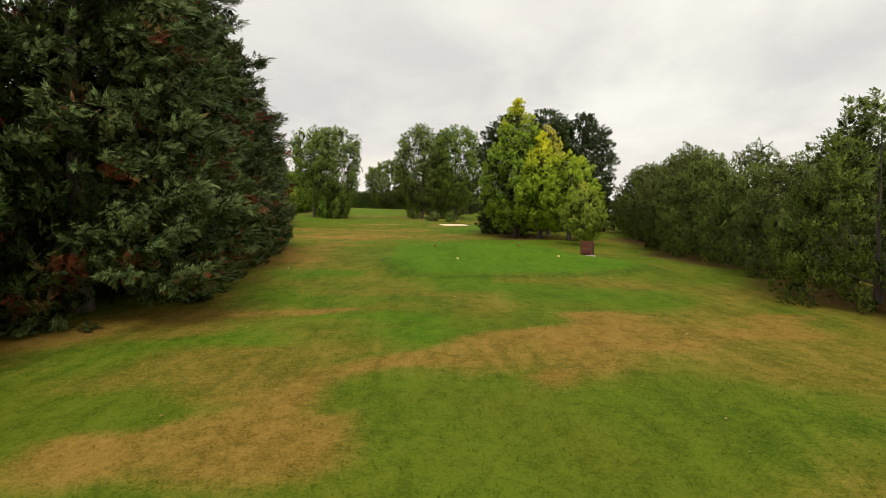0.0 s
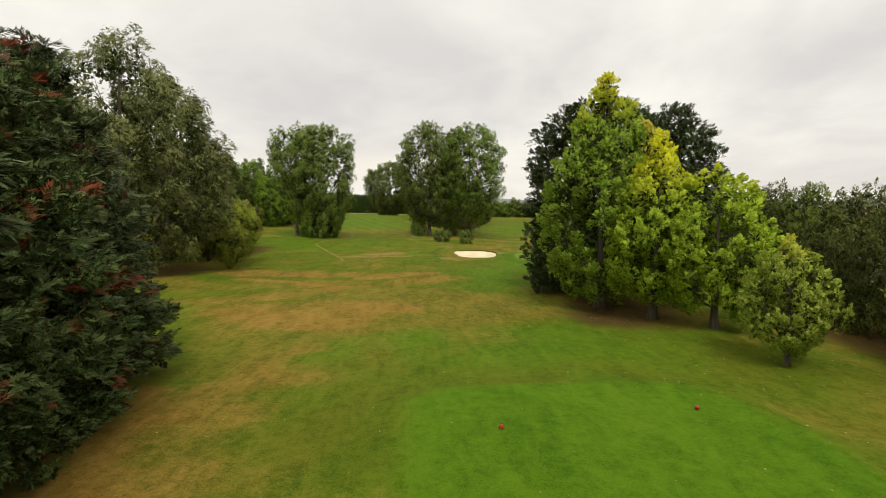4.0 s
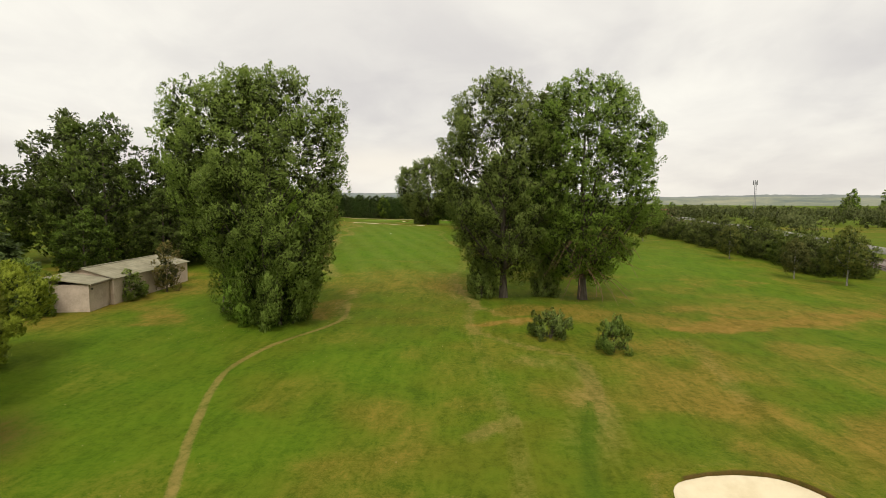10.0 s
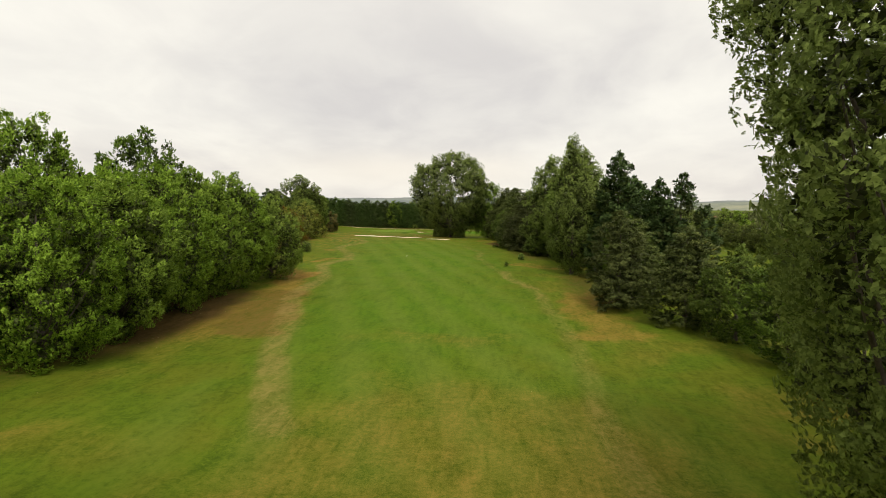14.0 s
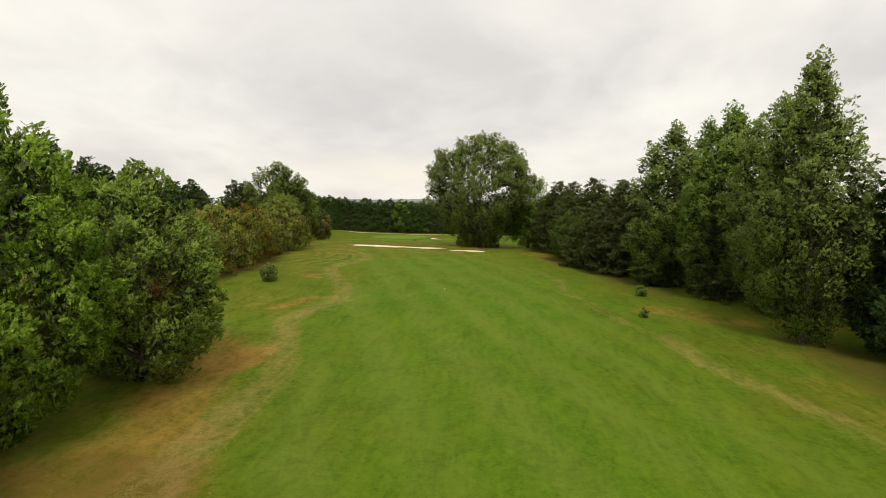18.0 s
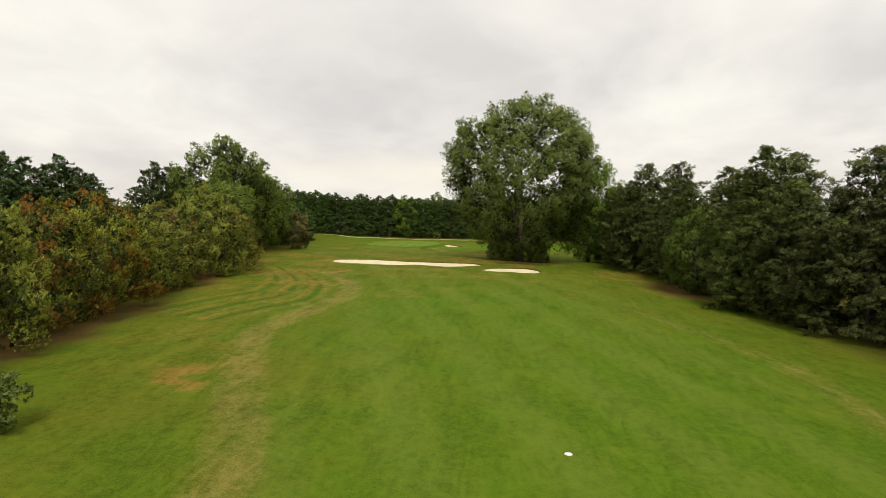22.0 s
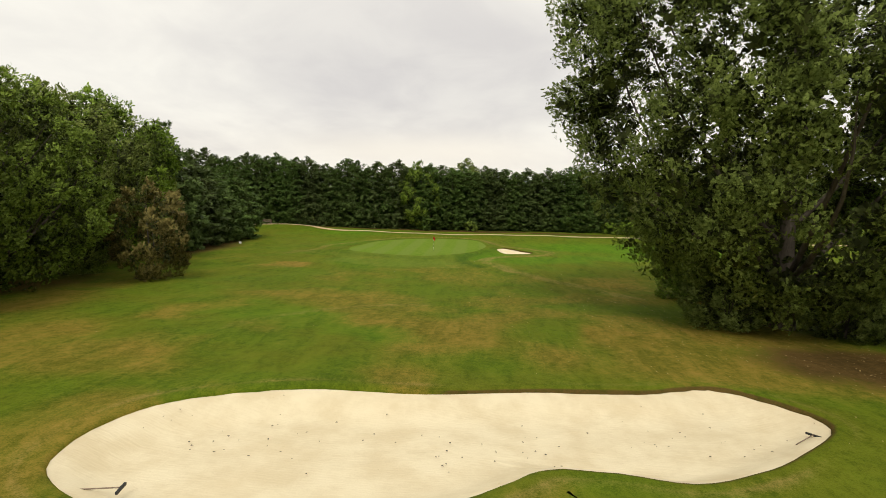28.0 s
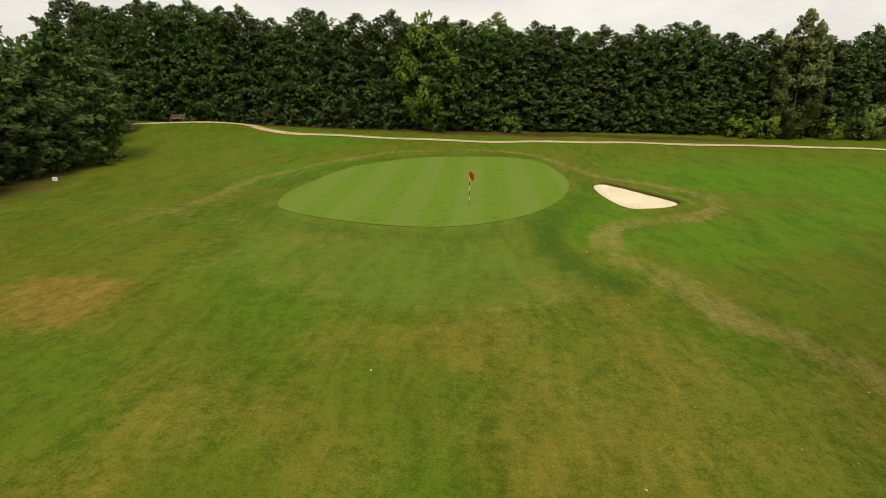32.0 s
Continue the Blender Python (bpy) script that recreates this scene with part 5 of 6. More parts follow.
plant(tree("hedgerow_shrub", "rusty green hawthorn hedge shrub beside the fairway", "shrub", 83, 9.2, 4.6, MOUND, 0.1, 240, 0.55, 34, 0.24, SMALL, THORN_RED, out=0.6, up=0.7, stretch=1.35, limbs=8, stems=3, trunk=0.14, inner=0.6, group="hedgerow", lobe=1.3),
      [(-72.5, 309.5, 0.9, 0, 0.95), (-72.6, 324.5, 0.9, 120, 0.95)])

oak = tree("oak_tree", "broad dark green oak above the hedge", "oak", 91, 16.5, 7.4, ROUND, 0.8, 640, 0.7, 32, 0.29, BROAD, OAK, out=0.6, up=0.45, stretch=1.25, limbs=18, trunk=0.4, inner=0.55, wobble=0.1, group="late trees", lobe=1.7)
plant(oak, [(-83.0, 346, 1.12, 120, 1.04), (-82.5, 350, 0.92, 200, 1.04), (-84, 359, 0.92, 70, 1.0), (-86.5, 368, 0.92, 300, 1.0), (-89, 377, 0.98, 160, 1.02), (-78.0, 334, 0.75, 0, 0.9), (-93.5, 386, 0.95, 30, 1.02)])
plant(brown := tree("browning_shrub", "brown-leaved dying shrub at the edge of the trees", "shrub", 92, 7.5, 3.0, EGG, 0.2, 90, 0.5, 40, 0.36, SMALL, BROWNING, out=0.6, up=0.7, stretch=1.35, limbs=12, stems=3, trunk=0.1, group="late trees", lobe=1), [(-78.0, 368, 1.05, 0, 1.0)])
con_b = tree("dark_conifer", "dense dark conifer with foliage to the ground", "conifer", 93, 13.8, 4.6, CONE, 0.1, 380, 0.6, 26, 0.44, FEATHER, LEYLAND_GREEN, out=0.9, up=0.25, stretch=1.5, limbs=0, inner=0.7, core=0.7, group="late conifers", flat=0.55, lobe=1.1)
plant(con_b, [(-92.0, 393, 1.1, 0, 1.05), (-92.0, 400, 1.0, 90, 0.95), (-92, 406, 0.9, 180, 0.9), (-91.2, 412, 0.85, 260, 0.92), (-98, 420, 0.85, 40, 0.88), (-102, 430, 0.85, 130, 0.95)] + [(-56.5 - 3.4 * i, 148.5 + 1.3 * i, 0.84, 67 * i, 0.70 + 0.03 * (i % 3)) for i in range(10)])

# row on the other side of the fairway
pine = tree("pine_tree", "dark bushy pine with foliage to the ground", "pine", 101, 17.2, 5.2, PINY, 0.5, 400, 0.75, 30, 0.42, NEEDLE, PINE, core=0.6, out=1.0, up=0.25, stretch=1.3, limbs=16, trunk=0.26, inner=0.6, wobble=0.16, group="pine row", flat=0.5, lobe=1.3)
plant(pine, [(-2.2, 218.5, 0.70, 0, 0.98), (1.5, 226, 0.72, 90, 0.85), (2.5, 210, 0.68, 150, 0.9), (-1.0, 273, 0.72, 30, 1.0), (-7.0, 297, 0.95, 130, 0.95), (-9.5, 303, 0.72, 250, 1.0), (-9.0, 309.5, 0.98, 320, 1.0),
             (-10.0, 328, 0.82, 10, 1.0), (-8.6, 337, 1.02, 70, 1.0), (-10.6, 347, 1.06, 160, 1.0), (-11.0, 355, 0.92, 220, 1.0), (-11.5, 362, 0.85, 40, 1.05), (-7.5, 367, 0.9, 140, 1.0), (-4, 330, 0.95, 300, 1.0), (-1, 300, 0.95, 30, 1.0), (-2, 318, 1.0, 190, 1.0)])
plant(tree("dark_conifer", "tall dark conifer in the row beside the fairway", "conifer", 102, 20, 4.2, CONE, 0.6, 360, 0.75, 28, 0.46, FEATHER, DARK_CONIFER, out=0.9, up=0.5, stretch=1.5, limbs=0, inner=0.65, group="pine row", flat=0.6, lobe=1.2), [(8.0, 251, 0.95, 80, 0.9), (9.0, 242, 0.95, 200, 0.86), (3.8, 245.0, 1.12, 0, 0.93)])
pop_c = tree("poplar_tree", "slender poplar in the row beside the fairway", "poplar", 103, 24, 4.4, EGG, 1.2, 460, 0.8, 42, 0.28, BROAD, POPLAR, loose=0.9, out=0.6, up=0.7, stretch=1.25, limbs=20, trunk=0.3, inner=0.5, group="pine row", lobe=1.7)
plant(pop_c, [(-2.6, 286, 1.3, 60, 0.74), (4.5, 291, 1.3, 250, 0.78), (1.0, 275, 1.3, 200, 0.76), (1.2, 264, 1.15, 120, 0.82), (-2.8, 251, 1.0, 0, 0.99)])
birch = tree("broadleaf_tree", "leafy green tree in the mixed row", "tree", 104, 10, 3.6, EGG, 0.6, 220, 0.55, 36, 0.27, BROAD, ROW_LEAVES, out=0.6, up=0.45, stretch=1.25, limbs=14, trunk=0.16, inner=0.5, group="pine row", lobe=1.2)
plant(birch, [(3.2, 238, 1.0, 0, 1.05), (2.5, 231, 1.0, 60, 0.9), (5, 204, 1.0, 100, 0.85), (5.5, 196, 1.0, 170, 0.85), (-12.2, 319.5, 1.0, 210, 1.0), (-12.0, 309, 0.7, 20, 0.8), (-5.8, 285, 0.8, 0, 0.6), (6, 188, 1.0, 20, 0.8)])

big = tree("poplar_tree", "huge round-headed poplar beside the bunkers", "poplar", 111, 29.0, 13.2, HEAD, 2.4, 1700, 0.95, 50, 0.27, BROAD, POPLAR, loose=0.9, out=0.6, up=0.7, stretch=1.25, limbs=30, trunk=0.5, inner=0.5, wobble=0.07, group="great poplars", lobe=2.7)
plant(big, [(-30.4, 361.5, 1.13, 0, 0.92)])
plant(tree("poplar_sucker", "leafy poplar sucker below the great poplar", "shrub", 112, 5.5, 2.8, MOUND, 0.1, 110, 0.5, 44, 0.28, SMALL, POPLAR, out=0.6, up=0.7, stretch=1.25, limbs=8, stems=3, trunk=0.1, group="poplar suckers", lobe=1), [(-34.2, 360.8, 1.0, 0, 0.8), (-27.6, 359.5, 0.9, 90, 0.9), (-32.6, 372.6, 0.9, 170, 0.8)])

# end hedge: columns of leylandii side by side
cols = [tree("hedge_conifer", "dense dark leylandii in the tall end hedge", "conifer", 121 + i, 14.2, 2.7, WALL, 0.05, 640, 0.4, 13, 0.34, FEATHER, LEYLAND_GREEN, out=0.9, up=0.3, stretch=1.4, limbs=0, trunk=0.18, inner=0.7, wobble=0.04, core=0.6, group="end hedge", lobe=0.55, flat=0.55) for i in range(3)]
rng = random.Random(5)
spots = [[], [], []]
x = -112.0
n = 0
while x < 26:
    y = 443.5 + 4.0 * max(0, min(1, (x + 62) / 20)) + rng.uniform(-0.5, 0.5)
    up = float(np.interp(x, (-112, -102, -76, -47, -11, 26), (1.06, 1.03, 0.92, 0.88, 0.88, 0.88))) + rng.uniform(-0.03, 0.035)
    spots[n % 3].append((x, y, 1.0 + rng.uniform(-0.05, 0.1), rng.uniform(0, 360), up))
    x += 2.25 + rng.uniform(-0.25, 0.25)
    n += 1
for c, sp in zip(cols, spots):
    plant(c, sp)
plant(tree("broadleaf_tree", "grey-green tree growing through the end hedge", "tree", 131, 15.6, 3.0, EGG, 0.3, 160, 0.6, 40, 0.4, BROAD, WILLOW, out=0.6, up=0.45, stretch=1.25, limbs=10, trunk=0.2, inner=0.5, group="hedge trees", lobe=1.2), [(-17.6, 444.5, 1.0, 0, 1.0)])
plant(pale := tree("broadleaf_tree", "pale green tree pushing through the end hedge", "tree", 132, 13.6, 4.4, ROUND, 1.0, 220, 0.7, 36, 0.36, BROAD, OAK, out=0.6, up=0.45, stretch=1.25, limbs=10, trunk=0.2, inner=0.5, group="hedge trees", lobe=1.4), [(-64.8, 443, 1.0, 0, 1.0), (-56, 468, 1.15, 40, 1.0)])

# ---- materials of made things ----
WOOD_BROWN = plain("brown_stained_wood", (0.075, 0.022, 0.012), (0.15, 0.05, 0.028), 4, 0.6, bump=0.3, stretch=(1, 1, 6))
WOOD_GREY = plain("weathered_wood", (0.14, 0.10, 0.07), (0.30, 0.23, 0.16), 4, 0.8, bump=0.4, stretch=(6, 1, 1))
CONCRETE = plain("concrete", (0.30, 0.29, 0.26), (0.48, 0.46, 0.42), 2, 0.9, bump=0.3)
RENDER = plain("pinkish_render", (0.42, 0.33, 0.25), (0.60, 0.49, 0.38), 0.8, 0.9, bump=0.4, dist=0.02)
ROOFING = plain("mossy_sheet_roofing", (0.20, 0.18, 0.11), (0.35, 0.32, 0.22), 0.7, 0.9, bump=0.3)
GREEN_STEEL = plain("green_painted_steel", (0.020, 0.045, 0.028), (0.045, 0.085, 0.052), 2, 0.5, bump=0.1)
CREAM_STEEL = plain("cream_painted_steel", (0.52, 0.50, 0.34), (0.68, 0.66, 0.48), 2, 0.5, bump=0.1)
GREY_STEEL = plain("galvanised_steel", (0.20, 0.20, 0.21), (0.34, 0.34, 0.35), 2, 0.45, 0.6, bump=0.1)
TREAD = plain("worn_tread", (0.32, 0.29, 0.24), (0.50, 0.46, 0.38), 3, 0.85)
BALLAST = plain("rail_ballast", (0.13, 0.11, 0.09), (0.27, 0.235, 0.19), 1.5, 0.95, bump=0.8, dist=0.05)
RAIL = plain("rusty_rail", (0.12, 0.07, 0.045), (0.30, 0.22, 0.17), 3, 0.5, 0.5)
GRAVEL = plain("path_gravel", (0.40, 0.27, 0.14), (0.62, 0.46, 0.28), 1.2, 0.95, bump=0.5, dist=0.02)
EDGING = plain("pale_path_edge", (0.38, 0.32, 0.17), (0.56, 0.47, 0.27), 1.5, 0.9)
YELLOW = plain("yellow_paint", (0.62, 0.50, 0.06), (0.80, 0.68, 0.16), 8, 0.45, bump=0.05)
RED = plain("red_paint", (0.34, 0.020, 0.012), (0.50, 0.040, 0.022), 8, 0.45, bump=0.05)
WHITE = plain("white_paint", (0.70, 0.69, 0.66), (0.82, 0.81, 0.78), 6, 0.5, bump=0.05)
BLACK = plain("black_paint", (0.012, 0.012, 0.012), (0.03, 0.03, 0.03), 6, 0.5, bump=0.05)
BRICKY = plain("brick_and_tile", (0.20, 0.09, 0.055), (0.34, 0.17, 0.11), 0.8, 0.9)
FALLEN = foliage("fallen_leaves", (0.24, 0.17, 0.05), (0.52, 0.40, 0.18), scale=2.0, through=0.1, loose=True)
WOODS = foliage("far_woods_foliage", (0.050, 0.070, 0.020), (0.200, 0.225, 0.072), scale=0.03)


def ball_mesh(name, r, flat=1.0, seg=16):
    bm = bmesh.new()
    bmesh.ops.create_uvsphere(bm, u_segments=seg, v_segments=seg // 2, radius=r)
    bmesh.ops.scale(bm, vec=(1, 1, flat), verts=bm.verts)
    for f in bm.faces:
        f.smooth = True
    return bm


def rod(points, radius, sides=8):
    v, f = tube_np(points, np.full(len(points), radius), sides)
    return mesh_np("rod", v, f, smooth=True)


def marker(name, colour, x, y, label, size):
    """A ball on a short spike, as stands on a tee."""
    t = thing(name, label, "tee marker", x, y, group=name + "s")
    ball = ball_mesh("ball", size, 0.95)
    bmesh.ops.translate(ball, vec=(0, 0, size * 0.95), verts=ball.verts)
    part("ball", ball, colour, t)
    part("spike", rod([(0, 0, -0.08), (0, 0, 0.02)], 0.012), BLACK, t)
    return t


marker("yellow_tee_marker", YELLOW, -0.07, 34.1, "yellow ball tee marker on the tee", 0.09)
marker("yellow_tee_marker", YELLOW, 6.7, 35.7, "yellow ball tee marker on the tee", 0.09)
marker("red_tee_marker", RED, -1.47, 43.9, "red ball tee marker on the tee", 0.08)
marker("red_tee_marker", RED, 5.5, 45.8, "red ball tee marker on the tee", 0.08)

# board and bin beside the tee
stand = thing("tee_stand", "dark red-brown wooden stand on a concrete slab beside the tee", "stand", 10.05, 41.1, turn=-8)
part("slab", boxed(-0.55, -0.42, -0.05, 0.6, 0.45, 0.035, 0.01), CONCRETE, stand)
for px in (-0.42, 0.42):
    post = part("post", boxed(px - 0.045, -0.05, 0.0, px + 0.045, 0.05, 1.16, 0.008), WOOD_BROWN, stand)
    part("post_cap", boxed(px - 0.055, -0.06, 1.16, px + 0.055, 0.06, 1.19, 0.008), BLACK, post)
for i, (z0, z1) in enumerate(((0.20, 0.48), (0.50, 0.79), (0.81, 1.10))):
    part("board", boxed(-0.375, -0.03, z0, 0.375, 0.0, z1, 0.006), WOOD_BROWN, stand)
part("rail", boxed(-0.3, -0.05, 0.49, 0.25, -0.03, 0.53, 0.004), WOOD_GREY, stand)
bin_body = part("bin_body", boxed(-0.30, 0.06, 0.06, 0.34, 0.40, 0.82, 0.02), WOOD_BROWN, stand)
part("bin_lid", boxed(-0.32, 0.04, 0.82, 0.36, 0.42, 0.86, 0.01), BLACK, bin_body)
part("handle_post", rod([(0.52, 0.2, 0.0), (0.52, 0.2, 0.92)], 0.035), BLACK, stand)

# palisade fence behind the thicket
fence = thing("palisade_fence", "grey steel palisade fence behind the thicket", "fence", 25.0, 8)
for i in range(3):
    part("rail", rod([(0, 0, 0.35 + 0.65 * i), (0.0, 30, 0.35 + 0.65 * i)], 0.03, 6), GREY_STEEL, fence)
pale_me = boxed(-0.01, -0.035, 0.05, 0.01, 0.035, 1.9)
first = part("pale", pale_me, GREY_STEEL, fence)
for i in range(1, 120):
    o = new("pale", first.data)
    o.parent, o.location = fence, (0.03, i * 0.25, 0)

# low outbuilding
shed_a = thing("outbuilding", "low pinkish rendered outbuilding with mossy shallow roof", "shed", -50.5, 160.8, turn=3)
W, D, H = 3.3, 8.6, 2.7
part("wall", boxed(W - 0.2, -D, -0.4, W, D, H), RENDER, shed_a)
part("wall", boxed(-W, -D, -0.4, -W + 0.2, D, H), RENDER, shed_a)
for s in (-D, D - 0.2):
    bm = bmesh.new()
    q = [bm.verts.new(p) for yy in (s, s + 0.2) for p in ((-W + 0.2, yy, -0.4), (W - 0.2, yy, -0.4), (W - 0.2, yy, H), (0, yy, H + 0.95), (-W + 0.2, yy, H))]
    bm.faces.new(q[:5]), bm.faces.new(q[5:][::-1])
    for i in range(5):
        bm.faces.new((q[i], q[5 + i], q[5 + (i + 1) % 5], q[(i + 1) % 5]))
    bmesh.ops.recalc_face_normals(bm, faces=bm.faces)
    part("gable_wall", bm, RENDER, shed_a)
for s in (-1, 1):
    bm = bmesh.new()
    nn = 44
    for j in range(nn + 1):
        yy = -D - 0.25 + (2 * D + 0.5) * j / nn
        w = 0.025 * (j % 2)
        for xx, zz in ((0, H + 1.0 + w), (s * (W + 0.3), H - 0.02 + w), (0, H + 0.96 + w), (s * (W + 0.3), H - 0.06 + w)):
            bm.verts.new((xx, yy, zz))
    bm.verts.ensure_lookup_table()
    for j in range(nn):
        a, b = j * 4, j * 4 + 4
        bm.faces.new([bm.verts[i] for i in (a, a + 1, b + 1, b)]), bm.faces.new([bm.verts[i] for i in (a + 2, b + 2, b + 3, a + 3)])
        bm.faces.new([bm.verts[i] for i in (a + 1, a + 3, b + 3, b + 1)])
    bmesh.ops.recalc_face_normals(bm, faces=bm.faces)
    part("roof", bm, ROOFING, shed_a)
part("ridge", rod([(0, -D - 0.25, H + 1.03), (0, D + 0.25, H + 1.03)], 0.09), ROOFING, shed_a)
part("door", boxed(W + 0.005, 1.2, -0.2, W + 0.05, 2.2, 1.95, 0.01), WOOD_GREY, shed_a)
part("window", boxed(W + 0.005, 4.2, 1.0, W + 0.04, 5.4, 1.9, 0.01), BLACK, shed_a)
shed_b = thing("outbuilding", "small pinkish rendered lean-to with sheet roof", "shed", -48.3, 150.2, turn=10)
part("front_wall", boxed(1.25, -2.2, -0.4, 1.45, 2.6, 2.55), RENDER, shed_b)
part("side_wall", boxed(-2.6, -2.4, -0.4, 1.45, -2.2, 2.7), RENDER, shed_b)
part("back_wall", boxed(-2.8, -2.4, -0.4, -2.6, 2.6, 3.2), RENDER, shed_b)
bm = boxed(-3.0, -2.6, 0, 1.75, 2.8, 0.07, 0.01)
bmesh.ops.rotate(bm, matrix=Matrix.Rotation(radians(8), 3, "Y"), verts=bm.verts)
bmesh.ops.translate(bm, vec=(0, 0, 2.92), verts=bm.verts)
part("roof", bm, ROOFING, shed_b)
part("fascia", boxed(1.70, -2.6, 2.52, 1.76, 2.8, 2.66), WOOD_GREY, shed_b)
part("wall_lamp", boxed(1.45, -1.9, 2.1, 1.56, -1.75, 2.3, 0.02), BLACK, shed_b)

ivy = tree("ivy_bush", "dense dark ivy over the outbuilding wall", "shrub", 201, 3.4, 1.7, MOUND, 0.05, 90, 0.35, 30, 0.2, SMALL, OAK, limbs=4, stems=3, trunk=0.06, group="outbuilding shrubs", lobe=0.6)
plant(ivy, [(-46.9, 155.2, 1.0, 0, 0.95), (-50.5, 145.0, 1.4, 120, 1.1), (-47.5, 157.2, 0.8, 60, 0.9)])
plant(tree("browning_shrub", "brown leafless creeper shrub by the outbuilding", "shrub", 202, 6.0, 1.6, EGG, 0.4, 60, 0.5, 20, 0.3, SMALL, BROWNING, limbs=14, stems=3, trunk=0.07, group="outbuilding shrubs", lobe=0.8), [(-45.8, 161, 1.0, 0, 1.0)])

# ---- footbridge over the railway ----
bridge = thing("footbridge", "green steel railway footbridge with pale wooden stairs", "footbridge", 45.0, 158.2, z=ground_at(45, 158.2))
RUN, RISE_1, WIDE = 9.0, 4.0, 2.4
n_step = 22
tread_me = boxed(-WIDE / 2, 0, -0.05, WIDE / 2, 0.36, 0.0)
tread = part("tread", tread_me, TREAD, bridge)
tread.location = (0.15, 0, RISE_1 / n_step)
for i in range(1, n_step):
    o = new("tread", tread.data)
    o.parent, o.location = bridge, (0.15 + 2.0 * i / n_step, RUN * i / n_step, RISE_1 * (i + 1) / n_step)


def run_of(a, b, parent, mat_rail, posts=6, high=1.1):
    """A stringer, two handrails and posts from a to b."""
    a, b = Vector(a), Vector(b)
    part("stringer", rod([a + Vector((0, 0, -0.12)), b + Vector((0, 0, -0.12))], 0.15, 4), GREEN_STEEL, parent)
    for h in (high, high * 0.55):
        part("handrail", rod([a + Vector((0, 0, h)), b + Vector((0, 0, h))], 0.055, 6), mat_rail, parent)
    for i in range(posts):
        p = a.lerp(b, i / (posts - 1))
        part("rail_post", rod([p, p + Vector((0, 0, high))], 0.045, 6), GREEN_STEEL, parent)
    p = a.lerp(b, 0.5)
    vs = [a + Vector((0, 0, 0.1)), b + Vector((0, 0, 0.1)), b + Vector((0, 0, high * 0.5)), a + Vector((0, 0, high * 0.5))]
    off = Vector((0.012, 0.012, 0))
    me = mesh_np("panel", [v + off for v in vs] + [v - off for v in vs], [(0, 1, 2, 3), (7, 6, 5, 4), (0, 4, 5, 1), (2, 6, 7, 3)])
    part("mesh_panel", me, GREEN_STEEL, parent)


run_of((-1.1, 0, 0.1), (0.9, RUN, RISE_1), bridge, GREEN_STEEL)
run_of((1.4, 0, 0.1), (3.4, RUN, RISE_1), bridge, CREAM_STEEL)
part("landing", boxed(0.8, RUN, RISE_1 - 0.12, 3.6, RUN + 2.6, RISE_1), TREAD, bridge)
run_of((0.9, RUN, RISE_1), (0.9, RUN + 2.6, RISE_1), bridge, GREEN_STEEL, 3)
run_of((0.9, RUN + 2.6, RISE_1), (3.5, RUN + 2.6, RISE_1), bridge, GREEN_STEEL, 3)
n_b, rise_b, run_b = 15, 2.8, 8.4
for i in range(n_b):
    o = new("tread", tread.data)
    o.parent, o.location, o.rotation_euler = bridge, (3.6 + run_b * i / n_b, RUN + 1.3, RISE_1 + rise_b * (i + 1) / n_b), (0, 0, radians(-90))
run_of((3.5, RUN + 0.1, RISE_1), (3.6 + run_b, RUN + 0.1, RISE_1 + rise_b), bridge, GREEN_STEEL)
run_of((3.5, RUN + 2.5, RISE_1), (3.6 + run_b, RUN + 2.5, RISE_1 + rise_b), bridge, GREEN_STEEL)
part("deck", boxed(3.6 + run_b, RUN, RISE_1 + rise_b - 0.35, 42, RUN + 2.6, RISE_1 + rise_b), GREEN_STEEL, bridge)
run_of((3.6 + run_b, RUN + 0.1, RISE_1 + rise_b), (42, RUN + 0.1, RISE_1 + rise_b), bridge, GREEN_STEEL, 16, 1.5)
run_of((3.6 + run_b, RUN + 2.5, RISE_1 + rise_b), (42, RUN + 2.5, RISE_1 + rise_b), bridge, GREEN_STEEL, 16, 1.5)
for px, py, top in ((1.1, RUN + 0.3, RISE_1), (3.3, RUN + 2.3, RISE_1), (10.2, RUN + 0.5, 6.0), (10.2, RUN + 2.1, 6.0), (13.0, RUN + 0.5, 6.6), (28, RUN + 1.3, 6.6), (41, RUN + 1.3, 6.6)):
    part("column", boxed(px - 0.18, py - 0.18, -0.6, px + 0.18, py + 0.18, top, 0.02), GREEN_STEEL, bridge)

# ---- railway ----


def rail_x(y):
    return 66 + (y - 190) * 0.19


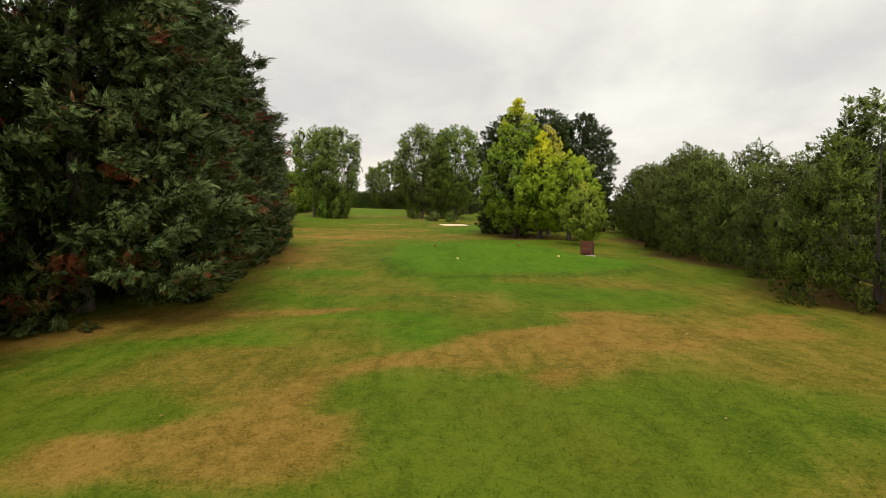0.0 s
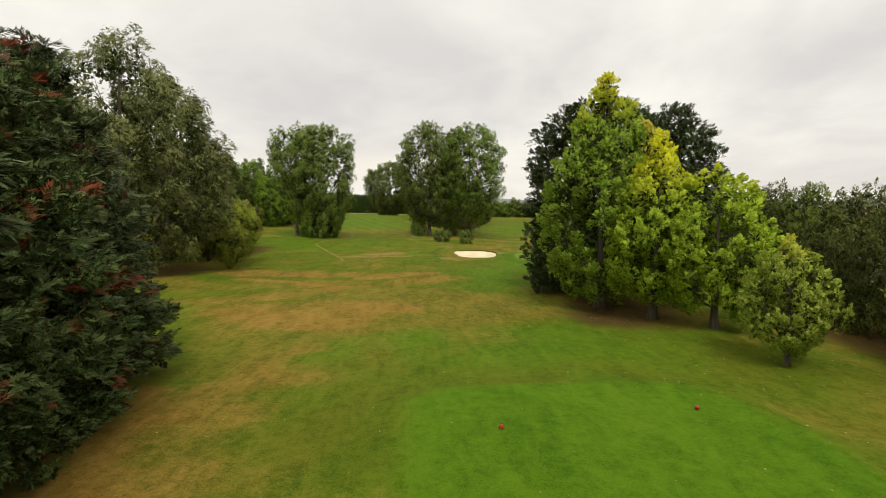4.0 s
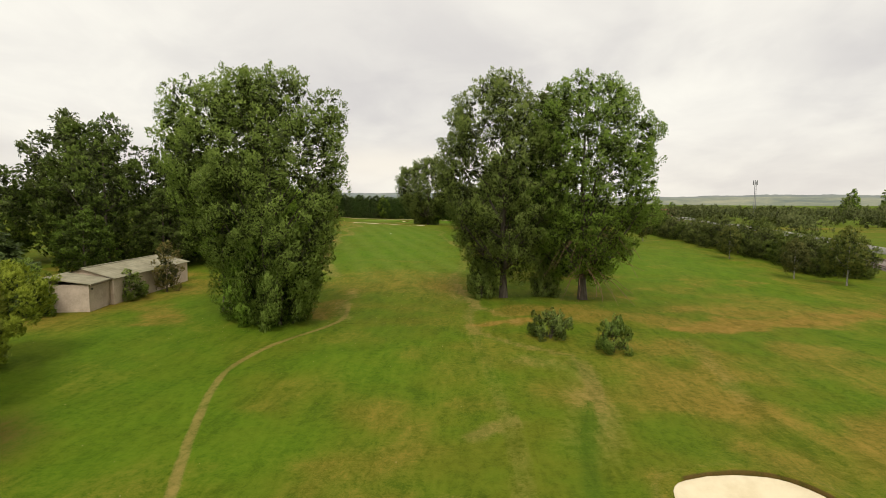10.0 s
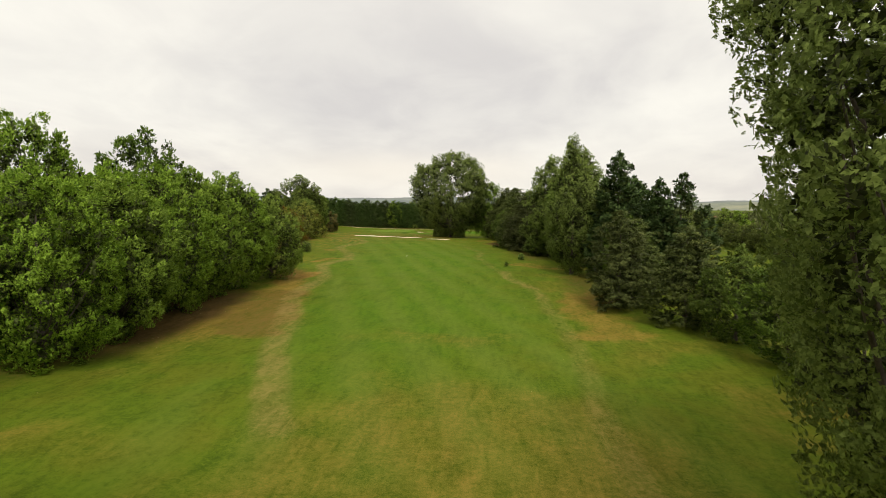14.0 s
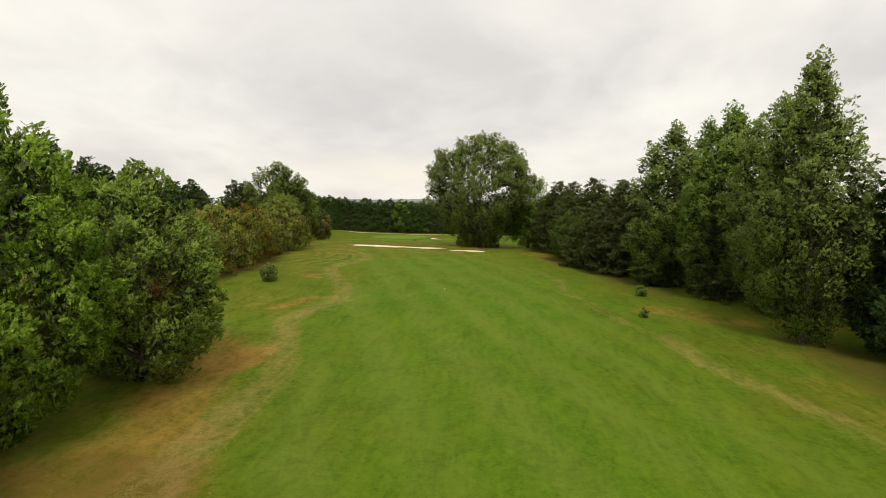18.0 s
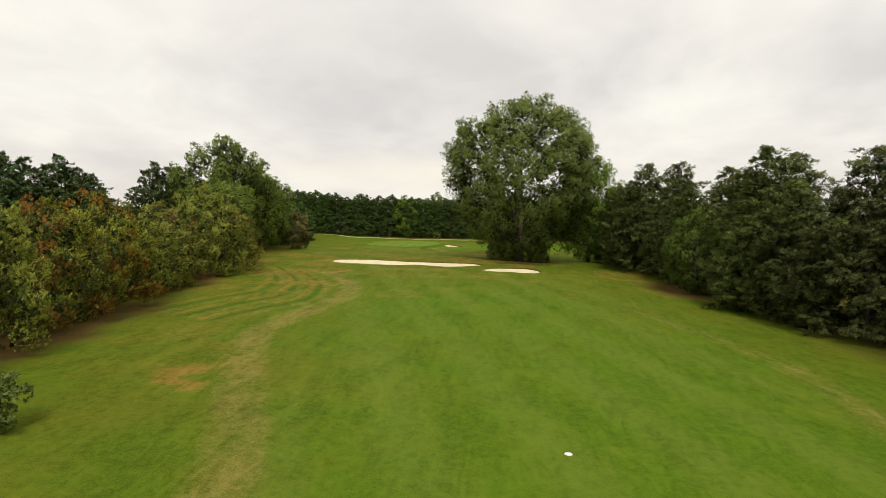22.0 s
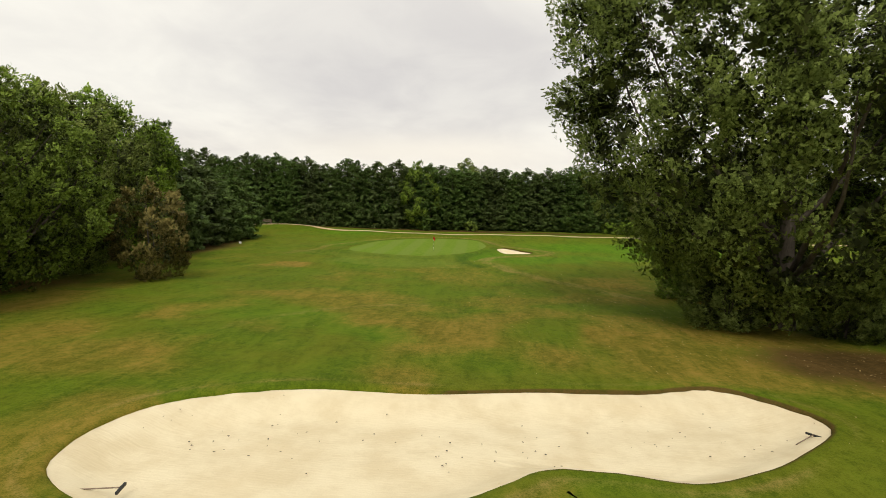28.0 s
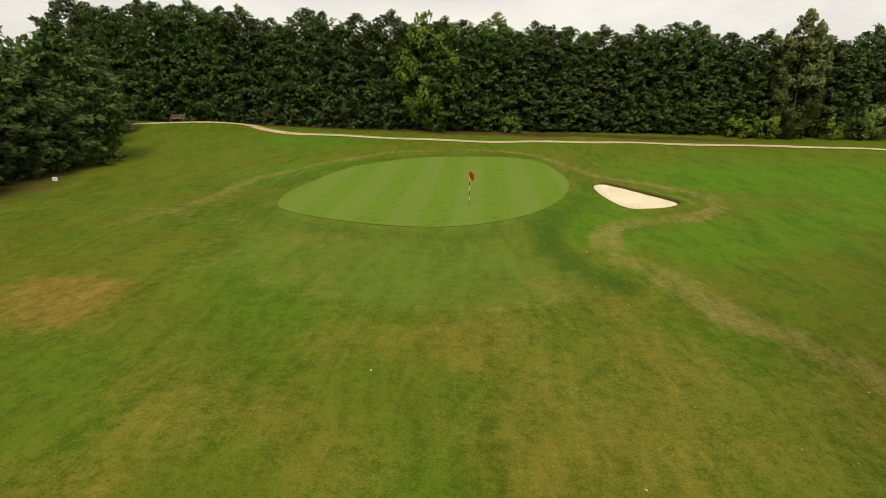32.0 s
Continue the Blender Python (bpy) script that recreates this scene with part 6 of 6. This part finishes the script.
def ribbon(name, line, width, lift, material, label, category, thick=0.0, kind="structure"):
    p = np.asarray(line, float)
    t = np.gradient(p, axis=0)
    t /= np.linalg.norm(t, axis=1, keepdims=True)
    nor = np.stack([t[:, 1], -t[:, 0]], 1)
    cols = []
    for o, dz in ((-0.5, -0.12), (-0.46, lift), (-0.2, lift + 0.01), (0.2, lift + 0.01), (0.46, lift), (0.5, -0.12)):
        q = p + nor * o * width
        cols.append(np.column_stack([q, height(q[:, 0], q[:, 1]) + dz]))
    m, k = len(p), len(cols)
    v = np.stack(cols, 1).reshape(-1, 3)
    i, j = np.meshgrid(np.arange(m - 1), np.arange(k - 1), indexing="ij")
    f = np.stack([i * k + j, i * k + j + 1, (i + 1) * k + j + 1, (i + 1) * k + j], -1).reshape(-1, 4)
    a, b, c = v[f[:, 0]], v[f[:, 1]], v[f[:, 2]]
    if np.cross(b - a, c - a)[:, 2].mean() < 0:
        f = f[:, ::-1]
    return tagged(new(name, mesh_np(name, v, f, (material,), True)), label, category, kind=kind)


ys = np.linspace(60, 620, 57)
ribbon("railway_bed", np.column_stack([rail_x(ys), ys]), 8.6, 0.35, BALLAST, "pale stone railway ballast beside the course", "railway")
for off in (-4.0, -2.56, 1.6, 3.04):
    line = np.column_stack([rail_x(ys) + off, ys, height(rail_x(ys), ys) + 0.55])
    v, f = tube_np(line, np.full(len(line), 0.11), 4)
    tagged(new("rail", mesh_np("rail", v, f, (RAIL,))), "rusty steel railway rail on pale ballast", "rail", group="railway rails")
ribbon("railway_wall", np.column_stack([rail_x(ys) + 11, ys]), 0.5, 1.5, CONCRETE, "pale grey concrete fence along the railway", "wall")

# ---- trees along the railway and beyond ----
rail_a = tree("trackside_bush", "tangled olive-green bush along the railway", "shrub", 211, 7.0, 4.4, MOUND, 0.1, 150, 0.7, 26, 0.38, SMALL, THORN, limbs=6, stems=3, trunk=0.14, inner=0.6, wobble=0.12, group="trackside bushes", lobe=1.4)
rng = random.Random(9)
spots = []
for i in range(23):
    y = 190 + i * 6.4
    spots.append((51 + 0.05 * (y - 170) - 0.05 * max(0, y - 250) + rng.uniform(-2, 2), y, rng.uniform(0.8, 1.15), rng.uniform(0, 360), rng.uniform(0.8, 1.1)))
spots += [(47.5, 140.5, 0.95, 40, 1.0), (53, 146, 0.9, 200, 0.9), (58.5, 151, 0.9, 100, 0.8)]
plant(rail_a, spots)
rail_b = tree("silver_birch", "slim green birch with white stem by the railway", "birch", 212, 8.5, 2.6, EGG, 1.5, 130, 0.5, 34, 0.25, SMALL, BIRCH, bark=BARK_PALE, limbs=10, trunk=0.12, group="birches", lobe=0.9)
plant(rail_b, [(45.8, 179.8, 1.0, 0, 1.0), (42.8, 188, 0.75, 70, 1.0), (44.5, 215, 0.8, 140, 1.0), (40.5, 262, 0.9, 200, 1.0), (54, 152, 1.0, 20, 0.9)])
far_tree = tree("far_tree", "round green tree beyond the side fairway", "tree", 213, 9, 4.5, ROUND, 0.4, 90, 0.9, 26, 0.55, BROAD, OAK, limbs=5, trunk=0.2, inner=0.6, core=0.7, group="far trees", lobe=1.5)
spots = []
for i in range(22):
    x = -8 + i * 3.2 + rng.uniform(-1, 1)
    spots.append((x + 20, 372 + rng.uniform(-6, 10) + (0 if i > 6 else 30), rng.uniform(0.8, 1.2), rng.uniform(0, 360), rng.uniform(0.8, 1.15)))
plant(far_tree, spots)

# trees behind the rows, that close the course on the other side
back = tree("tall_tree", "tall dark green broadleaved tree behind the course", "tree", 221, 22, 8.0, ROUND, 0.5, 260, 1.1, 34, 0.48, BROAD, ROW_LEAVES, limbs=10, trunk=0.4, inner=0.6, core=0.7, group="background trees", lobe=2.4)
plant(back, [(-64, 224, 0.78, 30, 1.16), (-66.5, 181, 1.02, 0, 1.0), (-60, 188, 0.8, 40, 0.95), (-85, 178, 0.85, 100, 0.95), (-78, 190, 1.05, 80, 1.05), (-88, 205, 1.0, 140, 1.0), (-96, 178, 0.8, 60, 0.9), (-58, 182, 0.62, 200, 0.85), (-76, 222, 0.85, 310, 0.9), (-110, 200, 0.8, 10, 1.0), (-64, 172, 0.5, 260, 0.8)])
back_c = tree("tall_conifer", "dark pointed conifer behind the hedge", "conifer", 222, 16.5, 5.0, PINY, 0.2, 200, 0.9, 20, 0.55, FEATHER, DARK_CONIFER, out=0.9, up=0.5, stretch=1.5, limbs=0, inner=0.7, core=0.75, group="background conifers", flat=0.6, lobe=1.2)
spots = []
for i in range(15):
    spots.append((-83 - 0.8 * i + rng.uniform(-1, 1), 262 + 4.7 * i, rng.uniform(0.95, 1.05), rng.uniform(0, 360), rng.uniform(0.84, 0.92) - 0.012 * i))
for i in range(6):
    spots.append((-92 - 2 * i, 340 + 9 * i, rng.uniform(0.9, 1.1), rng.uniform(0, 360), rng.uniform(0.8, 1.0)))
spots += [(-96, 158, 1.1, 20, 1.0), (-104, 166, 1.1, 220, 1.05), (12, 262, 1.0, 50, 0.95), (10, 282, 1.0, 10, 1.0), (9, 310, 1.0, 150, 1.0), (5, 345, 1.0, 230, 0.95), (12, 240, 1.0, 100, 1.0), (-4, 352, 0.9, 10, 0.85)]
plant(back_c, spots)


def woods(name, label, rows, seed, leaf=1.6, per=24):
    """Far woods as one stuff: many leafy mounds."""
    rng = np.random.default_rng(seed)
    cl = []
    for x, y, r, h in rows:
        for j in range(4):
            cl.append((x + rng.normal(0, r * 0.4), y + rng.normal(0, r * 0.4), ground_at(x, y) + float(hills(np.array([x]), np.array([y]))[0]) + h * rng.uniform(0.25, 0.78), r * rng.uniform(0.4, 0.6)))
    cl = np.array(cl)
    way = unit(rng.normal(0, 1, (len(cl), 3)) * np.array([1, 1, 0.4]) + np.array([0, -0.4, 0.7]))
    crown = crown_np(np.column_stack([cl, way]), per, leaf, BROAD, rng, 0.2, 0.7, 1.1, 0.5, 0.3)
    return tagged(new(name, leafy_mesh(name, crown, (WOODS, INNER_SHADE))), label, "woodland", kind="stuff")


rng = random.Random(21)
rows = []
for i in range(300):
    y = rng.uniform(180, 760)
    x = rail_x(y) + 16 + rng.random() ** 1.5 * 420
    if x > -12 + 0.573 * (y - 82) and y < 310:
        continue
    rows.append((x, y, rng.uniform(4, 7), rng.uniform(6, 10)))
for i in range(150):
    y = rng.uniform(405, 640)
    rows.append((rng.uniform(14, 0.27 * (y - 82) + 40), y, rng.uniform(4, 6), rng.uniform(8.5, 11)))
for i in range(120):
    y = rng.uniform(312, 720)
    rows.append((rail_x(y) + 14 + rng.random() * 190, y, rng.uniform(4, 6), rng.uniform(8, 11.5)))
woods("scrub_woods", "belt of mixed green scrub and trees beyond the railway", rows, 31, 0.95, 26)
rows = [(rng.uniform(-220, -112), rng.uniform(90, 470), rng.uniform(5, 8), rng.uniform(9, 14)) for i in range(90)]
rows += [(rng.uniform(-130, 80), rng.uniform(462, 560), rng.uniform(5, 8), rng.uniform(7, 10)) for i in range(70)]
rows += [(rng.uniform(-60, -36), rng.uniform(-10, 70), rng.uniform(5, 7), rng.uniform(8, 11)) for i in range(18)]
rows += [(rng.uniform(30, 60), rng.uniform(-30, 60), rng.uniform(4, 6), rng.uniform(6, 8)) for i in range(18)]
rows += [(rng.uniform(-40, 40), rng.uniform(-70, -40), rng.uniform(4, 6), rng.uniform(6, 9)) for i in range(20)]
woods("boundary_woods", "dark green woods round the edge of the course", rows, 32, 1.3, 30)


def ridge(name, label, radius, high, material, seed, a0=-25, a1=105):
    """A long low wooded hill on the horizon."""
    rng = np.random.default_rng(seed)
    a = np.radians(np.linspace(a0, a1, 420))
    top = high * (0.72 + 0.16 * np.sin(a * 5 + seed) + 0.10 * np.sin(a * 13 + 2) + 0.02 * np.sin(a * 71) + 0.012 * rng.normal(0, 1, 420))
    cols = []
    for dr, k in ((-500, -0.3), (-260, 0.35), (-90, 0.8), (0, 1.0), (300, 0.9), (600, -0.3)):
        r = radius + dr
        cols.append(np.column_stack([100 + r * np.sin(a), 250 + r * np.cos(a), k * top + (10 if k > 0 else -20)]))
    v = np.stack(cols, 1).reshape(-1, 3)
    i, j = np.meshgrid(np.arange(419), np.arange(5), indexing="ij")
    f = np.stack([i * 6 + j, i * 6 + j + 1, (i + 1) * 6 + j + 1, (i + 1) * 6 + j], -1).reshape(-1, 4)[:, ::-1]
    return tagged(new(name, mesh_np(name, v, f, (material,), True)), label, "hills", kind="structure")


# the far ridge's blue-grey base colour has the distance haze mixed in
HILL_HAZED = plain("far_hill_with_haze", (0.155, 0.180, 0.175), (0.225, 0.245, 0.215), 0.006, 0.95, bump=0.0)
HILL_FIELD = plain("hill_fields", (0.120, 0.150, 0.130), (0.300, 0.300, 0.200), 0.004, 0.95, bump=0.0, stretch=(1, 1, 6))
ridge("backdrop_far", "long wooded ridge on the horizon, coloured blue-grey for haze", 4000, 88, HILL_HAZED, 3)
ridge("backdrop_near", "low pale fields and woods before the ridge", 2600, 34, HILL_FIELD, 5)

# mast, far poplars and roofs
mast = thing("radio_mast", "tall grey lattice radio mast among far trees", "mast", 180, 487.8)
mz = 25.6
for sx, sy in ((-0.7, -0.7), (0.7, -0.7), (0, 0.8)):
    part("leg", rod([(sx, sy, -0.5), (sx * 0.6, sy * 0.6, mz)], 0.16, 6), GREY_STEEL, mast)
for i in range(13):
    z = 1.0 + i * 1.9
    k = 1 - 0.4 * z / mz
    part("brace", rod([(-0.7 * k, -0.7 * k, z), (0.7 * k, -0.7 * k, z + 0.9), (0, 0.8 * k, z + 1.6), (-0.7 * k, -0.7 * k, z + 1.9)], 0.07, 5), GREY_STEEL, mast)
for i in range(3):
    a = i * 2.094
    arm = part("arm", rod([(0, 0, mz - 1), (math.cos(a) * 1.3, math.sin(a) * 1.3, mz - 1)], 0.08, 5), GREY_STEEL, mast)
    part("antenna", boxed(math.cos(a) * 1.3 - 0.22, math.sin(a) * 1.3 - 0.22, mz - 2.2, math.cos(a) * 1.3 + 0.22, math.sin(a) * 1.3 + 0.22, mz + 0.8, 0.03), GREY_STEEL, arm)
spire = tree("lombardy_poplar", "slim dark far lombardy poplar", "poplar", 231, 20, 2.6, COLUMN, 0.5, 80, 0.8, 24, 0.8, BROAD, OAK, limbs=3, group="far poplars", lobe=1.2)
plant(spire, [(262, 520, 1.0, 0, 0.95), (268, 523, 1.1, 60, 1.0), (256, 516, 0.9, 130, 0.85), (150, 560, 0.9, 10, 0.7), (190, 380, 0.9, 200, 1.0)])


def house(x, y, w, d, h, turn, label):
    t = thing("house", label, "house", x, y, turn=turn, group="far houses")
    part("wall", boxed(-w, -d, -1, w, d, h), BRICKY, t)
    bm = bmesh.new()
    vs = [bm.verts.new(p) for p in ((-w - .4, -d - .4, h), (w + .4, -d - .4, h), (w + .4, d + .4, h), (-w - .4, d + .4, h), (-w - .4, 0, h + d * 0.8), (w + .4, 0, h + d * 0.8))]
    for q in ((0, 1, 5, 4), (2, 3, 4, 5), (0, 4, 3), (1, 2, 5), (0, 3, 2, 1)):
        bm.faces.new([vs[i] for i in q])
    part("roof", bm, BRICKY, t)
    for wx in (-0.55, 0.0, 0.55):
        win = part("window", boxed(wx * w - 0.6, -d - 0.06, h * 0.35, wx * w + 0.6, -d - 0.01, h * 0.75, 0.01), WHITE, t)
        part("pane", boxed(wx * w - 0.48, -d - 0.09, h * 0.38, wx * w + 0.48, -d - 0.065, h * 0.72), BLACK, win)
    part("chimney", boxed(w * 0.5 - 0.4, -0.4, h + d * 0.4, w * 0.5 + 0.4, 0.4, h + d * 0.8 + 1.0, 0.03), BRICKY, t)
    part("gable_board", boxed(-w - 0.45, -d - .4, h - 0.1, -w - 0.4, d + .4, h + 0.5), WHITE, t)
    return t


for args in ((330, 452, 9, 5, 4, 10, "far red-brown house among trees"), (352, 462, 8, 5, 4, 30, "far red-brown house among trees"), (140, 545, 10, 5, 3, 0, "far low brick house among trees")):
    house(*args)

# ---- small plants on the fairway's edges ----
ball = tree("round_shrub", "round clipped bright green shrub on the grass", "shrub", 241, 2.3, 1.05, ((0, .5), (.25, .95), (.5, 1), (.8, .75), (1, .35)), 0.15, 46, 0.32, 44, 0.2, SMALL, SHRUB, limbs=5, trunk=0.06, group="shrubs")
plant(ball, [(-10.0, 273.8, 0.62, 70, 0.95), (-56.3, 269.2, 0.9, 0, 1.0)])
plant(small := tree("small_bush", "tiny dark bush on the dry grass", "shrub", 242, 0.8, 0.42, MOUND, 0.05, 16, 0.2, 40, 0.14, SMALL, OAK, limbs=3, trunk=0.03, group="shrubs"), [(-13.9, 258.6, 1.0, 0, 1.1)])


def sapling(x, y, h, seed):
    t = tree("staked_sapling", "young staked tree with a thin stem on a dry patch", "sapling", seed, h, 0.85, EGG, h * 0.45, 26, 0.42, 50, 0.2, SMALL, MAPLE, limbs=8, trunk=0.045, group="saplings")
    t.matrix_basis = pose(x, y, ground_at(x, y))
    part("stake", rod([(0.25, 0, -0.2), (0.25, 0, 1.2)], 0.035, 6), WOOD_GREY, t)
    part("guard", rod([(0, 0, 0), (0, 0, 0.35)], 0.08, 8), BLACK, t)
    return t


sapling(-27.9, 395.2, 4.4, 251), sapling(-29.8, 389.8, 3.2, 252)
plant(tree("broadleaf_tree", "small leafy tree beyond the great poplars", "tree", 253, 6.5, 2.6, ROUND, 1.8, 50, 0.9, 36, 0.42, BROAD, ROW_LEAVES, limbs=8, trunk=0.14, group="trees beyond the poplars"),
      [(-13, 366, 0.9, 0, 1.0), (-8, 372, 1.0, 90, 1.0), (-4, 381, 1.1, 200, 1.0), (2, 372, 1.2, 300, 1.1), (5, 388, 1.3, 40, 1.2), (8, 402, 1.3, 140, 1.2)])
low = tree("hedge_foot_bush", "low green bush at the foot of the hedge", "shrub", 254, 3.4, 2.0, MOUND, 0.05, 40, 0.6, 36, 0.4, SMALL, OAK, limbs=4, stems=3, trunk=0.05, group="hedge foot bushes")
plant(low, [(-24.0, 444.6, 0.8, 0, 0.8), (-8.0, 444.8, 1.1, 90, 1.0), (-12.5, 445, 0.8, 200, 0.9), (-20.5, 444.5, 0.9, 120, 1.0), (4, 444, 1.2, 30, 1.3), (-53.5, 442.0, 0.6, 20, 0.9)])

# ---- green, flag, path and bench ----
flag = thing("golf_flag", "red golf flag on a striped pole in the green", "golf flag", -57.5, 401.3, turn=15)
for i in range(7):
    part("pole_band", rod([(0, 0, 0.3 * i - (0.1 if i == 0 else 0)), (0, 0, 0.3 * i + 0.3)], 0.016, 8), WHITE if i % 2 else BLACK, flag)
k, m = 9, 5
v = [(0.016 + 0.27 * i / k * (1 - 0.15 * j / m), 0.05 * math.sin(i * 1.1) * i / k, 2.10 - 0.42 * j / m - 0.22 * (i / k) ** 1.3) for i in range(k + 1) for j in range(m + 1)]
v += [(x, y + 0.008, z) for x, y, z in v]
f, o = [], (k + 1) * (m + 1)
for i in range(k):
    for j in range(m):
        a = i * (m + 1) + j
        f += [(a, a + 1, a + m + 2, a + m + 1), (o + a, o + a + m + 1, o + a + m + 2, o + a + 1)]
part("cloth", mesh_np("cloth", v, f, smooth=True), RED, flag, "limp red flag cloth")
part("cup", rod([(0, 0, -0.05), (0, 0, 0.025)], 0.055, 12), BLACK, flag)

PATH = curved([(-106, 436.0), (-98, 436.6), (-88.4, 439.0), (-83.6, 435.6), (-77.3, 433.4), (-70.4, 432.9), (-60.5, 433.2), (-47.5, 434.0), (-36, 435.6), (-24.9, 437.0), (-16, 435.6), (-11.4, 434.9), (0, 431.5), (14, 428)], 10)
ribbon("path", PATH, 1.5, 0.05, GRAVEL, "pale gravel path below the hedge", "path")
v, f = joined([tube_np(np.column_stack([PATH[40:, 0], PATH[40:, 1] - 0.78, height(PATH[40:, 0], PATH[40:, 1] - 0.78) + 0.06]), np.full(len(PATH) - 40, 0.09), 4)])
tagged(new("path_edging", mesh_np("path_edging", v, f, (EDGING,))), "pale edging along the gravel path", "path edge", kind="structure")

bench = thing("bench", "weathered wooden park bench before the hedge", "bench", -96.2, 438.3, turn=-6)
L = 0.9
for px in (-L, L):
    part("leg", boxed(px - 0.04, -0.24, -0.05, px + 0.04, -0.16, 0.62, 0.006), WOOD_GREY, bench)
    part("leg", boxed(px - 0.04, 0.16, -0.05, px + 0.04, 0.24, 0.92, 0.006), WOOD_GREY, bench)
    part("armrest", boxed(px - 0.045, -0.28, 0.62, px + 0.045, 0.2, 0.66, 0.006), WOOD_GREY, bench)
for i in range(4):
    part("seat_slat", boxed(-L, -0.22 + i * 0.11, 0.42, L, -0.13 + i * 0.11, 0.45, 0.004), WOOD_GREY, bench)
part("top_rail", boxed(-L, 0.17, 0.84, L, 0.22, 0.92, 0.006), WOOD_GREY, bench)
part("low_rail", boxed(-L, 0.17, 0.50, L, 0.22, 0.55, 0.006), WOOD_GREY, bench)
for i in range(13):
    part("back_slat", boxed(-L + 0.08 + i * 0.14, 0.18, 0.55, -L + 0.13 + i * 0.14, 0.21, 0.84, 0.003), WOOD_GREY, bench)

plate = thing("marker_board", "small white board at the edge of the conifers", "marker", -86.5, 403.8)
part("board", boxed(-0.2, -0.02, 0.12, 0.2, 0.02, 0.40, 0.01), WHITE, plate)
part("peg", rod([(0, 0, -0.1), (0, 0, 0.14)], 0.03, 6), WOOD_GREY, plate)
disc = thing("distance_disc", "white distance disc set in the fairway", "marker", -34.7, 270.8)
part("disc", ball_mesh("disc", 0.16, 0.18), WHITE, disc)
for bx, by in ((-51.5, 393.6), (-59.6, 381.0), (-9.8, 30.5)):
    bl = thing("golf_ball", "white golf ball lying on the grass", "golf ball", bx, by, group="golf balls")
    part("ball", ball_mesh("ball", 0.03), WHITE, bl)
for rx, ry, turn in ((-39.0, 342.6, 40), (-59.6, 335.9, 10), (1.4, 108.6, 60)):
    rk = thing("bunker_rake", "dark wooden bunker rake lying on the sand", "rake", rx, ry, z=ground_at(rx, ry) + 0.12, turn=turn, group="rakes")
    part("handle", rod([(-0.7, 0, 0.03), (0.6, 0, 0.04)], 0.02, 6), WOOD_GREY, rk)
    part("head", boxed(0.6, -0.25, -0.02, 0.66, 0.25, 0.05, 0.008), BLACK, rk)


def litter(name, label, rows, size, seed):
    """Fallen leaves scattered over patches of the ground: x, y, half-width, half-depth, count."""
    rng = np.random.default_rng(seed)
    pts = np.concatenate([np.column_stack([cx + rng.normal(0, 0.5, n) * rx, cy + rng.normal(0, 0.5, n) * ry]) for cx, cy, rx, ry, n in rows])
    z = height(pts[:, 0], pts[:, 1]) + 0.035
    n = len(pts)
    c = np.column_stack([pts, z])
    flat = np.tile([0.0, 0.0, 1.0], (n, 1))
    ang = rng.uniform(0, 6.28, n)
    v, f = leaves_np(c, flat * 2, np.column_stack([np.cos(ang), np.sin(ang), np.zeros(n)]) * 3, size, sprig(1, 1.0, 0.7, 0, 0.3, 0, True), rng, 0.2)
    return tagged(new(name, mesh_np(name, v, f, (FALLEN,))), label, "leaves", kind="stuff")


litter("fallen_leaves", "scattered pale fallen leaves on the grass", [(8, 66, 14, 22, 700), (12, 52, 10, 14, 160), (3, 34, 8, 8, 30), (-8, 60, 20, 50, 200), (2, 160, 24, 14, 500), (-27, 143, 12, 10, 200), (-30, 352, 14, 12, 500), (-38, 363, 13, 14, 320), (-36, 374, 16, 12, 120),
                                                                        (-40, 386, 16, 12, 40), (-45, 214, 6, 30, 120), (-10, 250, 8, 60, 150), (-30, 120, 26, 60, 120), (0, 12, 20, 20, 60), (18, 34, 5, 40, 120), (-50, 320, 40, 60, 50)], 0.075, 41)
twigs = [(-58, 340, 5, 2.5, 30), (-50, 341, 6, 2.4, 30), (-42, 343, 4, 2.2, 26), (-33, 337, 3, 2.2, 26), (-46, 407, 1.6, 2, 6)]
crumbs = litter("sand_debris", "dark leaf litter and twigs on the bunker sand", twigs, 0.085, 42)
crumbs.data.materials.clear()
crumbs.data.materials.append(BARK)
crumbs.location.z = 0.09

# bare reddish twigs at the foot of a poplar
rng = np.random.default_rng(301)
dead = thing("dead_brush", "fan of bare reddish-brown dead twigs at the poplar's foot", "dead twigs", 4.9, 164.6)
DEAD = plain("dead_wood", (0.14, 0.065, 0.040), (0.30, 0.17, 0.11), 3)
for i in range(34):
    a, z0 = rng.normal(-1.6, 0.75), rng.uniform(2.2, 8.6)
    reach, fall = rng.uniform(3.4, 7.6), rng.uniform(0.6, 3.0)
    k = np.linspace(0, 1, 7)
    line = np.column_stack([0.2 * math.cos(a) + reach * math.cos(a) * k, 0.2 * math.sin(a) + reach * math.sin(a) * k, np.maximum(z0 + 0.5 * reach * k * (1 - k) - fall * k ** 2, 0.15)])
    line[1:] += rng.normal(0, 0.09, (6, 3))
    v, f = tube_np(line, np.linspace(0.05, 0.014, 7), 4)
    part("twig", mesh_np("twig", v, f, smooth=True), DEAD, dead)
